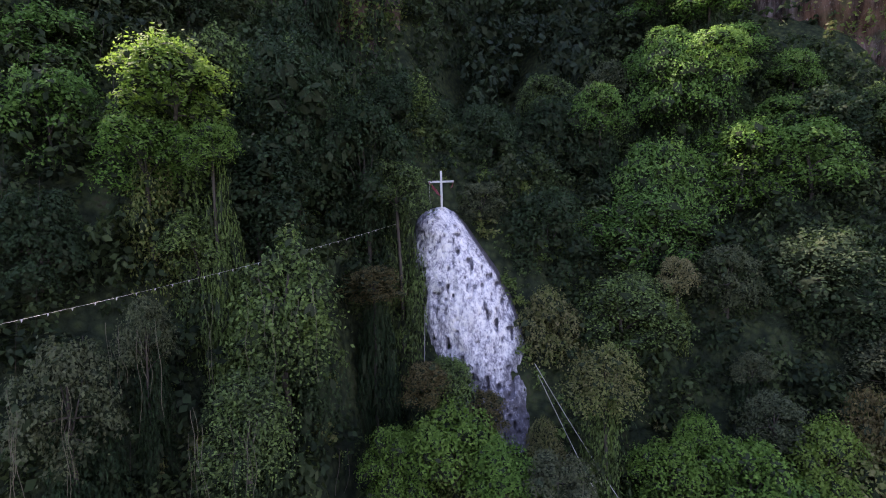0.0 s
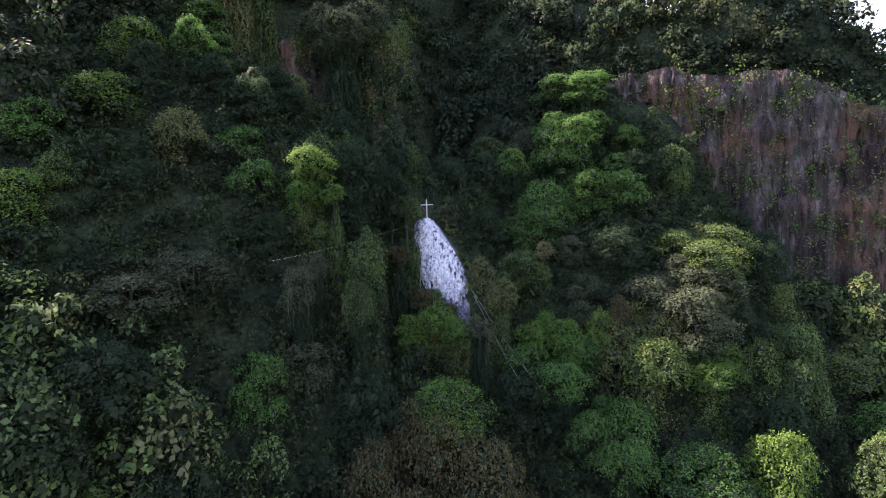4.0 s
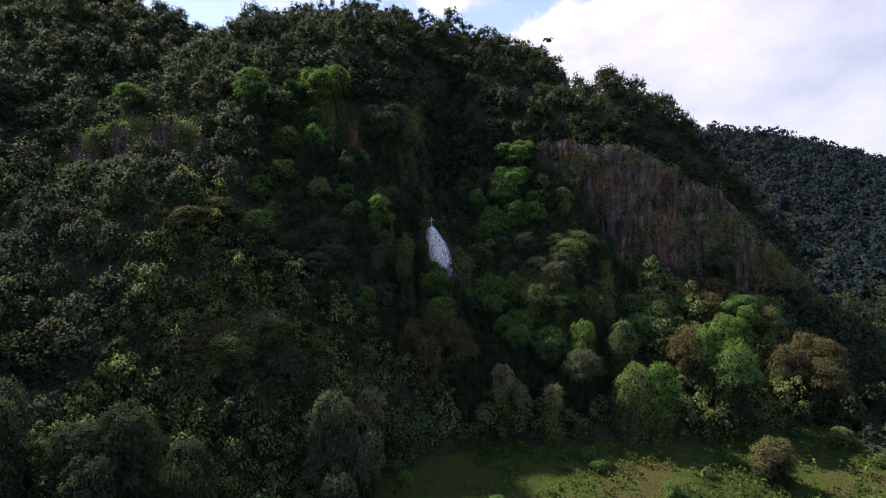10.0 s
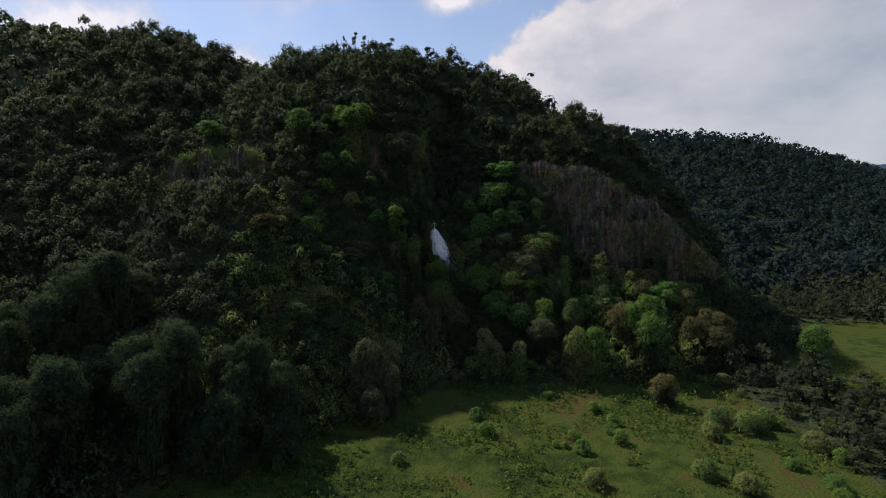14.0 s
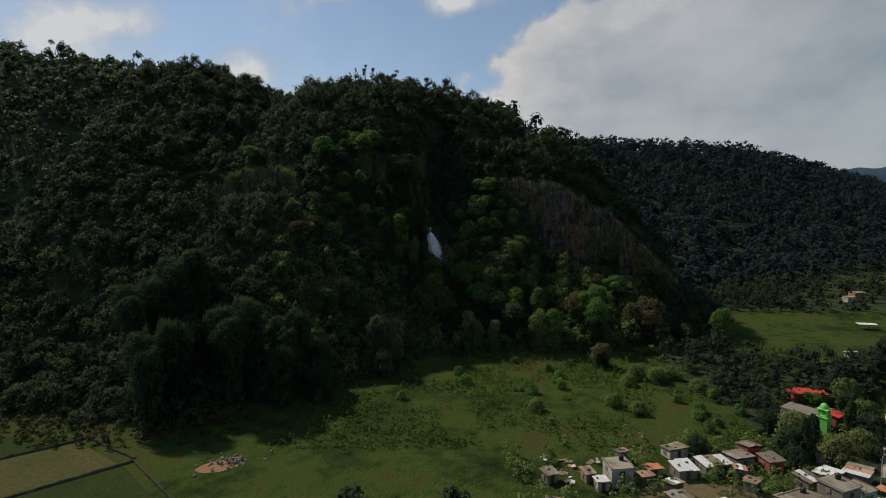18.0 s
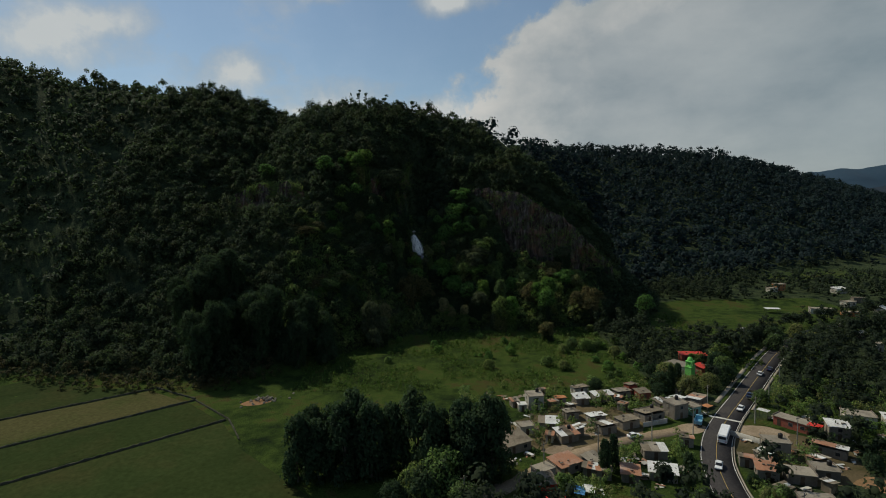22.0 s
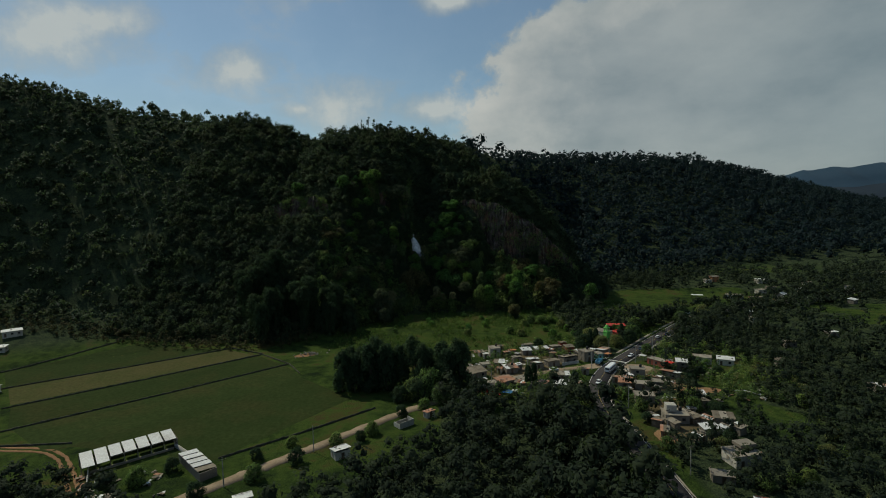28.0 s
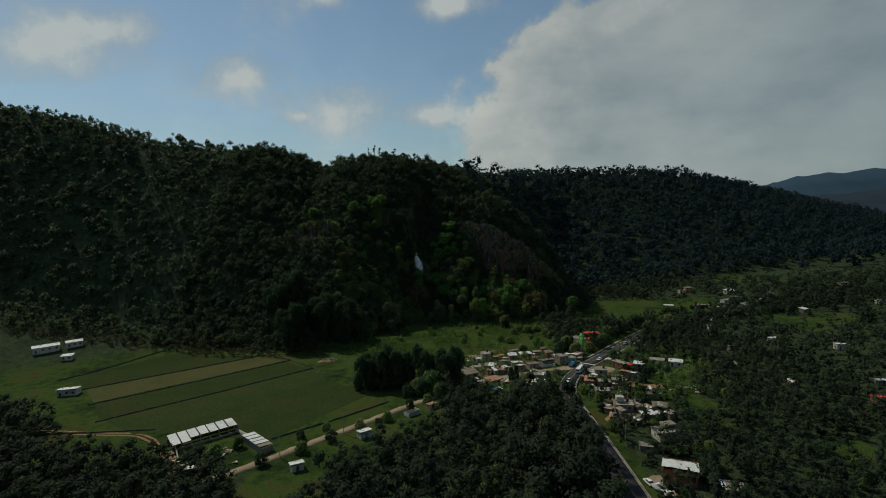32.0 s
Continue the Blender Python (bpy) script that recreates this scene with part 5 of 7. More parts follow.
rim, rng = scatter(-15, 14, 22, 47, 1.25, 16, lambda x, y: (x < np.interp(y, [30, 33, 35, 38, 41], [9, 0.5, -4.2, -5.8, -5.8])) | (x > np.interp(y, [30, 33, 35, 38, 41], [-9, 2.5, 3.8, 1.6, -0.5])) | (y > 42.2))
forest("rock_fringe", "grass and small ferns round the white rock", rim, rng.uniform(0.35, 1.05, len(rim)), 8, 110, 0.16, leaf_shrub, 69, base=0.0, sink=0.2, core=0)

fringe = [(x + o[0], float(prom_front(x)) + o[1]) for x in np.arange(33, 122, 1.5) for o in ((0.3 * math.sin(7 * x), 4.2 + 0.8 * math.sin(3 * x)), (0.9, 7.0 + math.sin(5 * x)))]
fringe += [(x, 65.6 + 0.8 * math.sin(4 * x)) for x in np.arange(-44, -9, 1.6)] + [(x, 33.8 + 2 * math.sin(x / 17) + 0.6 * math.sin(5 * x)) for x in np.arange(-120, -60, 1.8)]
rng = np.random.default_rng(27)
forest("cliff_edge_trees", "small trees and creepers leaning over the cliff edges", fringe, rng.uniform(1.6, 3.4, len(fringe)), 10, 330, 0.09, leaf_forest_shade, 76, base=0.0, sink=1.6, lobes=15, tiers=True)

# ---- roads and fields ----


def curve_points(pts, step=2.0):
    p = np.array(pts, float)
    seg = np.r_[0, np.cumsum(np.linalg.norm(np.diff(p, axis=0), axis=1))]
    s = np.arange(0, seg[-1], step)
    q = np.stack([np.interp(s, seg, p[:, i]) for i in range(2)], 1)
    for _ in range(12):
        q[1:-1] = 0.25 * q[:-2] + 0.5 * q[1:-1] + 0.25 * q[2:]
    return q


def offsets(q):
    t = np.gradient(q, axis=0)
    t /= np.linalg.norm(t, axis=1)[:, None]
    return np.stack([t[:, 1], -t[:, 0]], 1)


def ribbon(name, q, lo, hi, top, mat, thick=0.05, label="", category="road", jag=0.0, parent=None, dash=None):
    """A band along q from lo to hi metres to its right, its face top metres above the ground."""
    n = offsets(q)
    r = np.random.default_rng(len(q))
    a = q + n * (lo + jag * r.normal(size=len(q)))[:, None] if jag else q + n * lo
    b = q + n * (hi + jag * r.normal(size=len(q)))[:, None] if jag else q + n * hi
    za, zb = height(a[:, 0], a[:, 1]) + top, height(b[:, 0], b[:, 1]) + top
    z = np.maximum(za, zb)
    rows = [np.c_[a, z - thick - 0.3], np.c_[a, z], np.c_[b, z], np.c_[b, z - thick - 0.3]]
    v = np.stack(rows, 1).reshape(-1, 3)
    i = np.arange(len(q) - 1)
    if dash:
        i = i[(i // dash) % 2 == 0]
    f = np.concatenate([np.stack([i * 4 + k, i * 4 + k + 1, (i + 1) * 4 + k + 1, (i + 1) * 4 + k], 1) for k in range(3)])[:, ::-1]
    ob = new(name, mesh_np(name, v, f, mat))
    if parent is not None:
        ob.parent = parent
        return ob
    return tagged(ob, label, category, kind="structure")


HIGHWAY = curve_points([(87, -275), (86, -240), (85.5, -213), (84.5, -186), (83.3, -165), (84.5, -150), (89, -134.5), (96, -121), (106, -107.5), (119, -92), (132, -76), (157, -46), (178, -23), (205, -6), (250, 18), (300, 40), (420, 95), (600, 160)], 1.5)
road = ribbon("road", HIGHWAY, -3.95, 3.95, 0.1, asphalt, 0.1, "dark asphalt highway with pale lane lines")
ribbon("edge_line", HIGHWAY, -3.72, -3.56, 0.106, road_paint, 0.01, parent=road)
ribbon("edge_line", HIGHWAY, 3.56, 3.72, 0.106, road_paint, 0.01, parent=road)
ribbon("centre_line", HIGHWAY, -0.08, 0.06, 0.106, yellow_paint, 0.01, parent=road)
near_hw = HIGHWAY[HIGHWAY[:, 1] < -100]
ribbon("kerb", near_hw, 4.02, 4.3, 0.42, concrete, 0.4, "low white concrete kerb wall beside the highway", "kerb")
far_hw = HIGHWAY[(HIGHWAY[:, 1] > -100) & (HIGHWAY[:, 1] < -20)]
ribbon("pavement", far_hw, -6.6, -5.2, 0.2, concrete, 0.2, "narrow pale concrete pavement beside the highway", "pavement")
ribbon("pavement", far_hw, 4.2, 5.0, 0.25, concrete, 0.2, "narrow pale concrete pavement beside the highway", "pavement")
far2 = HIGHWAY[(HIGHWAY[:, 1] > -12) & (HIGHWAY[:, 1] < 60)]
ribbon("kerb", far2, -5.2, -4.8, 0.8, concrete, 0.4, "grey barrier along the far highway", "kerb")
bump_q = curve_points([(101.2, -105.6), (108.6, -110.9)], 0.5)
ribbon("speed_bump", bump_q, -0.45, 0.45, 0.17, road_paint, 0.05, "pale worn speed bump across the highway", "speed bump")
LANE = curve_points([(93, -113.5), (86, -116.5), (71, -121), (58, -128), (47, -134), (38, -143), (28, -150), (13, -162), (-1, -176.5), (-20, -196.5), (-36, -213.5), (-60, -238)], 1.5)
ribbon("dirt_road", LANE, -2.2, 2.2, 0.05, dirt_mat, 0.05, "pale rutted dirt lane between the houses", "road", jag=0.25)
TRACK = curve_points([(-150, -186), (-117, -190.5), (-102, -191), (-92, -196), (-82, -206), (-70, -219), (-60, -238)], 1.5)
track = ribbon("dirt_track", TRACK, -1.6, -0.5, 0.05, red_earth, 0.05, "two worn ruts of a farm track", "track", jag=0.12)
ribbon("rut", TRACK, 0.5, 1.6, 0.05, red_earth, 0.05, parent=track, jag=0.12)


def patch(name, cx, cy, rx, ry, mat, label, top=0.06, seed=0, turn=0.0):
    ang = np.linspace(0, 2 * np.pi, 48, endpoint=False)
    r = 1 + 0.55 * fbm(np.cos(ang) * 1.6 + seed, np.sin(ang) * 1.6 + seed * 2.3, seed, 3)
    ct, st = math.cos(turn), math.sin(turn)
    rings = []
    for k in (1.0, 0.66, 0.33, 0.02):
        ex, ey = np.cos(ang) * rx * r * k, np.sin(ang) * ry * r * k
        x, y = cx + ex * ct - ey * st, cy + ex * st + ey * ct
        rings.append(np.stack([x, y, height(x, y) + (top if k < 1 else -0.15)], 1))
    v = np.concatenate(rings)
    f = np.array([[k * 48 + i, k * 48 + (i + 1) % 48, (k + 1) * 48 + (i + 1) % 48, (k + 1) * 48 + i] for k in range(3) for i in range(48)])
    return tagged(new(name, mesh_np(name, v, f, mat)), label, "ground", kind="structure")


for n, (cx, cy, rx, ry, mat, lab, tn) in enumerate(((60, -112, 34, 20, yard_earth, "trampled earth and weeds between houses", 0.35), (112, -132, 22, 20, yard_earth, "trampled earth and weeds between houses", 0.2), (108, -172, 15, 22, yard_earth, "trampled earth and weeds between houses", 0),
                                              (111, -118, 9, 6.5, dirt_mat, "trodden dirt yard", -0.6), (124, -146, 12, 5, red_earth, "bare red earth clearing", -0.1), (92, -114.5, 6, 4.5, dirt_mat, "pale dirt verge at the junction", 0.4), (-49, -90, 7, 4, red_earth, "bare brown earth round a rubble heap", 0.4),
                                              (96, -186, 4, 6, red_earth, "bare red earth bank", 0), (97, -235, 5, 8, dirt_mat, "dusty parking ground", 0), (255, 34, 14, 3, red_earth, "reddish bare ground by far houses", 0.2), (62, -116, 7, 4, dirt_mat, "dusty courtyard", 0.3), (50, -127, 6, 3, dirt_mat, "dusty courtyard", 0.3), (90, -101, 5, 3, dirt_mat, "dusty courtyard", 0.3))):
    patch("bare_ground", cx, cy, rx, ry, mat, lab, 0.035 + 0.004 * n, n + 1, tn)


def field(name, corners, mat, label, top):
    a, b, c2, d = [np.array(p, float) for p in corners]
    s, t = np.meshgrid(np.linspace(0, 1, 40), np.linspace(0, 1, 30), indexing="ij")
    p = (a * (1 - s)[..., None] + b * s[..., None]) * (1 - t)[..., None] + (d * (1 - s)[..., None] + c2 * s[..., None]) * t[..., None]
    z = height(p[..., 0], p[..., 1]) + top + 0.05 * fbm(p[..., 0] / 2, p[..., 1] / 2, 8, 2)
    rim = (s == 0) | (s == 1) | (t == 0) | (t == 1)
    v = np.concatenate([p, np.where(rim, z - 0.3, z)[..., None]], -1).reshape(-1, 3)
    return tagged(new(name, mesh_np(name, v, grid_faces(40, 30), mat, None, True)), label, "field", kind="structure")


field("field", [(-129, -177), (-52, -105), (-38, -123), (-100, -196)], pasture, "smooth green pasture inside a field wall", 0.05)
field("field", [(-148, -156), (-72, -88.5), (-53, -104.5), (-130, -177)], pasture, "green pasture strip between stone walls", 0.06)
field("field", [(-169, -134), (-94, -76), (-73, -88.5), (-149, -155)], dry_field, "dry yellowish field strip between stone walls", 0.07)
field("field", [(-191, -111), (-150, -68), (-95, -75.5), (-170, -134)], pasture, "green pasture strip below the forest", 0.08)
field("field", [(-99, -190), (-40, -122), (-10, -150), (-42, -200)], pasture, "wide green pasture beside the lane", 0.04)


def stone_line(label, a, b, tall=0.65, wide=0.42):
    q = curve_points([a, ((a[0] + b[0]) / 2 + 0.6, (a[1] + b[1]) / 2 - 0.5), b], 0.9)
    n = offsets(q)
    r = np.random.default_rng(int(abs(a[0] * 7 + b[1])))
    rows = []
    for off, up in ((-0.5, -0.2), (-0.42, 0.75), (0.0, 1.0), (0.42, 0.75), (0.5, -0.2)):
        w = off * wide * (1 + 0.3 * r.normal(size=len(q)))
        z = np.maximum(height(q[:, 0], q[:, 1]), 0) + tall * up * (1 + 0.15 * r.normal(size=len(q)))
        rows.append(np.c_[q + n * w[:, None], z])
    v = np.stack(rows, 1).reshape(-1, 3)
    ob = new("field_wall", mesh_np("field_wall", v, grid_faces(len(q), 5)[:, ::-1], stone_wall))
    tagged(ob, label, "wall", "field walls")


for a, b in (((-195, -118), (-162, -69)), ((-169, -135), (-94, -75)), ((-148, -157), (-72, -88)), ((-129, -178), (-52, -105)), ((-94, -75), (-72, -87)), ((-72, -88), (-52, -105)), ((-52, -105), (-42, -120)), ((-150, -190), (-96, -187)), ((-42, -198), (0, -160))):
    stone_line("dark overgrown dry stone wall between fields", a, b)
for a, b in (((133, 8), (150, -12)), ((150, -12), (168, -8)), ((130, -35), (148, -18))):
    stone_line("pale low wall round the far pasture", a, b, 1.2, 0.4)

# ---- houses ----
BUILT = []


def window_at(parent, x, y, z, w, h, face):
    """A window in a wall: frame and pane. face 0: along x, 1: along y."""
    s = (w, 0.12, h) if face == 0 else (0.12, w, h)
    wd = part("window", boxes((x, y, z, s[0] + 0.16, s[1], s[2] + 0.16)), concrete, parent)
    g = (w, 0.15, h) if face == 0 else (0.15, w, h)
    pane = part("pane", boxes((x, y, z, *g)), glass_dark, wd)
    return pane


def house(x, y, w, d, h, turn, wall, roof, label, storeys=1, slab=None, tank=False, door=True, ruin=False, group="village houses", seed=0):
    rng = random.Random(int(x * 31 + y * 17) + seed)
    if group == "village houses":
        w, d, h = w * 0.84, d * 0.84, h * 0.84
    elif group == "houses across the valley":
        w, d, h = w * 0.75, d * 0.75, h * 0.8
    z = float(height(x, y))
    root = thing("house", (x, y, z), turn, label, "house", group)
    BUILT.append((x, y, max(w, d) * 0.62))
    th = 0.18
    for cx, cy, sx, sy in ((0, -d / 2 + th / 2, w, th), (0, d / 2 - th / 2, w, th), (-w / 2 + th / 2, 0, th, d - 2 * th), (w / 2 - th / 2, 0, th, d - 2 * th)):
        hh = h * rng.uniform(0.45, 1.0) if ruin else h
        part("wall", boxes((cx, cy, hh / 2 - 0.3, sx, sy, hh + 0.6), bevel=0.02), wall, root)
    if ruin:
        return root
    mat = slab or sheet_old
    if roof == "slab":
        part("roof", boxes((0, 0, h + 0.1, w + 0.5, d + 0.5, 0.2), bevel=0.03), mat, root, "flat concrete roof slab")
        for sx in (-1, 1):
            part("parapet", boxes((sx * (w / 2 + 0.1), 0, h + 0.32, 0.15, d + 0.4, 0.26)), block_wall, root)
        for k in range(4):
            sx, sy = (-1, 1)[k % 2], (-1, 1)[k // 2]
            part("rebar", boxes((sx * (w / 2 - 0.1), sy * (d / 2 - 0.1), h + 0.6, 0.06, 0.06, 0.8)), sheet_rust, root)
    elif roof == "gable":
        rise = d * 0.22
        for side in (-1, 1):
            bm = bmesh.new()
            m = Matrix.Translation((0, side * d * 0.27, h + rise * 0.5)) @ Matrix.Rotation(-side * math.atan2(rise, d / 2), 4, "X") @ Matrix.Diagonal((w + 0.5, d * 0.62, 0.1, 1))
            bmesh.ops.create_cube(bm, size=1.0, matrix=m)
            part("roof", bm, mat, root)
        part("ridge", boxes((0, 0, h + rise + 0.06, w + 0.5, 0.3, 0.12), bevel=0.02), mat, root)
    else:
        n = max(3, int(w / 1.9))
        rise = rng.uniform(0.06, 0.16) * rng.choice((-1, 1))
        step = (w + 0.6) / n
        for k in range(n):
            bm = bmesh.new()
            m = (Matrix.Translation((-w / 2 - 0.3 + step * (k + 0.5), rng.uniform(-0.15, 0.15), h + 0.16 + abs(rise) * d * 0.5 + 0.035 * (k % 2)))
                 @ Matrix.Rotation(rise + rng.uniform(-0.012, 0.012), 4, "X") @ Matrix.Rotation(rng.uniform(-0.012, 0.012), 4, "Y") @ Matrix.Diagonal((step * 1.04, d + rng.uniform(0.5, 1.1), 0.05, 1)))
            bmesh.ops.create_cube(bm, size=1.0, matrix=m)
            alt = mat
            if roof == "mixed":
                alt = rng.choice((sheet_old, sheet_old, sheet_rust, sheet_white, concrete))
            part("roof_sheet", bm, alt, root)
        part("gable_fill", boxes((0, d / 2 - 0.12, h + abs(rise) * d * 0.25, w - 0.1, 0.14, abs(rise) * d * 0.5 + 0.1)), wall, root)
        for k in range(rng.randint(1, 3)):
            bx, by = rng.uniform(-w / 2.4, w / 2.4), rng.uniform(-d / 3, d / 3)
            part("roof_weight", boxes((bx, by, h + 0.4 + abs(rise) * d * 0.6, rng.uniform(0.3, 0.9), rng.uniform(0.2, 0.4), 0.3), bevel=0.04), block_wall, root)
    per = h / storeys
    for s in range(storeys):
        zz = per * s + per * 0.55
        k = max(1, int(w / 3))
        for i in range(k):
            wx = -w / 2 + w * (i + 0.5) / k
            if s == 0 and door and i == 0:
                dr = part("door", boxes((wx, -d / 2, 1.0, 0.95, 0.12, 2.0), bevel=0.02), door_mat, root)
                part("handle", boxes((wx + 0.35, -d / 2 - 0.09, 1.0, 0.05, 0.06, 0.14)), concrete, dr)
            else:
                window_at(root, wx, -d / 2, zz, 1.0, 0.9, 0)
        for sx in (-1, 1):
            window_at(root, sx * w / 2, 0.3, zz, 0.9, 0.8, 1)
    if tank:
        bm = bmesh.new()
        bmesh.ops.create_cone(bm, cap_ends=True, segments=14, radius1=0.55, radius2=0.55, depth=1.0, matrix=Matrix.Translation((w * 0.25, d * 0.2, h + 0.75)))
        bmesh.ops.create_cone(bm, cap_ends=True, segments=14, radius1=0.55, radius2=0.22, depth=0.3, matrix=Matrix.Translation((w * 0.25, d * 0.2, h + 1.4)))
        part("water_tank", bm, black_plastic, root, "black plastic roof water tank")
    return root


W, B, R = white_wall, block_wall, red_wall
OLD, PALE, RUST, TILE = sheet_old, sheet_white, sheet_rust, tile_roof
GREY_LAB, PALE_LAB, RUST_LAB, SLAB_LAB = "low block house under weathered sheet roofing", "low house with a bright pale sheet roof", "low house under rusty sheet roofing", "block house with a flat concrete roof"
house(48, -97, 6, 6, 5.4, 8, W, "slab", "two-storey white house with a flat roof", 2, concrete, tank=True)
house(43.6, -99.5, 3, 3, 2.4, 8, W, "sheet", PALE_LAB, slab=PALE)
house(57, -94, 4.2, 3.2, 2.4, 10, B, "sheet", "small hut with an orange tile roof", slab=TILE)
house(64, -94, 5.5, 4.5, 2.7, 12, B, "sheet", PALE_LAB, slab=PALE)
house(72, -91.5, 8, 4.6, 2.7, 14, B, "mixed", GREY_LAB)
house(66, -84, 6.5, 4, 2.4, 20, W, "mixed", "tumbledown hut with patched roofing")
house(86, -90.5, 5, 4, 3.0, 15, R, "sheet", "small red-walled house under old sheets", slab=OLD)
house(79.5, -88.5, 6, 5, 2.6, 15, B, "mixed", RUST_LAB, slab=RUST)
house(84, -84.5, 4, 4, 3.4, 15, R, "sheet", "small red-walled house under old sheets", slab=OLD)
house(82, -107.5, 9, 6, 3.0, 22, B, "sheet", GREY_LAB, slab=OLD, tank=True)
house(91, -105.2, 6.5, 6, 5.4, 22, B, "slab", "two-storey grey house with an unplastered top", 2, concrete, tank=True)
house(97.0, -103.2, 4, 5, 3.2, 22, aqua_wall, "slab", "turquoise-walled shop house by the junction", slab=concrete)
house(101.5, -96.5, 7, 5, 3.2, 40, B, "mixed", GREY_LAB)
house(94.6, -97, 6, 4.5, 3.0, 30, B, "sheet", PALE_LAB, slab=PALE)
house(89, -98.5, 4.6, 4, 2.6, 24, B, "mixed", GREY_LAB)
house(50, -113, 7, 5, 2.6, -10, B, "mixed", GREY_LAB)
house(42.5, -116.5, 5, 4, 3.1, 15, W, "slab", "small whitewashed house with a flat roof", slab=concrete)
house(38, -126, 9, 7, 3.0, 28, B, "sheet", GREY_LAB, slab=OLD)
house(53.5, -121.2, 6.5, 5, 2.8, 20, B, "mixed", GREY_LAB, tank=True)
house(66, -116, 6, 5, 2.8, 20, B, "mixed", GREY_LAB)
house(73.5, -112.5, 7, 5, 2.8, 20, B, "sheet", GREY_LAB, slab=OLD)
house(65, -109.3, 6, 4, 2.6, 15, B, "sheet", PALE_LAB, slab=PALE)
house(58, -106, 5, 4, 2.6, 15, B, "mixed", RUST_LAB)
house(74.5, -131, 7, 5, 2.6, -5, B, "mixed", "ramshackle store under loose pale sheets", slab=PALE)
house(72.5, -142, 7.5, 5, 2.6, -18, B, "sheet", PALE_LAB, slab=PALE)
house(64.5, -142.5, 5, 5, 2.6, -15, B, "sheet", RUST_LAB, slab=RUST)
house(49.5, -138, 8, 6, 3.0, 30, B, "sheet", RUST_LAB, slab=RUST)
house(43.6, -141.4, 6, 4, 3.0, 30, W, "slab", SLAB_LAB, slab=concrete)
house(57, -136.5, 5, 4.4, 2.7, 30, B, "mixed", GREY_LAB)
house(30, -118.5, 6, 4.5, 2.7, 15, B, "mixed", GREY_LAB)
house(121.4, -114.6, 11, 4.6, 3.1, -56, R, "slab", "long red-walled house with a flat grey roof", slab=concrete)
house(129, -121.5, 6, 5, 4.6, -20, B, "sheet", "tall block building with a white roof", 2, PALE)
house(120, -131, 9, 4.4, 2.8, -40, B, "mixed", RUST_LAB, slab=RUST)
house(106, -131, 7, 5, 5.0, -12, B, "slab", "two-storey bare block house", 2, concrete, tank=True)
house(97.6, -141.5, 5.5, 5, 2.8, -20, B, "sheet", RUST_LAB, slab=RUST)
house(104, -143.6, 7, 5, 2.8, -15, B, "slab", SLAB_LAB, slab=concrete)
house(111, -142, 6, 5, 2.9, -15, B, "slab", SLAB_LAB, slab=concrete, tank=True)
house(142, -112, 9, 6, 3.6, -22, W, "slab", "wide pale house with a flat roof", slab=concrete)
house(151, -115, 8, 5, 3.2, -25, W, "sheet", PALE_LAB, slab=PALE)
house(100, -156, 8, 6, 3.0, -8, B, "slab", SLAB_LAB, slab=concrete)
n5 = house(104, -174, 9, 7, 3.4, -6, B, "slab", "flat-roofed house with a small upper room", slab=concrete, tank=True)
part("upper_room", boxes((-1.5, 0.5, 4.5, 3.2, 3, 2.2), bevel=0.03), white_wall, n5)
house(118.5, -177, 7, 5, 3.0, -15, B, "mixed", GREY_LAB)
house(110.5, -184, 6, 4, 2.6, 5, B, "sheet", PALE_LAB, slab=PALE)
low = house(110.5, -202.5, 9.5, 7, 4.0, 12, W, "slab", "isolated pale house with a broad flat roof", slab=concrete)
part("upper_slab", boxes((1.8, 1.2, 4.8, 5, 3.6, 0.9), bevel=0.04), concrete, low)
house(100.5, -212, 6.5, 4, 2.4, -14, B, "slab", "low bare block outbuilding", slab=block_wall)
house(103.5, -232, 12, 8.5, 5.2, -24, R, "sheet", "red-walled workshop under a big pale roof", slab=PALE)
house(114.5, -241, 8, 5, 3.0, -20, B, "mixed", GREY_LAB)
house(-5, -197, 5.6, 4.6, 2.8, 36, W, "sheet", "small white roadside house with a pale roof", slab=PALE)
house(11.8, -175.5, 7, 4.6, 2.8, 42, W, "sheet", "roofless crumbling white ruin by the lane", ruin=True)
house(-24, -222, 5, 4, 2.5, 30, W, "sheet", PALE_LAB, slab=PALE)
house(-61, -223, 6, 4, 2.5, 20, B, "mixed", GREY_LAB)
house(20, -168.5, 4, 3, 2.3, 40, W, "sheet", "tiny white shed with rusty roof", ruin=False, slab=RUST)
house(170, -1.5, 4.4, 3, 2.4, 5, W, "sheet", "small pale farm hut in the pasture", slab=PALE)
for x, y, w, d, h, tn, wl, rf, sl, lab in ((238, 41, 15, 6, 3.8, -20, W, "slab", concrete, "long pale flat-roofed house across the pasture"), (249, 33, 11, 5, 3.0, -18, tile_roof, "slab", concrete, "wide orange-walled house with flat roof"),
                                        (271, 39, 9, 7, 4.0, 40, W, "gable", PALE, "pale house under a gabled sheet roof"), (291, 99, 12, 7, 4.0, 10, W, "sheet", PALE, PALE_LAB), (258, 113, 9, 7, 6.0, 5, TILE, "slab", concrete, "tall orange-walled house under the hill"),
                                        (250, 108, 8, 6, 3.6, 5, W, "slab", concrete, SLAB_LAB), (207, -38, 5, 4, 4.6, 10, W, "slab", concrete, "narrow pale house by the far road"), (219, -15, 9, 4, 3.0, 30, B, "sheet", PALE, PALE_LAB)):
    house(x, y, w, d, h, tn, wl, rf, lab, 2 if h > 5 else 1, sl, group="houses across the valley")
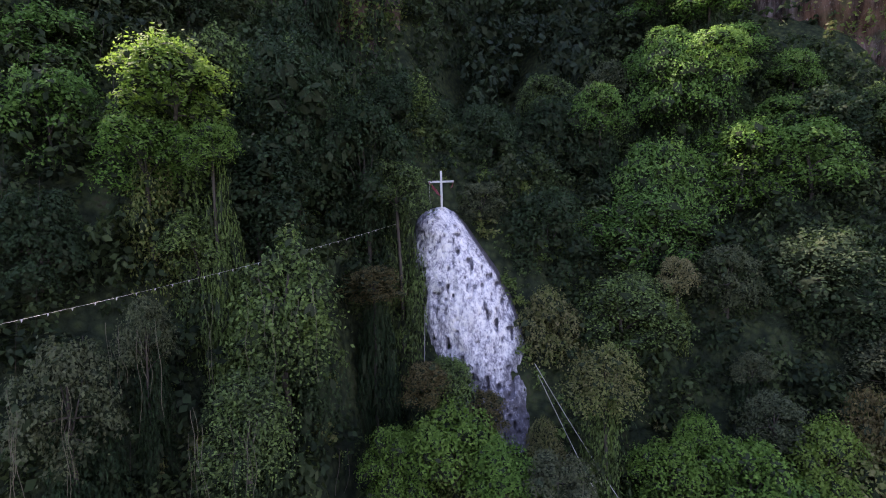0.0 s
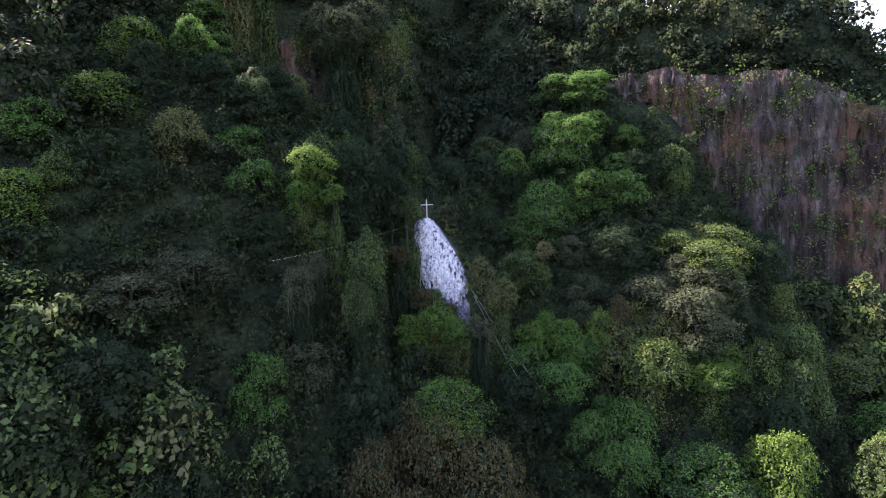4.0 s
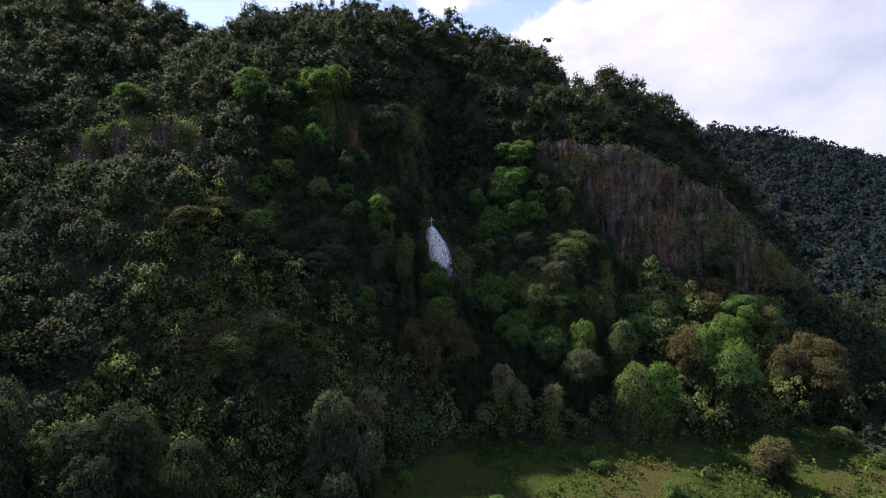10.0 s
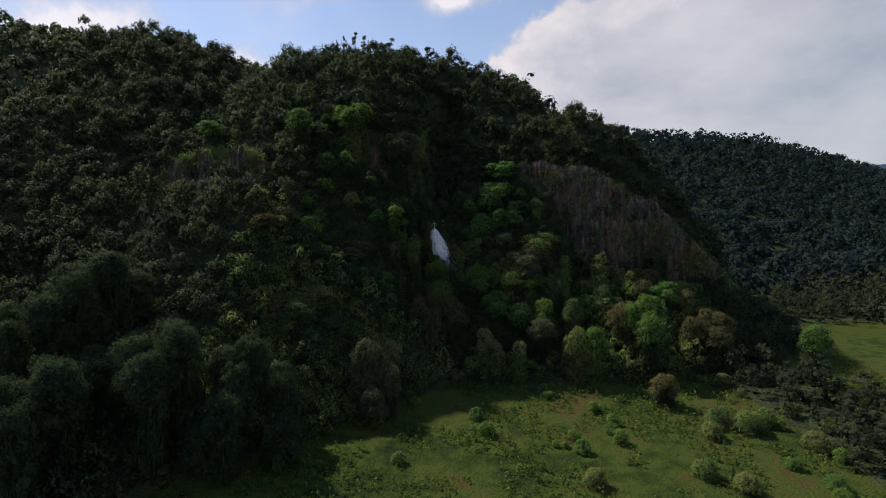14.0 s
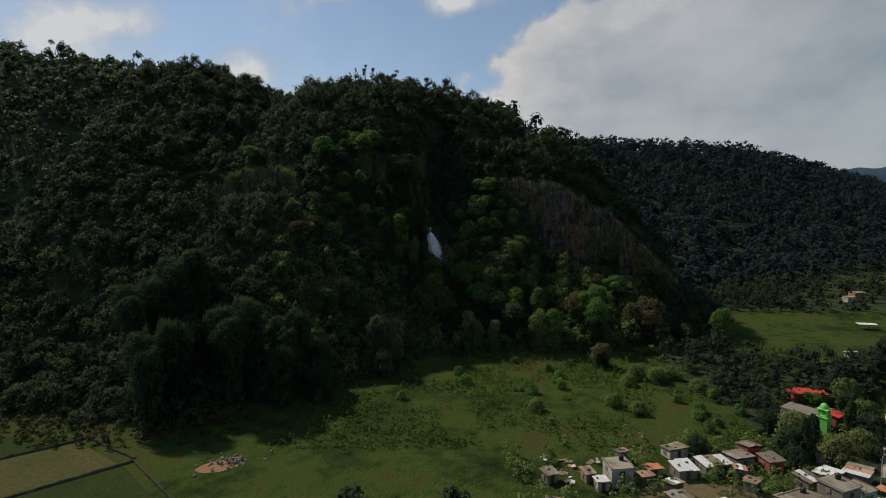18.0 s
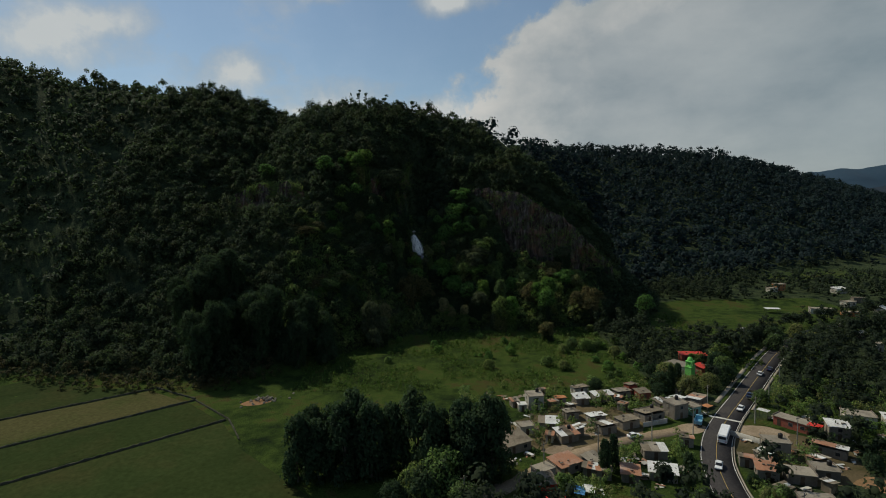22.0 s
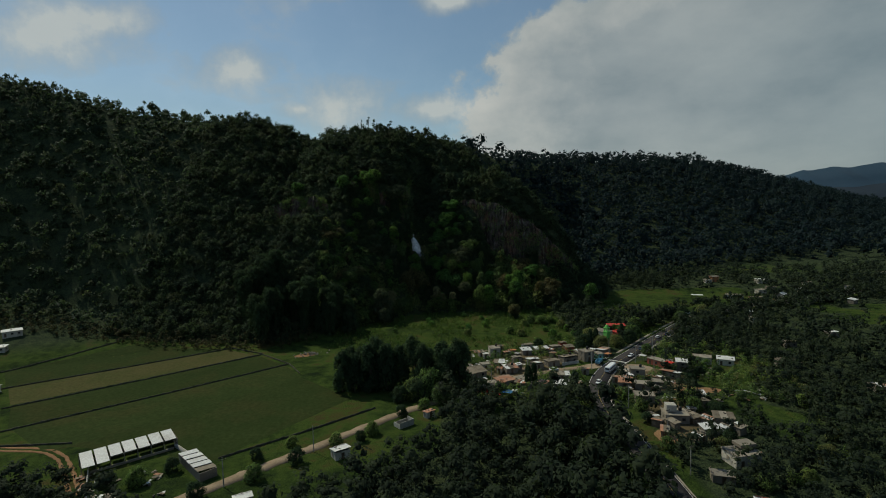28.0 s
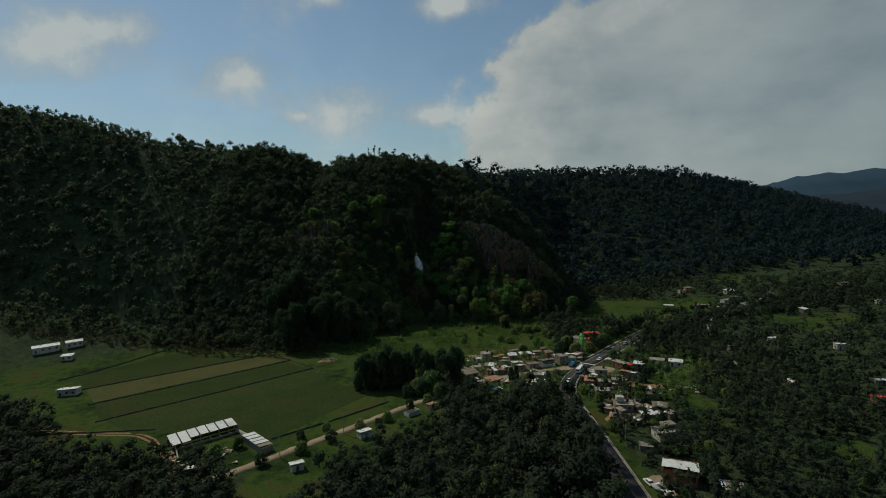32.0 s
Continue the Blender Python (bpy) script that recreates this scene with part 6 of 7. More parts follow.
for x, y, w, d, h, tn, wl, rf, sl, lab in ((257, -91, 9, 6, 4.0, -10, W, "sheet", PALE, PALE_LAB), (213, -175, 10, 7, 4.0, -15, R, "sheet", red_roof, "house with a bright red roof among trees"), (343, 67, 10, 6, 4.0, 10, W, "slab", concrete, SLAB_LAB),
                                        (176, -119, 12, 6, 3.0, -18, B, "sheet", OLD, GREY_LAB), (300, 60, 10, 6, 4, 20, W, "sheet", PALE, PALE_LAB), (320, 85, 8, 6, 4, -10, W, "slab", concrete, SLAB_LAB), (385, 40, 10, 6, 4, 0, W, "slab", concrete, SLAB_LAB),
                                        (305, 15, 8, 5, 3.4, 30, B, "sheet", PALE, PALE_LAB), (282, 70, 9, 6, 4, -15, B, "sheet", OLD, GREY_LAB), (230, -70, 7, 5, 3, 10, B, "sheet", PALE, PALE_LAB), (190, -150, 7, 5, 3, 10, B, "mixed", OLD, GREY_LAB),
                                        (268, 60, 10, 6, 4, 15, W, "slab", concrete, SLAB_LAB), (420, 130, 10, 7, 4, 0, W, "slab", concrete, SLAB_LAB), (232, -150, 6, 4, 2.6, 0, B, "sheet", PALE, PALE_LAB), (196, -88, 8, 5, 3, 5, B, "sheet", OLD, GREY_LAB)):
    house(x, y, w, d, h, tn, wl, rf, lab, 2 if h > 5 else 1, sl, group="houses across the valley")
for x, y, w, d, h, tn, lab in ((-233, -80, 14, 4.5, 3.4, 42, "long white barn at the forest edge"), (-222, -70, 9, 4, 3.0, 42, "short white barn at the forest edge"), (-212, -89, 6, 4, 2.6, 20, "small pale barn by the forest"), (-170, -141, 9, 5, 3.0, 12, "pale-roofed cattle shelter in the fields")):
    house(x, y, w, d, h, tn, W, "sheet", lab, slab=PALE, group="western barns")

# lean-tos and sheds in the yards
rr = random.Random(21)
made = 0
while made < 34:
    x, y = rr.choice(((rr.uniform(30, 104), rr.uniform(-150, -84)), (rr.uniform(30, 104), rr.uniform(-150, -84)), (rr.uniform(94, 122), rr.uniform(-190, -124))))
    if any((x - bx) ** 2 + (y - by) ** 2 < (r * 0.8 + 1.6) ** 2 for bx, by, r in BUILT) or min(np.min(np.hypot(q[:, 0] - x, q[:, 1] - y)) for q in (HIGHWAY, LANE)) < 6.5:
        continue
    if x + y > -18 and x < 95:
        continue
    w, d = rr.uniform(2.0, 4.2), rr.uniform(1.8, 3.2)
    house(x, y, w, d, rr.uniform(1.9, 2.5), rr.choice((20, 22, -15, 35, 110)) + rr.uniform(-8, 8), rr.choice((B, B, W, sheet_old)), "mixed", "small yard shed patched with old sheets", door=True, group="yard sheds")
    made += 1

# church with its tower, and the hall beside it
church = thing("church", (110.5, -70, 0), 35, "small lime green village church with a bell tower", "church")
BUILT.append((110, -71, 8))
part("nave", boxes((1.5, 4, 2.0, 6, 9, 4.4), bevel=0.03), white_wall, church)
part("roof", boxes((1.5, 4, 4.35, 6.5, 9.5, 0.3), bevel=0.04), concrete, church)
tower = part("tower", boxes((-2.5, -2.4, 2.6, 2.5, 2.5, 5.8), bevel=0.04), green_wall, church, "lime green bell tower")
for sx in (-1, 1):
    for sy in (-1, 1):
        part("pillar", boxes((-2.5 + sx * 0.85, -2.4 + sy * 0.85, 6.5, 0.5, 0.5, 2.2)), green_wall, tower)
part("cornice", boxes((-2.5, -2.4, 5.5, 2.8, 2.8, 0.22), (-2.5, -2.4, 7.65, 2.6, 2.6, 0.25), bevel=0.03), green_wall, tower)
bm = bmesh.new()
bmesh.ops.create_uvsphere(bm, u_segments=14, v_segments=8, radius=1.0, matrix=Matrix.Translation((-2.5, -2.4, 7.75)) @ Matrix.Diagonal((1.05, 1.05, 1.5, 1)))
part("dome", bm, green_wall, tower)
bm = bmesh.new()
bmesh.ops.create_cone(bm, cap_ends=True, segments=12, radius1=0.45, radius2=0.2, depth=0.7, matrix=Matrix.Translation((-2.5, -2.4, 6.6)))
part("bell", bm, sheet_old, tower)
part("door", boxes((-2.5, -3.68, 1.2, 1.1, 0.12, 2.4)), door_mat, tower)
for k in (1.2, 4.0, 6.8):
    window_at(church, -1.5, k, 2.4, 0.9, 1.4, 1)
house(122.5, -47.5, 12, 5, 3.2, -4, R, "sheet", "long hall with a bright red roof", slab=red_roof)
house(117.5, -66, 5, 4.5, 3.8, 30, R, "sheet", "red-walled house beside the church", slab=red_roof)
house(104.5, -66.5, 5, 4, 3.0, 20, W, "sheet", PALE_LAB, slab=OLD)

# the long cattle shed and its annexe
shed = thing("cattle_shed", (-70.3, -196.5, 0), 41.5, "long open cattle shed with white sheet roof panels", "shed")
BUILT.append((-70, -196, 14))
for i in range(7):
    x = -11.2 + i * 3.6
    bm = bmesh.new()
    bmesh.ops.create_cube(bm, size=1.0, matrix=Matrix.Translation((x + 0.4, 0.6 if i > 1 else -1.0, 3.6 + 0.04 * (i % 2))) @ Matrix.Rotation(0.1, 4, "X") @ Matrix.Diagonal((3.1, 7.2 if i > 1 else 9.4, 0.07, 1)))
    part("roof_panel", bm, sheet_white, shed)
for i in range(8):
    for y in (-2.8, 3.8):
        part("post", boxes((-12.4 + i * 3.55, y, 1.6, 0.2, 0.2, 3.6)), concrete, shed)
part("back_wall", boxes((0.2, 4.1, 1.0, 25.5, 0.2, 2.6)), block_wall, shed)
part("side_wall", boxes((12.7, 0.6, 1.4, 0.2, 6.8, 3.2)), block_wall, shed)
part("trough", boxes((0.5, -3.4, 0.35, 22, 0.6, 0.7), bevel=0.05), concrete, shed)
annexe = thing("cattle_shed", (-45.5, -203.5, 0), -43, "low shed with overlapping pale roof strips", "shed")
BUILT.append((-45, -203, 9))
for i in range(5):
    bm = bmesh.new()
    bmesh.ops.create_cube(bm, size=1.0, matrix=Matrix.Translation((-6.6 + i * 3.3, 0, 2.7 + 0.05 * (i % 2))) @ Matrix.Rotation(-0.08, 4, "X") @ Matrix.Diagonal((2.6, 5.2, 0.07, 1)))
    part("roof_panel", bm, sheet_white if i < 4 else sheet_old, annexe)
for cx, cy, sx, sy in ((0, -2.3, 17, 0.2), (0, 2.3, 17, 0.2), (-8.4, 0, 0.2, 4.4), (8.4, 0, 0.2, 4.4)):
    part("wall", boxes((cx, cy, 1.1, sx, sy, 2.7)), block_wall, annexe)
for a, b in (((-77, -205), (-66, -221)), ((-60, -190), (-51, -197)), ((100, -118.5), (106, -125)), ((78, -113.5), (87, -110.3))):
    q = curve_points([a, b], 0.8)
    ribbon("yard_wall", q, -0.12, 0.12, 1.5, white_wall, 1.3, "pale rendered yard wall", "wall")

shelter = thing("field_shelter", (212, 45, float(height(212, 45))), -15, "open pasture shelter with a pale roof on posts", "shelter")
part("roof", boxes((0, 0, 2.7, 8, 4.4, 0.1)), sheet_white, shelter)
for sx in (-3.6, 0, 3.6):
    for sy in (-1.9, 1.9):
        part("post", boxes((sx, sy, 1.2, 0.18, 0.18, 3.0)), bark, shelter)


def canopy(x, y, z, w, d, turn, mat, label):
    root = thing("canopy", (x, y, 0), turn, label, "canopy")
    u = np.linspace(-0.5, 0.5, 9)
    U, V = np.meshgrid(u, u, indexing="ij")
    Z = z + 0.25 * np.cos(U * 3) * np.cos(V * 3) - 0.15 * np.abs(np.sin(U * 9 + V * 5)) * 0.6
    part("sheet", mesh_np("sheet", np.stack([U * w, V * d, Z], -1).reshape(-1, 3), grid_faces(9, 9), mat), None, root)
    for sx in (-0.46, 0.46):
        for sy in (-0.46, 0.46):
            part("post", boxes((sx * w, sy * d, z / 2, 0.09, 0.09, z)), bark, root)


canopy(101.6, -103.6, 2.6, 3.0, 2.4, 30, tile_roof, "orange awning on posts beside a shop")
canopy(124.2, -119.6, 3.0, 3.4, 3.0, -50, tarp_red, "bright red tarpaulin awning on posts")
canopy(116.6, -108, 2.8, 3.2, 2.4, -50, sheet_white, "white awning on posts at the road")
house(42.4, -148.6, 6.2, 5.6, 4.0, 12, tarp_red, "sheet", "small house with bright red painted walls", slab=sheet_old)
canopy(44.2, -153.6, 2.2, 4.6, 3.0, 12, tarp_red, "red tarpaulin lean-to by the lane")
canopy(49.4, -151, 2.4, 4.2, 3.6, -20, tarp_blue, "blue tarpaulin awning by the lane")
canopy(52.4, -150.4, 2.3, 3.0, 3.4, -20, sheet_white, "white plastic awning by the lane")

BUILT += [(111, -118, 6.0), (124, -146, 8.0), (117, -147, 5.0)]


def scrap(x, y, seed):
    """Leftover sheets, planks and blocks lying in a yard."""
    r = random.Random(seed)
    root = thing("scrap_pile", (x, y, float(height(x, y)) + 0.05), r.uniform(0, 180), r.choice(("loose roofing sheets and blocks dumped in a yard", "old planks and sheets stacked beside a house", "broken blocks and boards lying on the earth")), "scrap", "yard scrap")
    for k in range(r.randint(2, 4)):
        bm = bmesh.new()
        m = Matrix.Translation((r.uniform(-1, 1), r.uniform(-1, 1), 0.12 + 0.16 * k)) @ Euler((r.uniform(-0.25, 0.25), r.uniform(-0.25, 0.25), r.uniform(0, 3))).to_matrix().to_4x4() @ Matrix.Diagonal((r.uniform(0.9, 2.6), r.uniform(0.5, 1.2), 0.05, 1))
        bmesh.ops.create_cube(bm, size=1.0, matrix=m)
        part("sheet", bm, r.choice((sheet_white, sheet_old, sheet_old, sheet_rust, white_wall)), root)
    for k in range(r.randint(1, 3)):
        part("block", boxes((r.uniform(-1.6, 1.6), r.uniform(-1.6, 1.6), 0.18, r.uniform(0.3, 0.8), r.uniform(0.25, 0.6), r.uniform(0.3, 0.6)), bevel=0.03), r.choice((block_wall, concrete, white_wall)), root)


rr = random.Random(31)
made = 0
while made < 90:
    x, y = rr.choice(((rr.uniform(32, 104), rr.uniform(-150, -86)), (rr.uniform(32, 104), rr.uniform(-150, -86)), (rr.uniform(96, 146), rr.uniform(-158, -108)), (rr.uniform(-80, -40), rr.uniform(-222, -200))))
    if any((x - bx) ** 2 + (y - by) ** 2 < (br * 0.85 + 1.0) ** 2 for bx, by, br in BUILT) or min(np.min(np.hypot(q[:, 0] - x, q[:, 1] - y)) for q in (HIGHWAY, LANE)) < 5.5 or (x + y > -16 and x < 95):
        continue
    scrap(x, y, made)
    made += 1

# ---- vehicles ----


def wheels(root, xs, y, r, wide=0.24):
    for x in xs:
        for s in (-1, 1):
            bm = bmesh.new()
            bmesh.ops.create_cone(bm, cap_ends=True, segments=14, radius1=r, radius2=r, depth=wide, matrix=Matrix.Translation((x, s * y, r)) @ Matrix.Rotation(math.pi / 2, 4, "X"))
            wl = part("wheel", bm, rubber, root)
            bm = bmesh.new()
            bmesh.ops.create_cone(bm, cap_ends=True, segments=10, radius1=r * 0.55, radius2=r * 0.5, depth=0.05, matrix=Matrix.Translation((x, s * (y + wide / 2), r)) @ Matrix.Rotation(math.pi / 2, 4, "X"))
            part("rim", bm, concrete, wl)


def loft(profile, half, roof_half, z_split):
    """A car shell: a side outline swept across, narrowing above z_split."""
    bm = bmesh.new()
    rows = []
    for s in (-1, 1):
        rows.append([bm.verts.new((x, s * (half if z <= z_split else roof_half), z)) for x, z in profile])
    bm.faces.new(rows[0])
    bm.faces.new(rows[1][::-1])
    n = len(profile)
    for i in range(n):
        bm.faces.new((rows[0][i], rows[1][i], rows[1][(i + 1) % n], rows[0][(i + 1) % n]))
    bmesh.ops.recalc_face_normals(bm, faces=bm.faces)
    bmesh.ops.bevel(bm, geom=list(bm.edges), offset=0.05, segments=2, affect="EDGES")
    return bm


def car(x, y, z, turn, mat, label):
    root = thing("car", (x, y, z), turn, label, "car", "cars")
    part("body", loft([(-2.0, 0.35), (2.05, 0.35), (2.1, 0.72), (1.1, 0.9), (-1.95, 0.95), (-2.1, 0.7)], 0.84, 0.84, 2), mat, root)
    part("windows", loft([(-1.7, 0.93), (0.95, 0.9), (0.35, 1.36), (-1.1, 1.4)], 0.76, 0.62, 1.0), glass_dark, root)
    part("roof", loft([(-1.15, 1.39), (0.38, 1.36), (0.25, 1.45), (-1.0, 1.47)], 0.63, 0.6, 1.42), mat, root)
    for s in (-1, 1):
        part("headlight", boxes((2.06, s * 0.58, 0.68, 0.1, 0.3, 0.16)), white_wall, root)
        part("tail_light", boxes((-2.06, s * 0.6, 0.75, 0.1, 0.26, 0.16)), car_red, root)
    part("bumper", boxes((2.1, 0, 0.42, 0.14, 1.6, 0.2), bevel=0.03), black_plastic, root)
    wheels(root, (-1.3, 1.3), 0.74, 0.31)


def truck(x, y, z, turn, mat, bed, label, length=6.0):
    root = thing("truck", (x, y, z), turn, label, "truck", "trucks")
    part("chassis", boxes((0, 0, 0.75, length, 0.9, 0.3)), black_plastic, root)
    part("cab", loft([(length / 2 - 1.7, 0.6), (length / 2, 0.6), (length / 2, 1.35), (length / 2 - 0.45, 1.45), (length / 2 - 0.8, 2.15), (length / 2 - 1.7, 2.2)], 0.98, 0.86, 1.5), mat, root)
    part("windscreen", boxes((length / 2 - 0.6, 0, 1.78, 0.12, 1.5, 0.5)), glass_dark, root)
    bd = part("bed", boxes((-0.9, 0, 1.0, length - 1.9, 2.1, 0.14), bevel=0.02), bed, root)
    for s in (-1, 1):
        part("side_board", boxes((-0.9, s * 1.0, 1.5, length - 1.9, 0.08, 0.95)), bed, root)
        part("headlight", boxes((length / 2 + 0.02, s * 0.7, 0.9, 0.08, 0.3, 0.22)), white_wall, root)
    part("tail_board", boxes((-length / 2 + 0.08, 0, 1.5, 0.08, 2.0, 0.95)), bed, root)
    part("bumper", boxes((length / 2 + 0.06, 0, 0.55, 0.18, 1.9, 0.25), bevel=0.03), concrete, root)
    wheels(root, (-length / 2 + 1.3, length / 2 - 1.0), 0.86, 0.44, 0.3)


def bus(x, y, z, turn, label):
    root = thing("bus", (x, y, z), turn, label, "bus")
    part("body", boxes((0, 0, 1.55, 8.6, 2.35, 2.2), bevel=0.14), car_white, root)
    part("roof", boxes((0, 0, 2.7, 8.2, 2.15, 0.16), bevel=0.06), car_white, root)
    for s in (-1, 1):
        for i in range(6):
            part("window", boxes((-3.4 + i * 1.25, s * 1.17, 1.95, 1.0, 0.06, 0.75)), glass_dark, root)
        part("stripe", boxes((0, s * 1.18, 0.95, 8.2, 0.04, 0.2)), car_dark, root)
        part("tail_light", boxes((-4.3, s * 0.95, 1.0, 0.06, 0.22, 0.4)), car_red, root)
        part("headlight", boxes((4.3, s * 0.85, 0.85, 0.06, 0.36, 0.24)), white_wall, root)
    part("windscreen", boxes((4.29, 0, 1.95, 0.06, 2.0, 0.9)), glass_dark, root)
    part("rear_window", boxes((-4.29, 0, 1.95, 0.06, 1.8, 0.75)), glass_dark, root)
    part("bumper", boxes((4.36, 0, 0.5, 0.16, 2.2, 0.26), (-4.36, 0, 0.5, 0.16, 2.2, 0.26), bevel=0.04), black_plastic, root)
    wheels(root, (-2.7, 2.9), 1.02, 0.46, 0.28)


bus(97.6, -121.8, 0.1, 56, "white country bus with dark windows on the highway")
car(113.3, -101.5, 0.1, 230, car_white, "small white car on the highway")
truck(122.3, -91.2, 0.1, 230, car_dark, sheet_old, "dark pickup truck with a loaded bed", 5.2)
truck(95.3, -111.6, 0.06, 60, car_blue, car_blue, "light blue flatbed truck parked at the junction")
car(73, -120.3, 0.06, 20, car_white, "white car parked on the dirt lane")
car(146, -62.5, 0.1, 50, car_dark, "dark car on the highway")
car(92.6, -234.5, 0.06, 100, car_white, "white car parked by the workshop")
truck(94.6, -240, 0.06, 110, car_white, sheet_white, "white lorry parked by the workshop", 6.4)
truck(178, -11, 0.1, 150, car_red, car_white, "red and white lorry by the far road", 6.4)
car(139, -68, 0.1, 50, car_white, "white car on the highway")
car(88.2, -137.5, 0.1, 240, car_white, "white car rounding the highway bend")

# ---- poles and wires ----


def pole(x, y, tall=8.5, turn=30):
    root = thing("utility_pole", (x, y, float(height(x, y))), turn, "slim concrete utility pole with a crossarm", "pole", "utility poles")
    bm = bmesh.new()
    bmesh.ops.create_cone(bm, cap_ends=True, segments=8, radius1=0.16, radius2=0.1, depth=tall, matrix=Matrix.Translation((0, 0, tall / 2 - 0.2)))
    part("shaft", bm, pole_mat, root)
    part("crossarm", boxes((0, 0, tall - 0.8, 1.8, 0.12, 0.14)), bark, root)
    for s in (-0.8, 0.0, 0.8):
        part("insulator", boxes((s, 0, tall - 0.62, 0.09, 0.09, 0.22)), concrete, root)


for x, y in ((90, -119.5), (77, -123), (60, -130.5), (44, -140), (24, -155.5), (-14, -194), (-33, -213.5), (112, -111.5), (126, -95), (140, -78), (97.5, -184), (92, -163), (93.5, -209), (103, -101), (164, -50), (115, -126)):
    pole(x, y)

# ---- rubble heap ----
heap = thing("rubble_heap", (-47, -88.5, float(height(-47, -88.5))), 20, "heap of pale broken stone on bare earth", "rubble")
stones = []
for k in range(4):
    bm = bmesh.new()
    bmesh.ops.create_icosphere(bm, subdivisions=1, radius=0.5)
    for v2 in bm.verts:
        v2.co *= 1 + 0.35 * noise.noise(v2.co * 2 + Vector((k * 7, 0, 0)))
    me = bpy.data.meshes.new("stone")
    bm.to_mesh(me)
    bm.free()
    me.materials.append(concrete)
    stones.append(me)
rr = random.Random(4)
for k in range(70):
    ob = part("stone", stones[k % 4], None, heap)
    a, d = rr.uniform(0, 6.28), abs(rr.gauss(0, 2.6))
    s = rr.uniform(0.4, 1.3)
    ob.matrix_basis = Matrix.Translation((d * 1.5 * math.cos(a), d * math.sin(a), max(0.05, 0.9 - 0.3 * d))) @ Euler((rr.random() * 6, rr.random() * 6, 0)).to_matrix().to_4x4() @ Matrix.Diagonal((s, s, s * 0.7, 1))

# ---- trees among the houses, thickets, meadow shrubs ----


def clear_of(x, y, gap=1.5):
    if any((x - bx) ** 2 + (y - by) ** 2 < (r + gap) ** 2 for bx, by, r in BUILT):
        return False
    return min(np.min(np.hypot(q[:, 0] - x, q[:, 1] - y)) for q in (HIGHWAY, LANE, TRACK)) > 5.5


for k, (x, y) in enumerate(((-15, -138), (-9, -137), (-3, -136.5), (-12, -142.5), (-5.5, -142.5), (1, -141), (-17, -143), (6, -137), (12, -137.5), (18, -137), (15, -142), (24, -139), (29, -136), (26, -143.5), (31, -141))):
    tree("bamboo", k % 2, x, y, 1.42 + 0.3 * ((k * 7) % 3) / 2, 0.0, 0.78)
for k, (x, y, s) in enumerate(((19, -149, 1.55), (15, -152, 1.3), (24, -157, 1.0), (8, -154, 0.9), (13, -150, 1.1), (172, -22, 1.2), (166, -33, 1.0), (150, -28, 0.9), (144, -38, 1.1), (137, -40, 1.0), (133, -50, 1.1), (128, -58, 1.0),
                              (100, -78, 1.2), (95, -84, 1.1), (103, -88, 1.0), (92, -90, 0.8), (112, -84, 0.9), (121, -76, 1.1), (126, -66, 1.0), (96, -72, 1.0), (188, -14, 1.0), (196, -18, 1.1), (182, -34, 1.1), (176, -40, 1.0), (160, -66, 1.0), (152, -72, 1.0), (166, -58, 1.0), (148, -84, 0.9))):
    tree("round", k % 2, x, y, s * 0.85)
for k, (x, y, s) in enumerate(((-8, -190, 0.5), (-17, -201, 0.6), (-26, -210, 0.55), (-30, -199, 0.5), (-22, -190, 0.4), (-52, -205, 0.55), (-58, -212, 0.6), (-38, -219, 0.6), (2, -182, 0.5), (10, -168, 0.55), (18, -162, 0.5), (-1, -187, 0.45), (-80, -200, 0.45), (-64, -215, 0.6),
                               (95, -152, 0.45), (92, -146, 0.4), (116, -158, 0.6), (124, -140, 0.6), (114, -166, 0.6), (132, -132, 0.6), (96, -165, 0.5), (94, -176, 0.5), (93, -195, 0.5), (113, -192, 0.6), (74, -172, 0.8), (76, -186, 0.8), (75, -158, 0.7), (77, -200, 0.8), (76, -216, 0.8), (77, -230, 0.8))):
    tree("round", k % 2, x, y, s, label="spreading tree beside the lane or road")
for x, y in ((98.5, -83), (102, -81), (61.5, -138.5), (58.8, -141), (76, -148), (118, -72)):
    tree("bamboo", 1, x, y, 0.85, 0.0, 0.55, "tall narrow dark cypress-like tree among houses")
placed = 0
rr = random.Random(11)
while placed < 56:
    x, y = rr.uniform(30, 165), rr.uniform(-248, -80)
    if not clear_of(x, y) or (x > 105 and -128 < y < -108 and x < 120):
        continue
    kind = rr.choice(("round", "mixed", "dark", "mixed", "mixed"))
    i = rr.randrange(2)
    tree(kind, i, x, y, rr.uniform(0.35, 0.75) * (1.25 if kind != "round" else 0.85), label="leafy garden tree between the houses")
    placed += 1
rr = random.Random(12)
placed = 0
while placed < 38:
    x, y = rr.uniform(-30, 150), rr.uniform(-75, 25)
    if y > float(foot(x)) + 1 or (x < 30 and rr.random() < 0.75) or (x > 122 and y > -45 and rr.random() < 0.8):
        continue
    kind = rr.choice(("mixed", "mixed", "vine", "green", "bright"))
    t = tree(kind, rr.randrange(2), x, y, rr.uniform(0.28, 0.72), None, 1.2, "low rounded bush in the rough meadow")
    t.name, t["category"], t["group"] = "bush", "bush", "meadow bushes"
    placed += 1
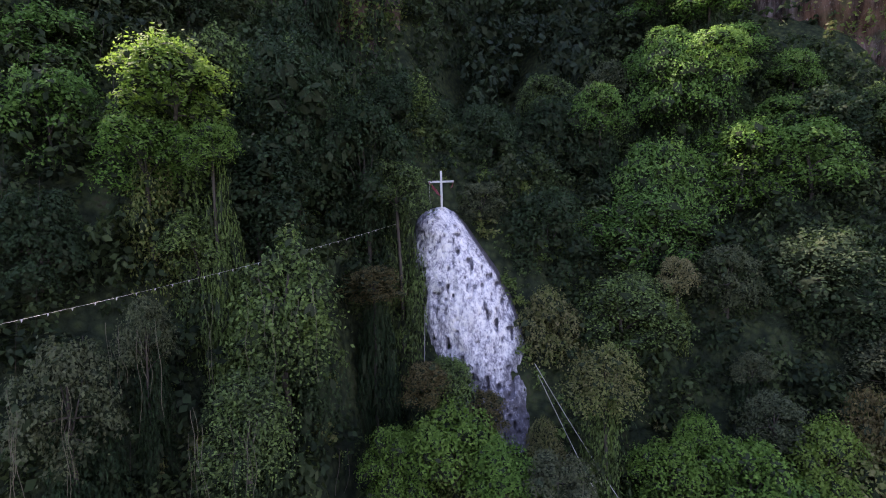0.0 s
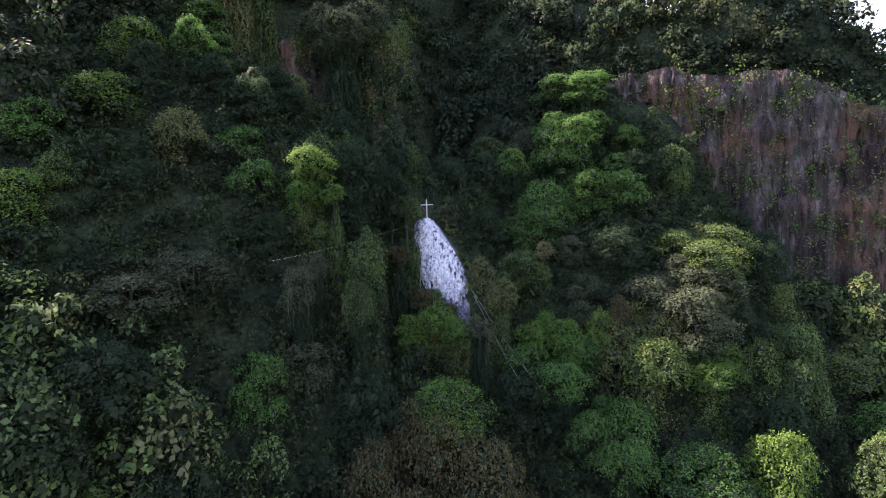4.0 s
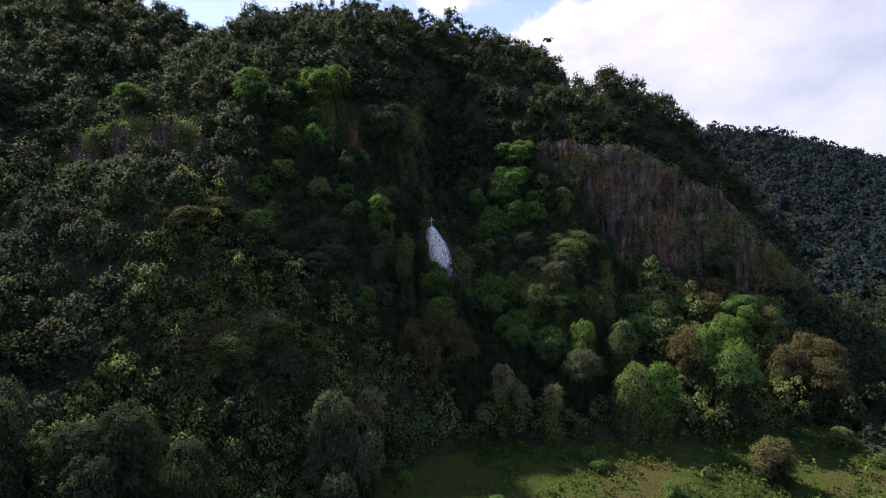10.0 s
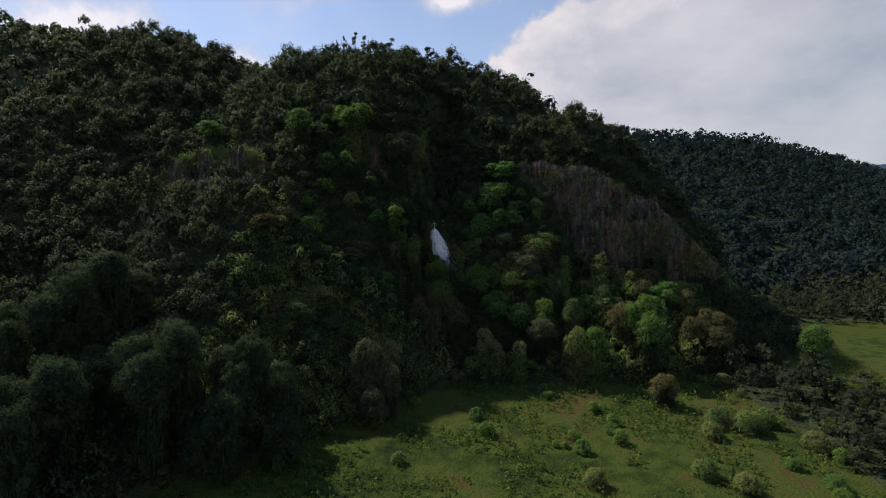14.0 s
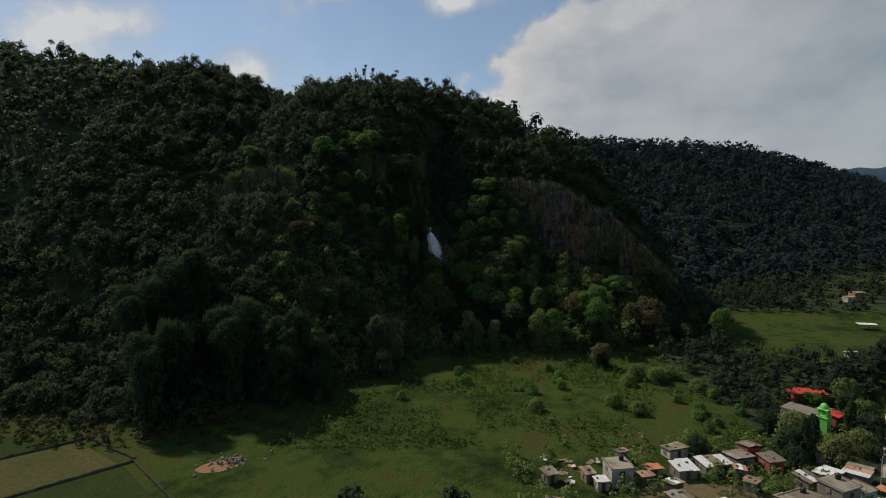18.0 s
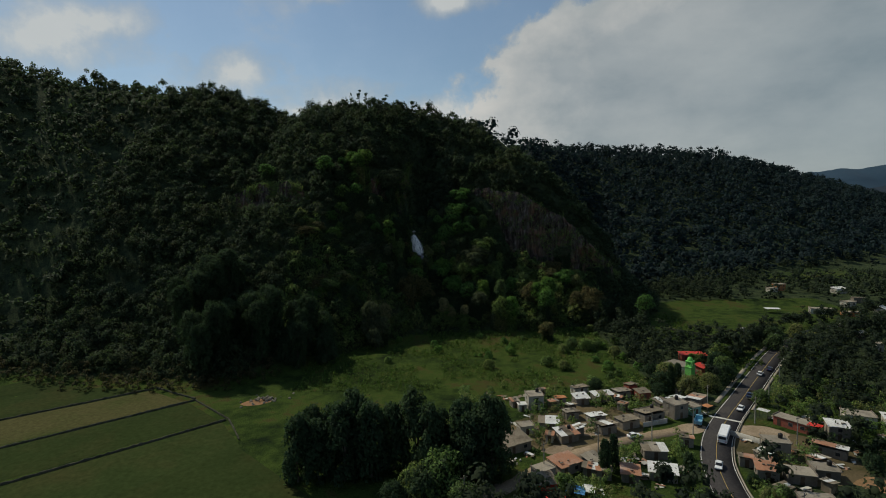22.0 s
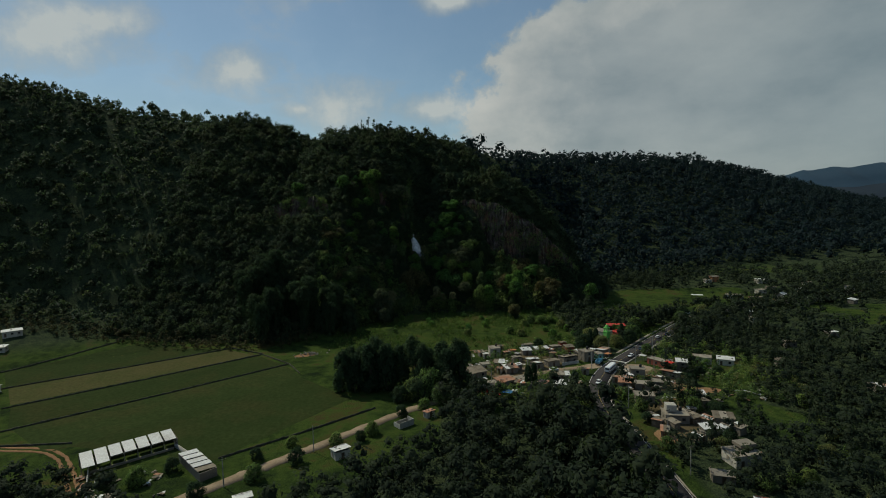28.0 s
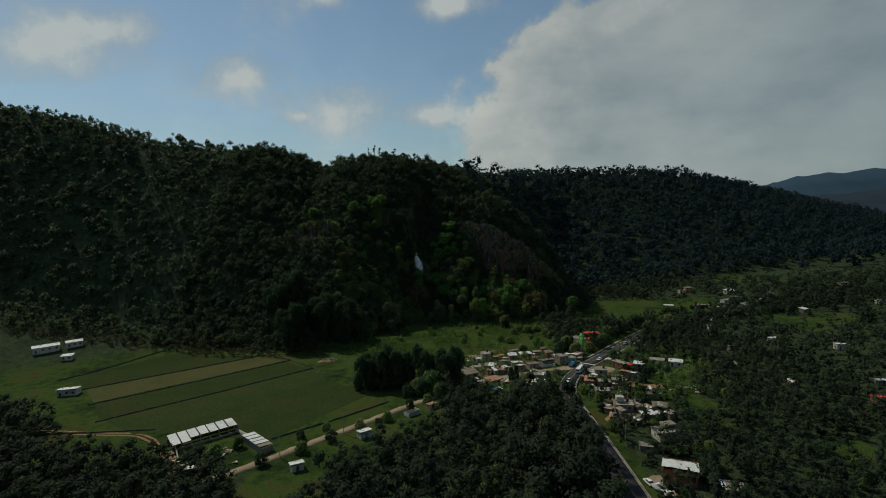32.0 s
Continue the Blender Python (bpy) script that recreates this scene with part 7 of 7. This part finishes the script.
for x, y, s in ((68, -9, 0.9), (76, -26, 1.15), (82, -30, 1.2), (88, -26, 1.0), (71, -33, 0.9), (92, -40, 1.0), (103, -30, 0.9), (98, -20, 0.8), (-8, -46, 0.6), (60, -52, 0.9), (66, -58, 0.9)):
    t = tree("mixed", int(s * 10) % 4, x, y, s * 0.8, None, 1.3, "dense spreading bush at the meadow edge")
    t.name, t["category"], t["group"] = "bush", "bush", "meadow bushes"

def open_ground(x, y, gap, lane_gap):
    ok = np.ones(len(x), bool)
    for bx, by, r in BUILT:
        ok &= (x - bx) ** 2 + (y - by) ** 2 > (r + gap) ** 2
    for q in (HIGHWAY[::2], LANE[::2], TRACK[::2]):
        ok &= np.min(np.hypot(q[:, 0][None] - x[:, None], q[:, 1][None] - y[:, None]), 1) > lane_gap
    return ok


east, rng = scatter(92, 205, -290, 200, 6.6, 9, lambda x, y: (wooded(x, y) > 0.5) & (height(x, y) < 3) & open_ground(x, y, 2.0, 8.0))
forest("east_woods", "scattered woods and orchards of the wide valley", east, rng.uniform(2.6, 5.2, len(east)), 8, 220, 0.1, leaf_valley_shade, 65, base=0.02, core=1, lobes=10, skin=True, jit=0.2, own=0.05)
verge_q = HIGHWAY[(HIGHWAY[:, 1] > -62) & (HIGHWAY[:, 0] < 420)][::3]
verge_n = offsets(verge_q)
rng = np.random.default_rng(52)
verge = np.concatenate([verge_q + verge_n * (o + rng.uniform(-1, 1, len(verge_q)))[:, None] for o in (8.2, 13.5, -11.5)])
forest("roadside_trees", "row of leafy trees along the highway, darkened in colour for shade", verge, rng.uniform(3.0, 5.0, len(verge)), 8, 170, 0.13, leaf_valley_shade, 77, base=0.02, core=1, lobes=10, skin=True)
far_east, rng = scatter(205, 640, -320, 270, 10.5, 21, lambda x, y: (wooded(x, y) > 0.5) & (height(x, y) < 3) & open_ground(x, y, 3.0, 9.0))
forest("far_valley_woods", "distant woods and orchards of the wide valley", far_east, rng.uniform(3.8, 7.0, len(far_east)), 7, 50, 0.17, leaf_valley_shade, 73, base=0.0, sink=1.0, lobes=7, skin=True)
plain, rng = scatter(300, 1500, -500, 900, 26, 22, lambda x, y: (height(x, y) < 3) & ((x > 640) | (y > 270) | (y < -320)))
forest("plain_woods", "far woods covering the valley plain, tinted for haze and shade", plain, rng.uniform(11.0, 17.0, len(plain)), 6, 24, 0.2, leaf_ridge_haze, 75, base=0.0, lobes=6, skin=True)
yards, rng = scatter(24, 168, -160, -78, 2.7, 19, lambda x, y: open_ground(x, y, 0.2, 6.0) & (fbm(x / 9, y / 9, 55, 2) > -0.03) & ~((x > 100) & (x < 122) & (y > -128) & (y < -108)))
forest("garden_shrubs", "banana plants, shrubs and weeds between houses", yards, rng.uniform(0.7, 2.3, len(yards)), 8, 110, 0.15, leaf_shrub, 71, base=0.0, sink=0.1, core=0)
edge, rng = scatter(-270, -48, -95, -40, 3.6, 20, lambda x, y: (y > foot(x) - 9) & (y < foot(x) + 9))
forest("field_edge_bushes", "dry brownish bushes along the forest edge", edge, rng.uniform(1.0, 2.4, len(edge)), 8, 90, 0.16, leaf_drybush, 72, base=0.0, sink=0.2, lobes=7)
tufts, rng = scatter(-40, 150, -80, 40, 1.7, 14, lambda x, y: (wooded(x, y) < 0.5) & (y < foot(x) + 4) & (x > -60 - 0.4 * y - 40) & (fbm(x / 11, y / 11, 77, 3) > -0.05))
forest("meadow_herbs", "rough tall grass and weeds of the meadow", tufts, rng.uniform(0.3, 1.1, len(tufts)), 6, 18, 0.34, leaf_meadow, 67, base=0.0, sink=0.25, core=0)

# tall trees standing out on the summit
for x, y, tall, s in ((-50, 128.5, 16, 0.55), (-44.5, 127, 13, 0.6), (-56, 127.5, 14, 0.3), (-38, 127, 9, 0.8), (-30, 127, 10, 0.8), (-9, 127, 9, 0.8), (-20, 127, 7, 0.7), (-122, 100, 9, 0.7)):
    z, tall = float(height(x, y)), tall * 1.05 + 2
    t = thing("tree", (x, y, z), RNG.uniform(0, 360), "tall gaunt tree standing above the summit woods", "tree", "summit trees")
    r2 = np.random.default_rng(int(abs(x) * 10))
    (v, f, inner, nv), c = crown(r2, 3.8 * s, tall, 10, 700, 0.28, base=0.5, core=1)
    part("crown", mesh_np("crown", v, f, leaf_dark, inner=inner, normals=nv), None, t)
    tv, tf = trunk_mesh(r2, tall * 1.25, c, 0.2)
    part("trunk", mesh_np("trunk", tv, tf, bark), None, t)

# plants rooted in the cliffs
for face, seed in ((cliff_e, 1), (cliff_m, 2), (cliff_w, 3)):
    r2 = np.random.default_rng(seed + 80)
    P = face.reshape(-1, 3)
    w = np.clip(fbm(P[:, 0] / 6 + P[:, 1] / 6, P[:, 2] / 8, 90 + seed, 3) + 0.12, 0.015, 1) * (1 + 2.5 * smooth(0.78, 1.0, (P[:, 2] - P[:, 2].min()) / np.ptp(P[:, 2])))
    idx = r2.choice(len(P), 1300, p=w / w.sum())
    c = np.repeat(P[idx], 24, 0) + r2.normal(size=(1300 * 24, 3)) * np.repeat(r2.uniform(0.25, 1.2, 1300), 24)[:, None] * [1, 1, 1.25]
    c[:, 1] -= 0.35
    n = r2.normal(size=c.shape) + [0, -0.5, 0.7]
    n /= np.linalg.norm(n, axis=1)[:, None]
    v, f = leaf_quads(c, n, 0.28, r2)
    tagged(new("cliff_plants", mesh_np("cliff_plants", v, f, leaf_shrub, {"tone": np.repeat(r2.random(1300), 24 * 4)})), "small shrubs and creepers clinging to the cliff", "shrubs", kind="stuff")

# ropes and hanging lines round the rock
p = rope("bunting_line", "sagging rope with small white pennants", (-4.8, 39.4, 51.2), (-16.6, 12.4, 48.0), 0.35, 0.006, 40)
line = thing("pennant_string", tuple(p[0]), 0, "row of tiny white pennants on a rope", "pennants")
for k in range(2, 39):
    q = p[k] - p[0]
    bm = bmesh.new()
    vs = [bm.verts.new((q[0] - 0.04, q[1], q[2])), bm.verts.new((q[0] + 0.04, q[1], q[2])), bm.verts.new((q[0] + 0.0, q[1] - 0.02, q[2] - 0.11)), bm.verts.new((q[0], q[1] + 0.03, q[2] - 0.06))]
    bm.faces.new((vs[0], vs[1], vs[2]))
    bm.faces.new((vs[0], vs[3], vs[1]))
    bm.faces.new((vs[1], vs[3], vs[2]))
    bm.faces.new((vs[2], vs[3], vs[0]))
    part("pennant", bm, white_wall, line)
rope("rope", "pale rope hanging down the white rock", (-3.9, 35.6, 45.0), (-3.6, 30.0, 33.0), 0.0, 0.025)
rope("rope", "pale rope stretched down the slope", (3.4, 34.2, 41.5), (11.5, 26.5, 30.0), 0.5, 0.025)
rope("rope", "pale rope stretched down the slope", (3.6, 34.0, 40.8), (10.0, 25.5, 29.0), 0.4, 0.02)
rope("rope", "pale rope stretched between branches", (-11.2, 27, 38.6), (-13.5, 22.5, 33), 0.2, 0.025)

# hanging creepers on the shaded slope
r2 = np.random.default_rng(33)
pieces = []
for k in range(130):
    x, y = r2.uniform(-34, 26), r2.uniform(17, 36)
    if near_rock(x, y):
        continue
    zt = float(height(x, y)) + r2.uniform(2.5, 6)
    ln = r2.uniform(1.5, 5)
    s = np.linspace(0, 1, 6)
    pts = np.stack([x + 0.25 * np.sin(s * 4 + k) * s, np.full(6, y) - 0.3 * s, zt - ln * s], 1)
    pieces.append(tube(pts, 0.012, 4))
v, f = join_arrays(pieces)
tagged(new("creepers", mesh_np("creepers", v, f, bark)), "thin dry creepers hanging from the trees", "creepers", kind="stuff")

# ---- distant hills ----


def far_range(name, label, x0, y0, x1, y1, tall, seed, mat):
    s = np.linspace(0, 1, 160)
    px, py = x0 + (x1 - x0) * s, y0 + (y1 - y0) * s
    top = tall * (0.8 + 0.5 * fbm(s * 11, s * 0 + seed, seed, 6)) * np.sin(np.pi * np.clip(s, 0.02, 0.98)) ** 0.4
    rows = []
    for k, (dist, frac) in enumerate(((-700, -0.1), (-350, 0.35), (-150, 0.72), (0, 1.0), (300, 0.6), (800, -0.1))):
        rows.append(np.stack([px, py + dist, top * frac + (20 * fbm(s * 40, s * 0 + k, seed + k, 3) if 0 < k < 5 else 0)], 1))
    v = np.stack(rows, 1).reshape(-1, 3)
    tagged(new(name, mesh_np(name, v, grid_faces(160, 6)[:, ::-1], mat, None, True)), label, "hills", kind="structure")


far_range("backdrop", "hills beyond the valley, haze put in as blue", 450, 1800, 4300, 1300, 160, 3, haze_hill)
far_range("backdrop", "far mountain range, haze put in as pale blue", 700, 3500, 4600, 2700, 310, 8, haze_far)
